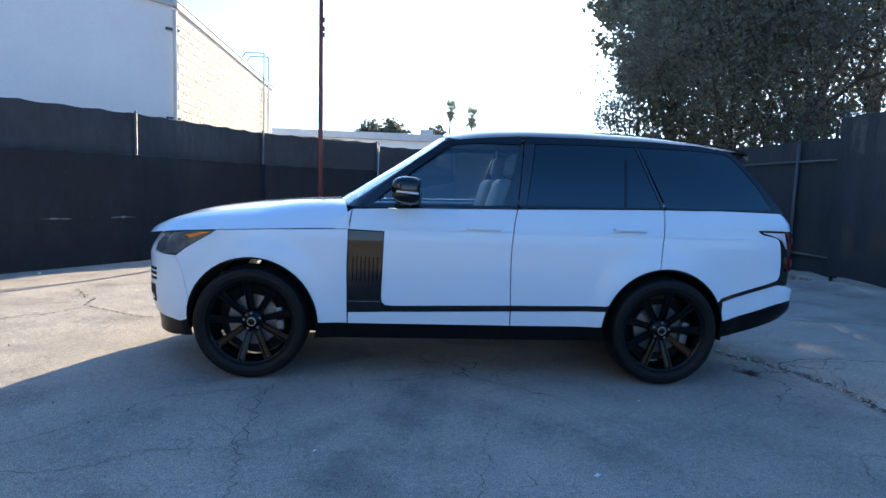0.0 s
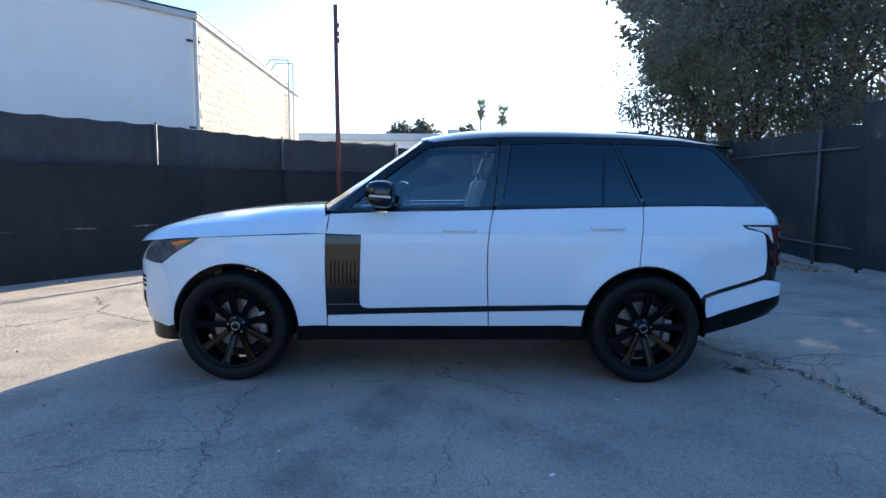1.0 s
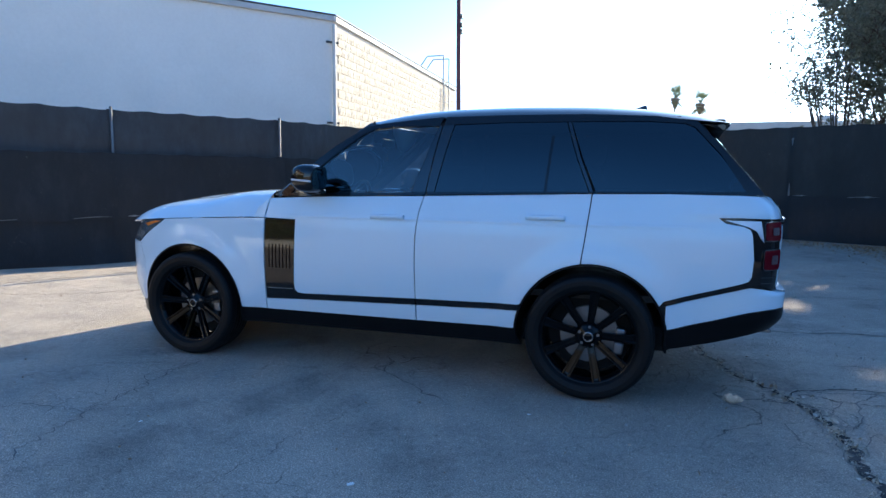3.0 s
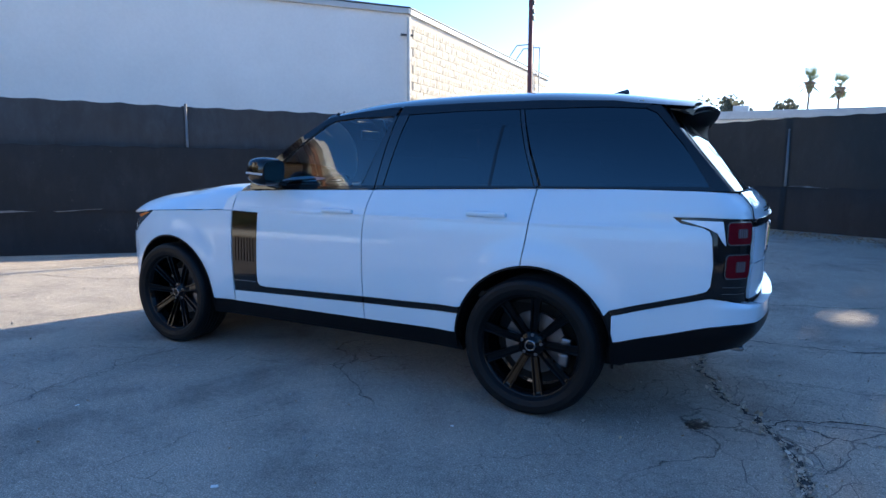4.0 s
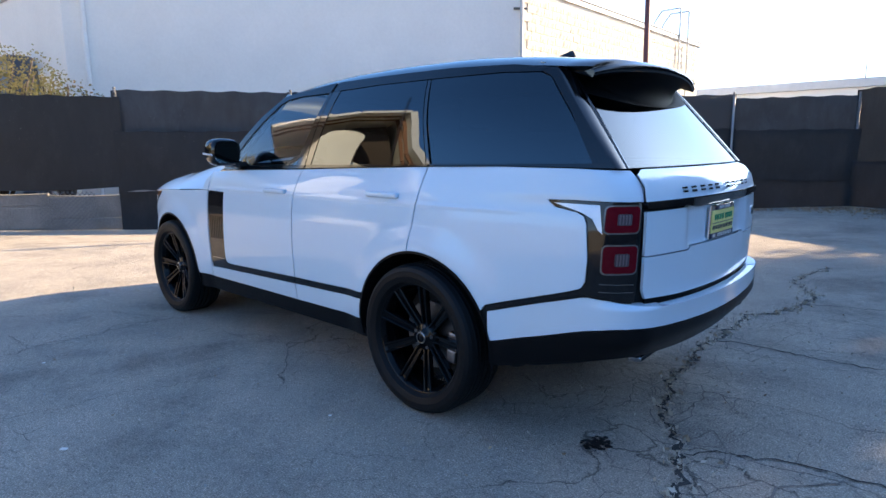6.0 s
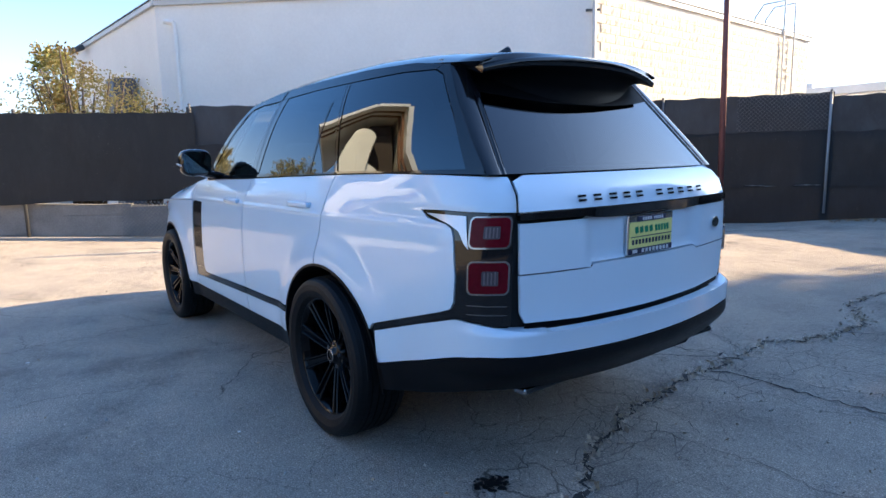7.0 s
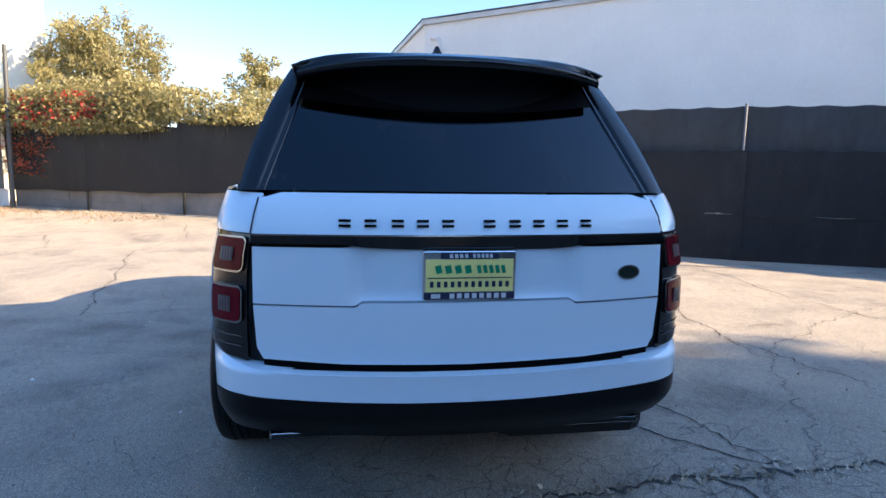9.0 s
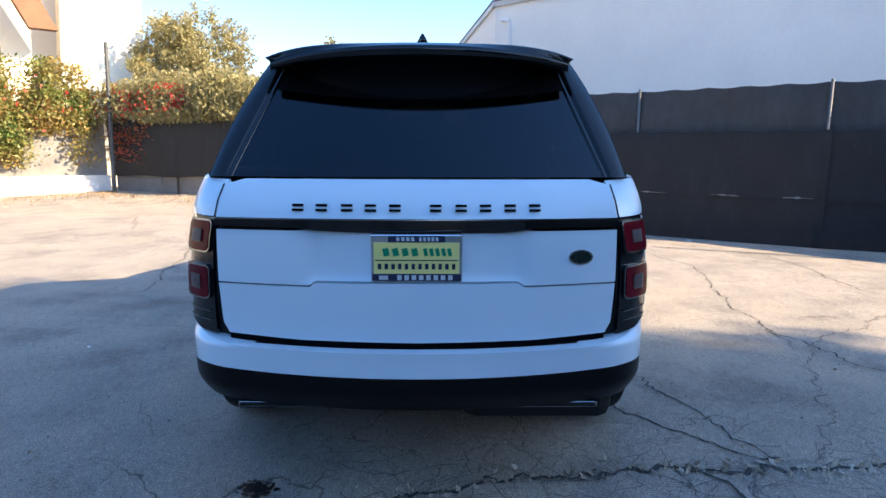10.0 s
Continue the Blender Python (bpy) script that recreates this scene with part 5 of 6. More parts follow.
        for x in (x0 + 0.02, x1 - 0.02):
            add_box(bm, (0.035, 0.035, 0.026), Matrix.Translation((x, y - 0.008, z)), 0.008)
        if flip:
            bmesh.ops.transform(bm, matrix=Matrix.Diagonal((1, -1, 1, 1)), verts=bm.verts)
            bmesh.ops.reverse_faces(bm, faces=bm.faces)
        part("door_handle", bm, M_WHITE, door_ob, "white door handle", smooth=True)
    # dark inner wall seen through the gaps
    inner = [(-2.2, 0.40), (-1.95, 0.40)] + arc(-1.461, Z_HUB, R_ARCH - 0.012, 176, 4) + [(-0.98, 0.33), (1.0, 0.33)] + arc(1.461, Z_HUB, R_ARCH - 0.012, 176, 4) + [(1.95, 0.50), (2.58, 0.66), (2.62, 1.235), (1.9, 1.250), (0.4, 1.215), (-0.75, 1.185), (-0.82, 1.04), (-1.7, 1.00), (-2.25, 0.95)]
    part("inner_panel", panel_bm(inner, flank_point, 0.02, 0.09, flip, -0.016), M_DARK, car, smooth=True)
    # arch lips and wheel wells
    for cx in (-1.461, 1.461):
        bm = bmesh.new()
        rows = []
        for i in range(29):
            a = radians(-8 + 196 * i / 28)
            c, s_ = math.cos(a), math.sin(a)
            row = []
            for r, dy in ((R_ARCH + 0.002, -0.004), (R_ARCH - 0.010, -0.004), (R_ARCH - 0.016, 0.03), (R_ARCH - 0.02, 0.46)):
                p = flank_point(cx + r * c, Z_HUB + r * s_)
                row.append(bm.verts.new((p.x, (p.y + dy) * (-1 if flip else 1), p.z)))
            rows.append(row)
        for a, b in zip(rows, rows[1:]):
            for j in range(3):
                bm.faces.new((a[j], b[j], b[j + 1], a[j + 1]))
        part("arch_liner", bm, M_SATIN, car, "black wheel arch liner")


build_side(False)
build_side(True)


def build_wheel():
    """One alloy wheel with tyre, lying in the x-z plane, its face towards -y."""
    w = part("wheel", revolve([(0.285, -0.085), (0.292, -0.098), (0.286, -0.102), (0.276, -0.092), (0.262, -0.06), (0.255, 0.02), (0.262, 0.10), (0.285, 0.11)], 56), M_RIM, car, "gloss black alloy wheel", smooth=True)
    tyre = [(0.284, -0.100), (0.300, -0.122), (0.330, -0.134), (0.356, -0.134), (0.374, -0.124), (0.383, -0.108), (0.3875, -0.085)]
    tread = []
    for d in (-0.07, -0.035, 0.0, 0.035, 0.07):
        tread += [(0.3895, d - 0.012), (0.3895, d + 0.006), (0.382, d + 0.008), (0.382, d + 0.013), (0.3895, d + 0.015)]
    tyre += tread + [(0.3875, 0.09), (0.374, 0.124), (0.33, 0.134), (0.284, 0.105)]
    part("tyre", revolve(tyre, 64), M_TYRE, w, "black rubber tyre", smooth=False)
    part("brake_disc", revolve([(0.0, 0.01), (0.178, 0.01), (0.178, 0.035), (0.0, 0.035)], 40), M_STEEL, w)
    part("barrel", revolve([(0.258, 0.09), (0.10, 0.11), (0.0, 0.11)], 32), M_DARK, w)
    bm = bmesh.new()
    for z in (-0.045, 0.045):
        add_box(bm, (0.06, 0.06, 0.075), Matrix.Translation((0.185, -0.012, z)), 0.012)
    part("caliper", bm, M_STEEL, w)
    for i in range(9):
        bm = bmesh.new()
        a = radians(40 * i + 90)
        # each spoke: two ridges with a groove between, sinking towards the hub
        secs = []
        for r, wd, y, dp in ((0.052, 0.0215, -0.046, 0.03), (0.11, 0.0225, -0.060, 0.030), (0.19, 0.0255, -0.078, 0.030), (0.262, 0.029, -0.092, 0.024), (0.281, 0.030, -0.096, 0.02)):
            secs.append([bm.verts.new((r, y + yy * dp, t * wd)) for t, yy in ((-1, 1.0), (-0.97, 0.10), (-0.88, 0.0), (-0.60, 0.0), (-0.48, 0.12), (-0.42, 0.5), (0.42, 0.5), (0.48, 0.12), (0.60, 0.0), (0.88, 0.0), (0.97, 0.10), (1, 1.0))])
        for p, q in zip(secs, secs[1:]):
            for j in range(11):
                bm.faces.new((p[j], p[j + 1], q[j + 1], q[j]))
        bmesh.ops.transform(bm, matrix=Matrix.Rotation(-a, 4, "Y"), verts=bm.verts)
        part("spoke", bm, M_RIM, w)
    part("hub", revolve([(0.0, -0.072), (0.034, -0.070), (0.040, -0.060), (0.060, -0.052), (0.078, -0.045), (0.085, -0.02)], 32), M_RIM, w, smooth=True)
    part("centre_cap", revolve([(0.024, -0.0735), (0.0285, -0.075), (0.033, -0.0725), (0.033, -0.069)], 28), M_DULLCHROME, w, "dull silver ring on the hub cap", smooth=True)
    for i in range(5):
        a = radians(72 * i + 18)
        c = Vector((0.058 * math.cos(a), -0.056, 0.058 * math.sin(a)))
        part("wheel_nut", rod(c, c + Vector((0, 0.02, 0)), 0.0095, sides=6), M_STEEL, w)
    return w


wheel = build_wheel()


def place_wheel(ob, x, y, turn):
    ob.matrix_local = pose(x, y, Z_HUB + 0.003, 0, turn, 180 if y > 0 else 0)


def copy_part(ob, parent):
    made = {}
    for o in (ob, *ob.children_recursive):
        made[o] = o.copy()
        scene.collection.objects.link(made[o])
        made[o].parent = made.get(o.parent, parent)
    return made[ob]


place_wheel(wheel, -1.461, -0.862, -6)
for x, y, turn in ((1.461, -0.862, 7), (-1.461, 0.862, 10), (1.461, 0.862, 30)):
    place_wheel(copy_part(wheel, car), x, y, turn)

# ---- car: tail ----
gate_up = [(-0.664, 1.238), (-0.60, 1.256), (0.60, 1.256), (0.664, 1.238), (0.684, 1.129), (-0.684, 1.129)]
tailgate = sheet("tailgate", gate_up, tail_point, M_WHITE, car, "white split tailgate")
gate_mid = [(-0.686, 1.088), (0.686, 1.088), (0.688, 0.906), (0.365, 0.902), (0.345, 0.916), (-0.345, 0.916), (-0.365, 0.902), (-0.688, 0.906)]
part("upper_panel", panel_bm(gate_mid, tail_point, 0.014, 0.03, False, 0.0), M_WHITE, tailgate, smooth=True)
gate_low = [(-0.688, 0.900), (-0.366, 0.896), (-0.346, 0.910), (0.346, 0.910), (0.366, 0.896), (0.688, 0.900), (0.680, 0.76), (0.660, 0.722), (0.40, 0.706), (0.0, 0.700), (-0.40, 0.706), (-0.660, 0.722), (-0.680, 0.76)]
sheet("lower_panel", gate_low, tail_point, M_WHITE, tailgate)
sheet("tail_strip", [(-0.686, 1.126), (0.686, 1.126), (0.686, 1.100), (0.36, 1.098), (0.22, 1.084), (-0.16, 1.090), (-0.36, 1.098), (-0.686, 1.100)], tail_point, M_GLOSS, tailgate, "gloss black strip across the tailgate", thick=0.03, lift=0.010)
sheet("strip_lip", [(-0.686, 1.129), (0.686, 1.129), (0.686, 1.124), (-0.686, 1.124)], tail_point, M_DULLCHROME, tailgate, thick=0.01, lift=0.011)
# black strip laid in where the gap above the bumper is dark
sheet("gate_seal", [(-0.66, 0.722), (-0.40, 0.706), (0.0, 0.700), (0.40, 0.706), (0.66, 0.722), (0.66, 0.698), (0.40, 0.684), (0.0, 0.678), (-0.40, 0.684), (-0.66, 0.698)], tail_point, M_VOID, tailgate, "black strip put in for the dark gap above the bumper", thick=0.004, lift=-0.003)
for sgn in (-1, 1):
    line = [(sgn * 0.6695, 1.240), (sgn * 0.6735, 1.239), (sgn * 0.6935, 1.129), (sgn * 0.6895, 1.129)]
    sheet("shut_line", line, tail_point, M_VOID, tailgate, thick=0.004, lift=0.0012)
inner_tail = [(-0.70, 1.25), (0.70, 1.25), (0.72, 0.70), (0.60, 0.62), (-0.60, 0.62), (-0.72, 0.70)]
part("tail_inner", panel_bm(inner_tail, tail_point, 0.02, 0.08, False, -0.028), M_DARK, car, smooth=True)
# name across the tailgate as plain bars, two for each character
for x in (525, 568, 614, 656.5, 700, 772.5, 818, 861.5, 906, 951):
    y = (x - 738.5) / 538
    for z0, z1, w0, w1 in ((1.153, 1.1605, -0.019, 0.019), (1.1685, 1.176, -0.019, 0.019)):
        part("letter_bar", panel_bm([(y + w0, z0), (y + w1, z0), (y + w1, z1), (y + w0, z1)], tail_point, 0.004, 0.02, False, 0.004), M_VOID, tailgate)
badge = sheet("badge", [(0.557 + 0.043 * math.cos(a), 0.997 + 0.026 * math.sin(a)) for a in (2 * math.pi * i / 28 for i in range(28))], tail_point, M_CHROME, tailgate, "small oval badge", thick=0.008, step=0.02, lift=0.006)
sheet("badge_face", [(0.557 + 0.037 * math.cos(a), 0.997 + 0.021 * math.sin(a)) for a in (2 * math.pi * i / 28 for i in range(28))], tail_point, surface("dark_green_enamel", (0.010, 0.018, 0.015), 0.2, bump=0.0), badge, thick=0.004, step=0.02, lift=0.0075)

# licence plate: yellow card in a chrome frame, its print as bars
plate = part("licence_plate", box((0.012, 0.306, 0.160), bevel=0.004), M_CHROME, car, "yellow dealer plate in a dark frame")
plate.matrix_local = pose(2.588, 0.0, 0.999, 0, 1.5, 0)
part("plate_card", box((0.004, 0.286, 0.106), (0.0075, 0, 0.0)), M_PLATE, plate)
part("frame_bar", box((0.006, 0.298, 0.024), (0.008, 0, -0.066), bevel=0.002), M_NAVY, plate)
part("frame_bar", box((0.006, 0.190, 0.022), (0.008, 0.0, 0.065), bevel=0.002), M_NAVY, plate)
part("print_bar", box((0.002, 0.276, 0.003), (0.0105, 0, -0.007)), M_NAVY, plate)
for y0, y1, z, count, ht, slant, m in ((-0.118, 0.010, 0.021, 4, 0.026, 12, M_GREEN), (0.020, 0.120, 0.021, 5, 0.026, 12, M_GREEN), (-0.135, 0.135, -0.028, 12, 0.019, 0, M_NAVY),
                                            (-0.070, 0.125, -0.066, 8, 0.016, 0, M_SILVERP), (-0.130, -0.092, -0.066, 1, 0.014, 0, M_SILVERP), (-0.070, -0.004, 0.065, 4, 0.013, 10, M_SILVERP), (0.006, 0.075, 0.065, 5, 0.013, 10, M_SILVERP)):
    step = (y1 - y0) / count
    for i in range(count):
        y = y0 + step * (i + 0.5)
        x = 0.0105 if m is not M_SILVERP else 0.0118
        thin = 0.50 if m is M_NAVY else 0.62
        part("print_bar", box((0.002, step * (0.8 if count == 1 else thin), ht), (x, y, z), (slant, 0, 0)), m, plate)

# rear window, spoiler and the trim beside the glass
sheet("rear_glass", [(-0.668, 1.262), (0.668, 1.262), (0.535, 1.690), (-0.535, 1.690)], rear_glass_point, M_TINT_REAR, car, "dark tinted rear window", thick=0.004)
# black band painted in where the glass mirrors the spoiler
reflected_dark = [(v * 0.056, 1.541 + 0.046 * (v / 10) ** 2) for v in range(-10, 11)] + [(0.535, 1.692), (-0.535, 1.692)]
sheet("glass_band", reflected_dark, rear_glass_point, M_VOID, car, "painted black spoiler reflection along the top of the glass", thick=0.003, lift=0.002)
for s in (-1, 1):
    bm = bmesh.new()
    rows = []
    for i in range(15):
        z = 1.262 + (1.70 - 1.262) * i / 14
        yg = 0.670 - 0.136 * i / 14
        xg = rear_glass_x(yg, z)
        edge = cabin_point(2.412 - (z - 1.268) * 0.845, z)
        xe, ye = edge.x, abs(edge.y) + 0.001
        pts = [(xg + 0.001, yg - 0.014), (xg + 0.007, yg - 0.012), (xg + 0.007, yg), (xg - 0.004, yg + 0.004), (xg + 0.006, yg + 0.010), (xg + 0.007, yg + 0.3 * (ye - yg)), ((xg + xe) / 2 + 0.008, yg + 0.66 * (ye - yg)), (xe + 0.007, yg + 0.88 * (ye - yg)), (xe, ye)]
        rows.append([bm.verts.new((x, s * y, z)) for x, y in pts])
    for a, b in zip(rows, rows[1:]):
        for j in range(8):
            bm.faces.new((a[j], a[j + 1], b[j + 1], b[j]) if s < 0 else (a[j], b[j], b[j + 1], a[j + 1]))
    part("rear_glass_trim", bm, M_GLOSS, car, smooth=True)


def build_spoiler():
    bm = bmesh.new()
    rows = []
    for i in range(41):
        v = -1 + 2 * i / 40
        q = v * v
        a = roof_point(2.06, v)
        b = roof_point(2.20, v)
        edge = Vector((2.290 - 0.085 * q, v * 0.567, 1.736 - 0.026 * q - 0.024 * q * q))
        lip = edge + Vector((-0.008, 0, -0.034))
        yl = v * 0.552
        zl = 1.545 + 0.148 * q
        low = Vector((rear_glass_x(yl, zl) + 0.006, yl, zl))
        under = [lip.lerp(low, t) + Vector((-0.030 * math.sin(math.pi * t) * (1 - 0.5 * q), 0, 0.006 * math.sin(math.pi * t))) for t in (0.12, 0.3, 0.5, 0.7, 0.88)]
        round_lip = [edge + Vector(o) for o in ((-0.022, 0, 0.0035), (-0.012, 0, 0.001), (-0.005, 0, -0.003), (-0.001, 0, -0.009), (0.0, 0, -0.018))]
        section = [a, b, (b + edge) / 2 + Vector((0, 0, 0.004)), *round_lip, lip, *under, low]
        rows.append([bm.verts.new(p) for p in section])
        if i == 0:
            end_lo = section
        end_hi = section
    for p, q in zip(rows, rows[1:]):
        for j in range(len(p) - 1):
            bm.faces.new((p[j], p[j + 1], q[j + 1], q[j]))
    sp = part("spoiler", bm, M_GLOSS, car, "gloss black roof spoiler", smooth=True)
    sp.data.materials.append(M_VOID)
    for f in sp.data.polygons:
        if f.index % 14 > 7:
            f.material_index = 1
    for ends, s in ((end_lo, -1), (end_hi, 1)):
        bm = bmesh.new()
        vs = [bm.verts.new(p) for p in ends]
        hub = bm.verts.new(sum(ends, Vector()) / len(ends))
        for i in range(len(vs)):
            tri = (vs[i], vs[(i + 1) % len(vs)], hub)
            bm.faces.new(tri if s > 0 else tri[::-1])
        part("spoiler_end", bm, M_GLOSS, car)


build_spoiler()

# rear bumper in white above and black below, all round the back
def bumper_band(name, top, low, m, label, lift=0.0):
    bm = bmesh.new()
    us = [1.90 + (U_PLAN[-1] - 1.90) * i / 60 for i in range(61)]
    cols = []
    for u in us:
        zt, zl = top(u), low(u)
        cols.append([bumper_point(u, zl + (zt - zl) * k / 10) for k in range(11)])
    full = cols + [[Vector((p.x, -p.y, p.z)) for p in c] for c in cols[-2::-1]]
    grid = [[bm.verts.new(p) for p in c] for c in full]
    for a, b in zip(grid, grid[1:]):
        for j in range(10):
            bm.faces.new((a[j], b[j], b[j + 1], a[j + 1]))
    # turn the upper and lower edges in
    for j, sgn in ((10, 1), (0, -1)):
        back = [bm.verts.new(v[j].co + Vector((-0.05 if abs(v[j].co.y) < 0.8 else -0.0, 0.045 * (1 if v[j].co.y < 0 else -1) * (abs(v[j].co.y) > 0.6), 0.0))) for v in grid]
        rim = [bm.verts.new(v[j].co) for v in grid]
        for i in range(len(grid) - 1):
            q = (rim[i], rim[i + 1], back[i + 1], back[i])
            bm.faces.new(q if sgn < 0 else q[::-1])
    return part(name, bm, m, car, label, smooth=True)


U_T = [1.90, 1.93, 2.16, 2.36, 2.45, 2.55, 2.70]


def edge_line(heights, middle):
    """Height along the bumper: the given steps round the corner, then an even sweep to the middle."""
    def line(u):
        if u <= 2.70:
            return float(np.interp(u, U_T, heights))
        t = (u - 2.70) / (U_PLAN[-1] - 2.70)
        return heights[-1] + (middle - heights[-1]) * (1 - (1 - t) ** 2)
    return line


bumper_band("rear_bumper", edge_line([0.609, 0.616, 0.683, 0.735, 0.724, 0.706, 0.690], 0.678), edge_line([0.468, 0.474, 0.535, 0.592, 0.608, 0.612, 0.604], 0.588), M_WHITE, "white rear bumper")
bumper_band("bumper_skirt", edge_line([0.462, 0.468, 0.529, 0.586, 0.602, 0.606, 0.598], 0.582), edge_line([0.345, 0.350, 0.392, 0.440, 0.460, 0.468, 0.464], 0.440), M_SATIN, "black lower rear bumper")
for s in (-1, 1):
    bm = bmesh.new()
    add_box(bm, (0.06, 0.300, 0.026), pose(2.470, s * 0.505, 0.440, s * 3.4, 0, s * -7), 0.008)
    part("exhaust_trim", bm, M_DULLCHROME, car, "slim chrome exhaust trim")
    bm = bmesh.new()
    add_box(bm, (0.062, 0.286, 0.015), pose(2.4715, s * 0.505, 0.4405, s * 3.4, 0, s * -7), 0.004)
    part("exhaust_opening", bm, M_DARK, car)
part("tow_cover", box((0.30, 0.9, 0.08), (2.36, 0, 0.47), bevel=0.03), M_SATIN, car)
part("silencer", box((0.34, 0.60, 0.17), (2.20, 0.46, 0.395), bevel=0.06), M_DARK, car, "dark exhaust silencer")
part("silencer", box((0.30, 0.42, 0.13), (2.12, -0.50, 0.43), bevel=0.05), M_DARK, car, "dark exhaust silencer")

# ---- car: roof, bonnet, windscreen ----
def loft(name, point, xs, vs, m, label, thick=0.0):
    bm = bmesh.new()
    grid = [[bm.verts.new(point(x, v)) for v in vs] for x in xs]
    for a, b in zip(grid, grid[1:]):
        for j in range(len(vs) - 1):
            bm.faces.new((a[j], b[j], b[j + 1], a[j + 1]))
    return part(name, bm, m, car, label, smooth=True)


loft("roof", roof_point, np.linspace(-0.15, 2.07, 46), np.linspace(-1, 1, 41), M_GLOSS, "gloss black roof")
loft("bonnet", lambda x, v: hood_point(x + 0.10 * abs(v) ** 3 * (x + 2.28) / 1.35, v), np.linspace(-2.28, -0.90, 36), np.linspace(-0.998, 0.998, 49), M_WHITE, "white clamshell bonnet")
sheet("windscreen", [(-0.70, 1.225), (0.70, 1.225), (0.60, 1.745), (-0.60, 1.745)], lambda y, z: screen_point(-y, z), M_SCREEN, car, "windscreen", thick=0.005)
for s in (-1, 1):
    bm = bmesh.new()
    rows = []
    for i in range(13):
        z = 1.20 + 0.515 * i / 12
        yi = 0.70 - 0.10 * i / 12
        p = screen_point(yi, z)
        e = cabin_point(p.x + 0.14 - 0.05 * i / 12, z)
        rows.append([bm.verts.new((p.x, s * (yi - 0.01), z)), bm.verts.new(((p.x + e.x) / 2 - 0.025, s * ((yi + abs(e.y)) / 2 + 0.012), z + 0.012)), bm.verts.new((e.x + 0.03, s * (abs(e.y) + 0.002), z))])
    for a, b in zip(rows, rows[1:]):
        for j in range(2):
            bm.faces.new((a[j], a[j + 1], b[j + 1], b[j]) if s > 0 else (a[j], b[j], b[j + 1], a[j + 1]))
    part("pillar_cover", bm, M_GLOSS, car, smooth=True)
bm = bmesh.new()
add_box(bm, (0.16, 1.10, 0.05), Matrix.Translation((-0.91, 0, 1.200)), 0.015)
part("scuttle", bm, M_SATIN, car)
for y0, y1 in ((-0.34, 0.08), (0.12, 0.4)):
    bm = add_rod(bmesh.new(), (-0.90, y0, 1.244), (-0.89, y1, 1.262), 0.009)
    part("wiper", bm, M_SATIN, car)

# ---- car: nose ----
nose = [(-2.007, 0.826), (-2.12, 0.828), (-2.26, 0.842), (-2.295, 0.90), (-2.25, 0.965), (-2.60, 0.955), (-2.90, 0.945), (float(U_PLAN[0]), 0.94), (float(U_PLAN[0]), 0.42), (-2.6, 0.41), (-2.2, 0.385), (-1.99, 0.37), (-1.922, 0.39), (-1.896, 0.540), (-1.939, 0.69)]
for flip in (False, True):
    fb = sheet("front_bumper", nose, flank_point, M_WHITE, car, "white front bumper", flip)
    sheet("bumper_lip", [(float(U_PLAN[0]), 0.415), (-2.6, 0.405), (-2.2, 0.380), (-2.0, 0.365), (-1.93, 0.40), (-1.905, 0.34), (-1.90, 0.27), (-2.1, 0.25), (-2.6, 0.25), (float(U_PLAN[0]), 0.25)], flank_point, M_SATIN, fb, flip=flip, lift=-0.01)
    for z in (0.70, 0.665, 0.63):
        sheet("bumper_slot", [(-2.36, z), (-2.215, z + 0.004), (-2.215, z + 0.025), (-2.36, z + 0.023)], flank_point, M_VOID, fb, flip=flip, thick=0.006, lift=0.001)
    sheet("air_intake", [(-2.40, 0.595), (-2.235, 0.600), (-2.23, 0.50), (-2.26, 0.47), (-2.40, 0.465)], flank_point, M_VOID, fb, flip=flip, thick=0.008, lift=0.001)
sheet_grille = [(float(U_PLAN[0]), 0.92), (-2.95, 0.92), (-2.85, 0.80), (float(U_PLAN[0]), 0.78)]
for flip in (False, True):
    sheet("grille", sheet_grille, flank_point, M_GLOSS, car, "black grille", flip, lift=0.004)

# under the body
bm = bmesh.new()
add_box(bm, (3.9, 1.5, 0.16), Matrix.Translation((0.0, 0, 0.36)), 0.04)
add_box(bm, (0.5, 1.3, 0.1), Matrix.Translation((2.2, 0, 0.50)), 0.03)
add_box(bm, (0.12, 1.4, 0.12), Matrix.Translation((-1.461, 0, 0.37)))
add_box(bm, (0.12, 1.4, 0.12), Matrix.Translation((1.461, 0, 0.37)))
part("underbody", bm, M_DARK, car)
part("bulkhead", box((0.05, 1.3, 0.66), (-0.95, 0, 0.77)), M_DARK, car)

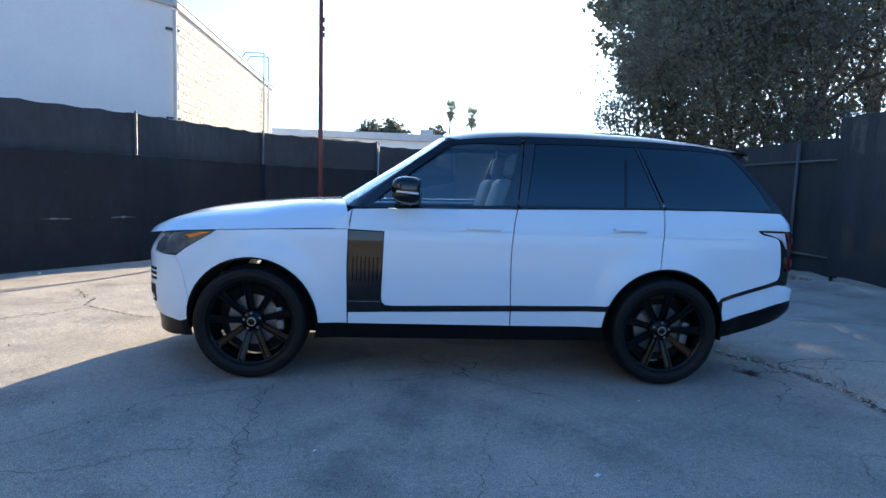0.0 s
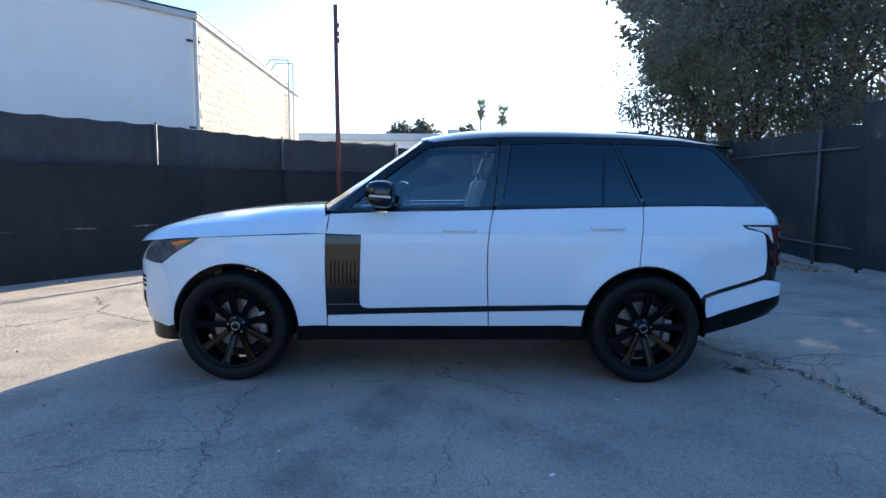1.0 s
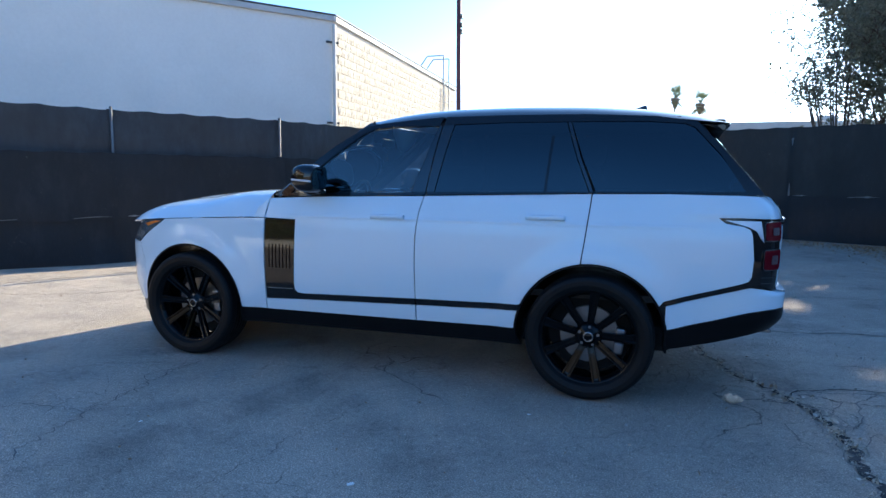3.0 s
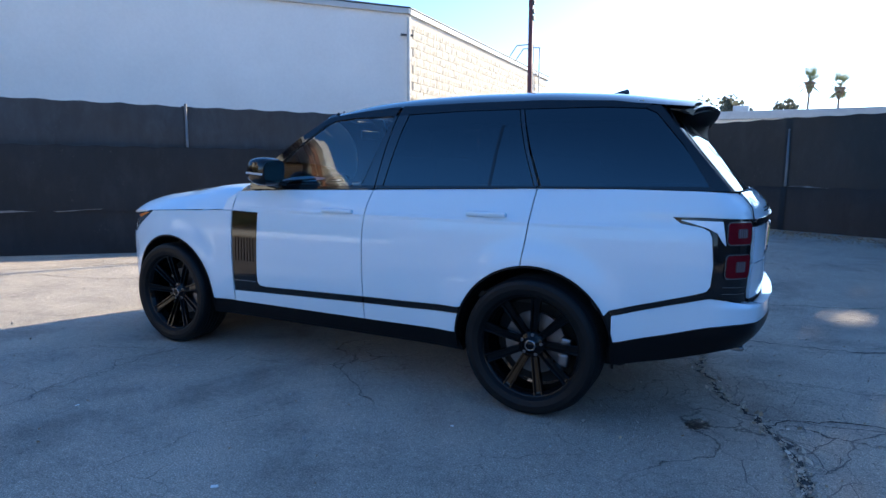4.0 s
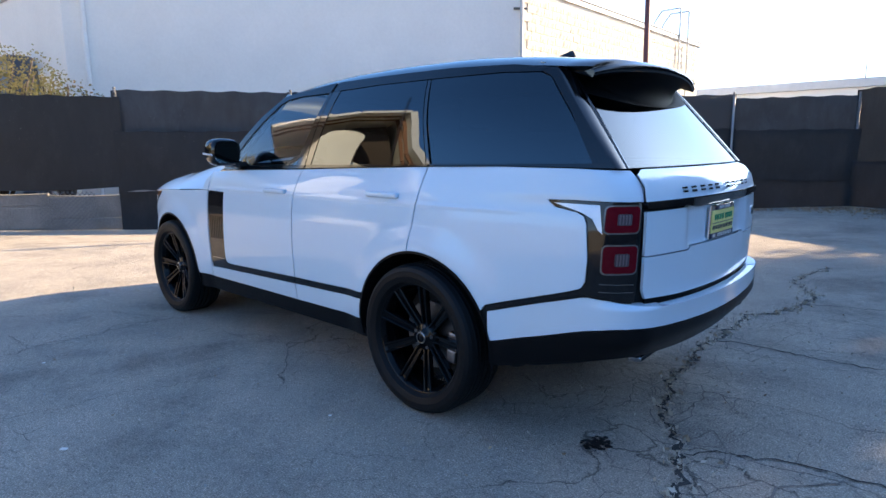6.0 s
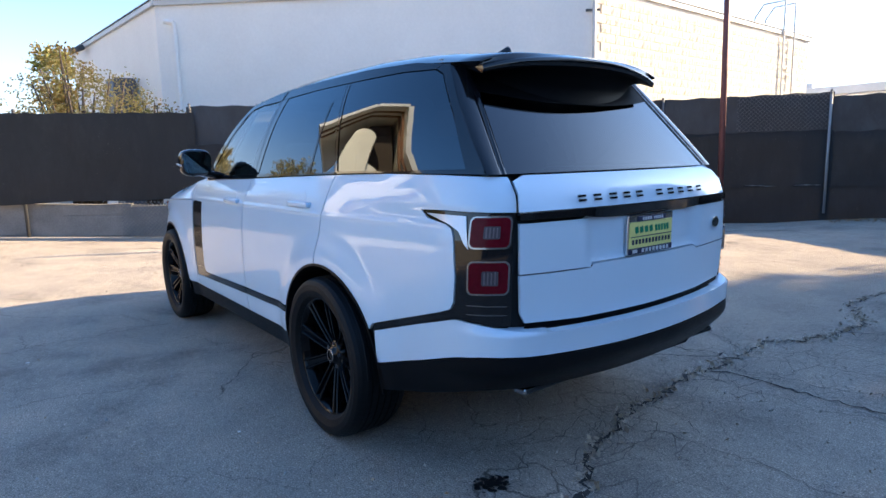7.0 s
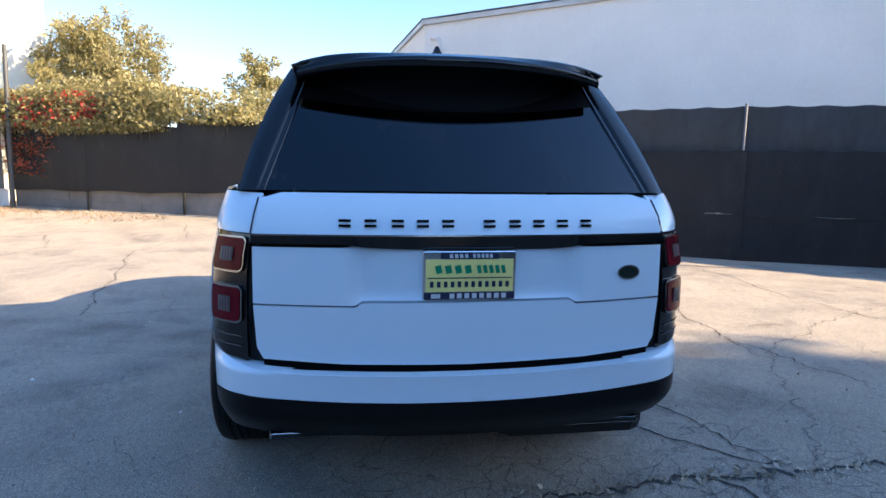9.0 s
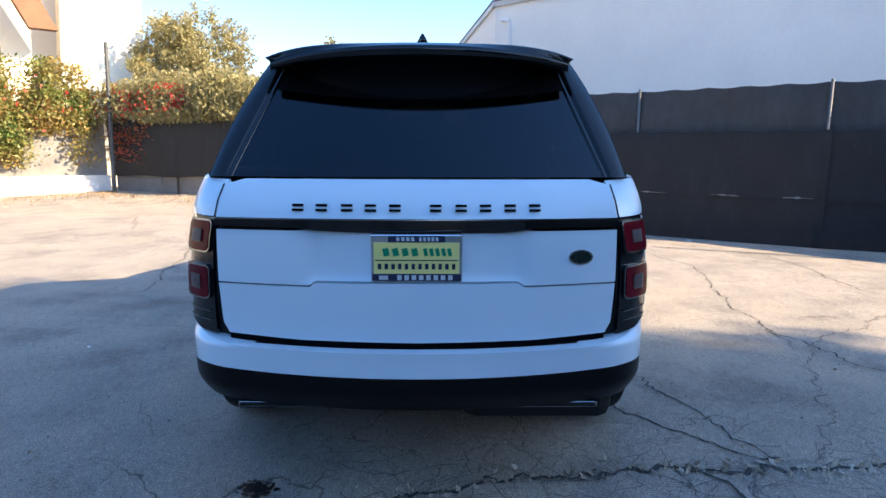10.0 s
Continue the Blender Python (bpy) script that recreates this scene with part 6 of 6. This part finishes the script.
# ---- car: mirrors, fin, cabin ----
for s in (-1, 1):
    bm = bmesh.new()
    bmesh.ops.create_uvsphere(bm, u_segments=28, v_segments=16, radius=1.0)
    for v in bm.verts:
        c = v.co
        sx = 0.135 if c.x < 0 else 0.075
        c.x, c.y, c.z = (abs(c.x) ** 0.8) * math.copysign(sx, c.x), math.copysign(abs(c.y) ** 0.62, c.y) * 0.107, math.copysign(abs(c.z) ** 0.66, c.z) * 0.094
        c.x = min(c.x, 0.055)
    bmesh.ops.transform(bm, matrix=pose(-0.385, s * 1.005, 1.335, 0, 4, 0), verts=bm.verts)
    mr = part("door_mirror", bm, M_GLOSS, car, "gloss black door mirror", smooth=True)
    bm = bmesh.new()
    pts = [(sy * (0.091 - 0.045) + 0.045 * math.cos(radians(a + k * 15)), sz * (0.074 - 0.045) + 0.045 * math.sin(radians(a + k * 15))) for sy, sz, a in ((1, 1, 0), (-1, 1, 90), (-1, -1, 180), (1, -1, 270)) for k in range(7)]
    f = bm.faces.new([bm.verts.new((0, y, z)) for y, z in pts])
    bmesh.ops.solidify(bm, geom=[f], thickness=0.004)
    bmesh.ops.transform(bm, matrix=pose(-0.3265, s * 1.005, 1.337, 0, 4, s * 2), verts=bm.verts)
    part("mirror_glass", bm, M_MIRROR, mr, "mirror glass")
    part("mirror_arm", add_box(bmesh.new(), (0.11, 0.16, 0.05), pose(-0.43, s * 0.895, 1.250, s * 12, 0, 0), 0.016), M_GLOSS, mr)
    part("mirror_lamp", add_box(bmesh.new(), (0.15, 0.012, 0.014), pose(-0.41, s * 1.108, 1.322, 0, 4, s * 4), 0.004), M_LENS, mr, "pale side repeater lamp")
bm = bmesh.new()
rows = []
for x, z, w in ((1.575, 1.835, 0.002), (1.62, 1.855, 0.016), (1.68, 1.882, 0.018), (1.735, 1.900, 0.010), (1.742, 1.835, 0.022)):
    rows.append((x, z, w))
prof = [(1.58, 1.826), (1.735, 1.876), (1.750, 1.874), (1.76, 1.826)]
lo = [bm.verts.new((x, -0.028 if z < 1.85 else -0.004, z)) for x, z in prof]
hi = [bm.verts.new((x, 0.028 if z < 1.85 else 0.004, z)) for x, z in prof]
bm.faces.new(lo)
bm.faces.new(hi[::-1])
for i in range(4):
    j = (i + 1) % 4
    bm.faces.new((lo[i], hi[i], hi[j], lo[j]))
bmesh.ops.bevel(bm, geom=bm.edges[:], offset=0.004, segments=2, affect="EDGES")
part("roof_aerial", bm, M_GLOSS, car, "black shark-fin aerial", smooth=True)


def build_seat(x, y, wide, headrests):
    s = part("seat", add_box(bmesh.new(), (0.52, wide, 0.18), pose(x, y, 0.80, 0, -6, 0), 0.06, 4), M_SEAT, car, "ivory leather seat", smooth=True)
    part("backrest", add_box(bmesh.new(), (0.16, wide, 0.66), pose(x + 0.30, y, 1.12, 0, 16, 0), 0.06, 4), M_SEAT, s, smooth=True)
    for hy in headrests:
        part("headrest", add_box(bmesh.new(), (0.11, 0.26, 0.18), pose(x + 0.43, hy, 1.55, 0, 10, 0), 0.045, 4), M_SEAT, s, smooth=True)


build_seat(-0.02, -0.38, 0.52, (-0.38,))
build_seat(-0.02, 0.38, 0.52, (0.38,))
build_seat(0.98, 0.0, 1.32, (-0.38, 0.38))
part("dashboard", add_box(bmesh.new(), (0.42, 1.30, 0.24), pose(-0.68, 0, 1.06, 0, 8, 0), 0.07, 4), M_DASH, car, smooth=True)
bm = bmesh.new()
for i in range(28):
    a, b = 2 * math.pi * i / 28, 2 * math.pi * (i + 1) / 28
    add_rod(bm, (0, 0.185 * math.cos(a), 0.185 * math.sin(a)), (0, 0.185 * math.cos(b), 0.185 * math.sin(b)), 0.015, sides=8, caps=False)
for a in (0, 3.1416, 4.712):
    add_rod(bm, (0.02, 0, 0), (0, 0.18 * math.cos(a), 0.18 * math.sin(a)), 0.016, sides=8)
bmesh.ops.transform(bm, matrix=pose(-0.36, -0.38, 1.14, 0, 22, 0), verts=bm.verts)
part("steering_wheel", bm, M_DASH, car, smooth=True)
part("headlining", box((2.0, 1.15, 0.02), (0.95, 0, 1.735), bevel=0.008), M_SEAT, car)
part("cabin_floor", box((3.2, 1.6, 0.04), (0.7, 0, 0.62)), M_DASH, car)
part("load_cover", box((0.9, 1.3, 0.03), (1.85, 0, 1.12)), M_DASH, car)
part("inner_mirror", add_box(bmesh.new(), (0.03, 0.24, 0.07), pose(-0.25, 0, 1.62), 0.014), M_DASH, car)


# ---- the cracked ground: open joints with litter, stains and small debris ----
def jagged(points, seed, amp=0.05, step=0.035):
    rng = random.Random(seed)
    out = []
    for a, b in zip(points, points[1:]):
        a, b = Vector(a), Vector(b)
        n = max(2, int((b - a).length / step))
        side = Vector((b.y - a.y, a.x - b.x)).normalized()
        ph, fr = rng.uniform(0, 6.283), rng.uniform(0.8, 1.6)
        for i in range(n):
            u = i / n
            bow = math.sin(math.pi * u) * (0.9 * math.sin(fr * 6.283 * u + ph) + 0.5 * math.sin(2.7 * fr * 6.283 * u + 2 * ph)) * min(0.045, 0.045 * (b - a).length)
            out.append(a + (b - a) * u + side * (bow + rng.gauss(0, amp * 0.3)))
    out.append(Vector(points[-1]))
    return out


def crack(points, width, seed, amp=0.04, lift=0.005):
    """An uneven strip of broken dark filler along a joint."""
    rng = random.Random(seed)
    line = jagged(points, seed, amp)
    bm = bmesh.new()
    rows = []
    for i, p in enumerate(line):
        q, r = line[max(0, i - 1)], line[min(len(line) - 1, i + 1)]
        side = Vector((r.y - q.y, q.x - r.x)).normalized()
        w = (width(p) if callable(width) else width) * rng.uniform(0.35, 1.25) * (0.25 if i in (0, len(line) - 1) else 1)
        z = ground_z(p.x, p.y) + lift
        rows.append((bm.verts.new((*(p - side * w), z)), bm.verts.new((*p, z + 0.001)), bm.verts.new((*(p + side * w), z))))
    for a, b in zip(rows, rows[1:]):
        for j in range(2):
            bm.faces.new((a[j], b[j], b[j + 1], a[j + 1]))
    part("ground_crack", bm, M_CRACK if callable(width) or width > 0.0055 else M_HAIRLINE, ground)
    return line


MAIN = crack([(2.86, -1.9), (2.77, -1.5), (2.80, -1.05), (2.76, -0.82), (2.67, -0.55), (2.57, -0.36), (2.45, -0.20), (2.34, 0.10), (2.26, 0.40), (2.24, 0.66), (2.17, 1.0), (2.20, 1.35), (2.17, 1.75), (2.14, 2.05), (2.31, 2.26), (2.40, 2.65), (2.40, 3.1), (2.10, 3.65), (2.2, 4.6)], lambda p: 0.030 - 0.017 * ease(-0.9, -0.3, p.y), 1, 0.06)
crack([(2.15, 1.10), (2.28, 1.27), (2.44, 1.29), (2.65, 1.27), (2.88, 1.27), (3.15, 1.30), (3.6, 1.42), (4.6, 1.3), (5.8, 1.0)], 0.0085, 2, 0.03)
crack([(2.66, -0.50), (2.76, -0.36), (2.94, -0.30), (3.10, -0.24), (3.30, -0.22), (3.9, -0.30)], 0.006, 3)
crack([(2.77, -1.05), (2.94, -0.90), (3.0, -0.69), (3.07, -0.48), (3.22, -0.27)], 0.005, 4)
crack([(1.10, 1.28), (1.34, 1.33), (1.53, 1.42), (1.70, 1.46), (1.97, 1.52), (2.12, 1.63)], 0.006, 5)
crack([(1.40, 0.92), (1.59, 1.04), (1.78, 1.20), (1.90, 1.31), (2.06, 1.45), (2.12, 1.60)], 0.006, 6)
crack([(2.24, 0.60), (2.0, 0.45), (1.75, 0.48), (1.5, 0.38), (1.25, 0.45)], 0.004, 7)
crack([(-0.95, -3.3), (-1.02, -3.0), (-1.10, -2.70), (-1.20, -2.32), (-1.25, -1.90), (-1.26, -1.65), (-1.32, -1.35), (-1.20, -1.0)], 0.0038, 8, 0.05)
crack([(-1.22, -2.2), (-1.30, -2.0), (-1.22, -1.75), (-1.40, -1.45), (-1.25, -1.15)], 0.0028, 9, 0.05)
crack([(-0.06, -2.60), (0.0, -2.33), (0.06, -2.19), (0.03, -1.96), (0.16, -1.73), (0.20, -1.43)], 0.0022, 10, 0.05)
crack([(-2.75, -2.3), (-2.33, -2.02), (-2.24, -1.88), (-2.03, -1.60), (-1.88, -1.36), (-1.45, -1.2)], 0.0035, 11, 0.05)
crack([(-2.5, -2.42), (-2.11, -2.35), (-1.89, -2.29), (-1.71, -2.11), (-1.24, -2.1)], 0.0035, 12, 0.05)
crack([(-7.3, -0.9), (-5.95, 1.2), (-5.55, 2.2), (-4.85, 3.55), (-4.35, 4.8), (-3.6, 6.6), (-2.2, 8.0), (-0.6, 8.7)], 0.013, 13, 0.012)
crack([(-4.5, 2.6), (-4.1, 2.05), (-3.66, 1.29), (-3.33, 1.04), (-2.95, 0.82), (-2.4, 0.7)], 0.010, 14, 0.07)
crack([(-5.6, 0.3), (-4.6, 0.4), (-3.9, 0.9), (-3.66, 1.29)], 0.007, 15, 0.06)
crack([(1.2, 2.9), (0.2, 2.6), (-1.2, 2.8), (-2.6, 3.2), (-4.5, 3.0)], 0.006, 16)
crack([(3.4, -1.3), (4.2, -1.5), (5.4, -1.2)], 0.006, 17)
crack([(2.4, 2.7), (2.9, 2.9), (3.9, 3.2), (5.2, 3.3), (6.6, 3.9)], 0.007, 18)
crack([(-9.3, -4.0), (-7.0, -3.4), (-5.2, -3.7), (-3.5, -3.3), (-1.1, -2.75)], 0.007, 19)
crack([(-7.5, -6.0), (-5.8, -5.2), (-3.8, -5.6)], 0.008, 20)
crack([(2.3, 0.2), (2.9, 0.35), (3.5, 0.3), (4.3, 0.55)], 0.0035, 21, 0.05)
crack([(2.15, 1.7), (1.7, 2.1), (1.2, 2.3), (0.5, 2.7), (-0.3, 3.9), (-1.0, 5.4)], 0.005, 22, 0.05)
crack([(0.3, 4.6), (-1.3, 4.3), (-2.9, 4.7), (-4.2, 4.9)], 0.006, 23, 0.04)


def crazing(name, line, reach, cell, seed, width=0.0022):
    """A broken net of hairline cracks over the ground beside a joint, thinning out away from it."""
    rng = random.Random(seed)
    pts = np.array([(p.x, p.y) for p in line])
    lo, hi = pts.min(0) - reach, pts.max(0) + reach
    nodes, near = {}, {}
    for i in range(int((hi[0] - lo[0]) / cell)):
        for j in range(int((hi[1] - lo[1]) / cell)):
            x = lo[0] + (i + 0.5 * (j % 2) + rng.uniform(-0.5, 0.5)) * cell
            y = lo[1] + (j + rng.uniform(-0.5, 0.5)) * cell
            nodes[i, j] = Vector((x, y))
            near[i, j] = float(np.hypot(pts[:, 0] - x, pts[:, 1] - y).min())
    verts, faces = [], []
    for (i, j), p in nodes.items():
        for di, dj in ((1, 0), (0, 1), (1 if j % 2 else -1, 1)):
            if (i + di, j + dj) not in nodes or rng.random() < 0.42:
                continue
            far = near[i, j] / reach
            if far > 1 or rng.random() < far * 1.05:
                continue
            q = nodes[i + di, j + dj]
            side = Vector((q.y - p.y, p.x - q.x)).normalized()
            w = width * rng.uniform(0.5, 1.6) * (1.15 - 0.7 * far)
            start = len(verts)
            for k in range(5):
                c = p.lerp(q, k / 4) + side * (rng.gauss(0, 0.05) * cell if 0 < k < 4 else 0)
                h = w * rng.uniform(0.6, 1.3)
                z = ground_z(c.x, c.y) + 0.004
                verts += [(c.x - side.x * h, c.y - side.y * h, z), (c.x + side.x * h, c.y + side.y * h, z)]
            faces += [(start + 2 * k, start + 2 * k + 1, start + 2 * k + 3, start + 2 * k + 2) for k in range(4)]
    mesh = bpy.data.meshes.new(name)
    mesh.from_pydata(verts, [], faces)
    mesh.materials.append(M_HAIRLINE)
    ob = new(name, mesh)
    ob.parent = ground
    tagged(ob, "net of hairline cracks in the asphalt", kind="stuff")


crazing("ground_crazing", [p for p in MAIN if -1.0 < p.y < 2.6], 0.75, 0.135, 71, 0.0019)
crazing("ground_crazing", jagged([(-1.02, -3.0), (-1.25, -1.9), (-1.3, -1.3)], 5), 0.55, 0.22, 72, 0.0010)
crazing("ground_crazing", jagged([(2.28, 1.27), (3.15, 1.30), (3.6, 1.42)], 6), 0.35, 0.12, 73, 0.0018)
# fine crazing round the main joint
rng = random.Random(77)
for k in range(18):
    p = rng.choice(MAIN[20:170])
    a = rng.uniform(0, 6.283)
    q = p + Vector((math.cos(a), math.sin(a))) * rng.uniform(0.25, 0.7)
    r = q + Vector((math.cos(a + 0.6), math.sin(a + 0.6))) * rng.uniform(0.1, 0.4)
    crack([p, q, r], 0.0024, 200 + k, 0.03)

# dry litter lying in and beside the joints and along the fences
nrng = np.random.default_rng(9)
pts = []
for p in MAIN:
    k = int(nrng.choice([3, 8, 22]) * (1 - 0.45 * ease(-0.9, -0.3, p.y)))
    wide = 0.034 - 0.014 * ease(-0.9, -0.3, p.y)
    pts.append(np.stack([p.x + nrng.normal(0, wide, k), p.y + nrng.normal(0, wide, k), np.full(k, 0.005) + nrng.uniform(0, 0.004, k)], 1))
leaves("leaf_litter", np.concatenate(pts), 0.0115, M_LITTER, None, "dry brown leaf litter in the open pavement joint", 3, "stuff")["category"] = "litter"
pts = []
for (p, q), width, dens in (((NORTH[1], NORTH[0]), 0.5, 120), ((NORTH[0], EAST[3]), 0.7, 260), ((GATES[0], GATES[2]), 0.5, 300), ((WEST[4], WEST[2]), 0.7, 150), ((IVY[0], IVY[1]), 0.8, 260)):
    a, b = Vector(p), Vector(q)
    d = (b - a).normalized()
    n = Vector((d.y, -d.x))
    n = n if (Vector((0, 0)) - a).dot(n) > 0 else -n
    k = int((b - a).length * dens)
    s, w = nrng.uniform(0, (b - a).length, k), 0.3 + np.abs(nrng.normal(0, width, k))
    xy = np.stack([a.x + d.x * s + n.x * w, a.y + d.y * s + n.y * w], 1)
    pts.append(np.concatenate([xy, np.array([[ground_z(x, y) + 0.01] for x, y in xy])], 1))
leaves("leaf_litter", np.concatenate(pts), 0.026, M_DRYLEAF, None, "dry brown leaves blown along the foot of the fences", 4, "stuff")["category"] = "litter"

big = np.array([[p.x, p.y, 0.012] for p in MAIN[25:150]])
big = np.concatenate([big, big[::2]])
big += np.concatenate([nrng.normal(0, 0.05, (len(big), 2)), np.zeros((len(big), 1))], 1)
leaves("leaf_litter", big, 0.019, M_LITTER, None, "larger curled dry leaves caught in the joint", 8, "stuff")["category"] = "litter"
# dry scraps scattered over the ground behind the car
n_scrap = 700
xy = np.stack([2.9 + nrng.normal(0, 1.0, n_scrap), 0.6 + nrng.normal(0, 1.9, n_scrap)], 1)
leaves("leaf_litter", np.concatenate([xy, np.full((n_scrap, 1), 0.006)], 1), 0.0085, M_LITTER, None, "scattered dry leaf scraps on the asphalt", 6, "stuff")["category"] = "litter"
n_scrap = 420
xy = np.stack([nrng.uniform(-6, 6, n_scrap), nrng.uniform(-4.5, 9, n_scrap)], 1)
leaves("leaf_litter", np.concatenate([xy, np.array([[ground_z(x, y) + 0.006] for x, y in xy])], 1), 0.010, M_DRYLEAF, None, "sparse dry leaves blown over the yard", 7, "stuff")["category"] = "litter"

# oil stain behind the rear wheel, as a ragged flat patch of drops
bm = bmesh.new()
for k in range(150):
    r = abs(rng.gauss(0, 0.05))
    a = rng.uniform(0, 6.283)
    c = Vector((2.33 + r * math.cos(a), -0.65 + 1.3 * r * math.sin(a), 0.0035 + 0.00002 * k))
    s = rng.uniform(0.003, 0.014) * (1.0 if r < 0.07 else 0.4)
    bm.faces.new([bm.verts.new(c + Vector((s * rng.uniform(0.6, 1.2) * math.cos(t), s * rng.uniform(0.6, 1.2) * math.sin(t), 0))) for t in (6.283 * i / 9 for i in range(9))])
stain = part("oil_stain", bm, M_OIL, None, "small dark oil stain on the asphalt")
tagged(stain, category="stain", kind="stuff")

# pebbles and scraps
bm = bmesh.new()
for k in range(420):
    x, y = rng.uniform(-5.5, 5.5), rng.uniform(-4.6, 6.5)
    s = rng.uniform(0.003, 0.011) * (1.6 if k % 23 == 0 else 1)
    m = pose(x, y, ground_z(x, y) + s * 0.35, rng.uniform(0, 360), rng.uniform(0, 360), 0) @ Matrix.Diagonal((s, s * rng.uniform(0.6, 1), s * 0.6, 1))
    bmesh.ops.create_icosphere(bm, subdivisions=1, radius=1.0, matrix=m)
grit = part("pebbles", bm, surface("pale_grit", (0.36, 0.34, 0.31), 0.9, var=0.3), None, "loose pebbles and grit on the asphalt")
tagged(grit, category="gravel", kind="stuff")
for k, (x, y, s) in enumerate([(1.17, -1.31, 0.010), (0.55, -2.35, 0.016), (-0.85, -2.1, 0.010), (-6.1, 4.6, 0.04), (1.7, -2.6, 0.010)]):
    bm = box((s * 2, s * 1.2, s * 0.4), (0, 0, s * 0.2), (0, 0, 40 * k), 0.003)
    ob = part("paper_scrap", bm, M_STUCCO, None, "small white scrap lying on the asphalt")
    ob.matrix_world = pose(x, y, ground_z(x, y))
    tagged(ob, category="litter")


# ---- side wall of the warehouse: split-face blocks laid in courses ----
def block_wall():
    d = (EAST_END - CORNER).normalized()
    out = Vector((d.y, -d.x))
    turn = math.degrees(math.atan2(d.y, d.x))
    length = (EAST_END - CORNER).length - 0.1
    rng = random.Random(8)
    bw, bh = 0.405, 0.226
    meshes = []
    for k in range(5):
        bm = bmesh.new()
        nx, nz = 4, 2
        front = [[bm.verts.new(((i / nx - 0.5) * (bw - 0.012), -0.022 - (rng.uniform(0.0, 0.026) if 0 < i < nx and 0 < j < nz else rng.uniform(-0.006, 0.006)), (j / nz - 0.5) * (bh - 0.014))) for j in range(nz + 1)] for i in range(nx + 1)]
        for i in range(nx):
            for j in range(nz):
                bm.faces.new((front[i][j], front[i + 1][j], front[i + 1][j + 1], front[i][j + 1]))
        rim = [front[i][0] for i in range(nx + 1)] + [front[nx][j] for j in range(1, nz + 1)] + [front[i][nz] for i in range(nx - 1, -1, -1)] + [front[0][j] for j in range(nz - 1, 0, -1)]
        back = [bm.verts.new((v.co.x, 0.0, v.co.z)) for v in rim]
        for i in range(len(rim)):
            j = (i + 1) % len(rim)
            bm.faces.new((rim[j], rim[i], back[i], back[j]))
        mesh = bpy.data.meshes.new("block")
        bm.to_mesh(mesh)
        bm.free()
        mesh.materials.append(M_BLOCK)
        meshes.append(mesh)
    wall = warehouse_ob
    rest_v, rest_f = [], []
    made = 0
    for c in range(9, 23):
        for i in range(int(length / bw)):
            s = (i + 0.5 + 0.5 * (c % 2)) * bw + 0.06
            if s + bw / 2 > length:
                continue
            p = d * s + out * 0.012
            m = pose(p.x, p.y, (c + 0.5) * bh + 0.05, 0, 0, turn)
            mesh = meshes[(i * 3 + c * 7 + i * c) % 5]
            if s < 8.2 and made < 298:
                ob = new("block", mesh)
                ob.parent = wall
                ob.matrix_local = m
                made += 1
            else:
                n = len(rest_v)
                rest_v += [tuple(m @ v.co) for v in mesh.vertices]
                rest_f += [[n + k for k in f.vertices] for f in mesh.polygons]
    mesh = bpy.data.meshes.new("block_rest")
    mesh.from_pydata(rest_v, [], rest_f)
    mesh.materials.append(M_BLOCK)
    ob = new("block_rest", mesh)
    ob.parent = wall
    tagged(ob, kind="stuff")
    q = d * (length / 2 + 0.05) + out * 0.006
    back = box((length, 0.016, 5.3), bevel=0.0)
    ob = part("mortar_face", back, M_MORTAR, wall)
    ob.matrix_local = pose(q.x, q.y, 2.66, 0, 0, turn)


block_wall()
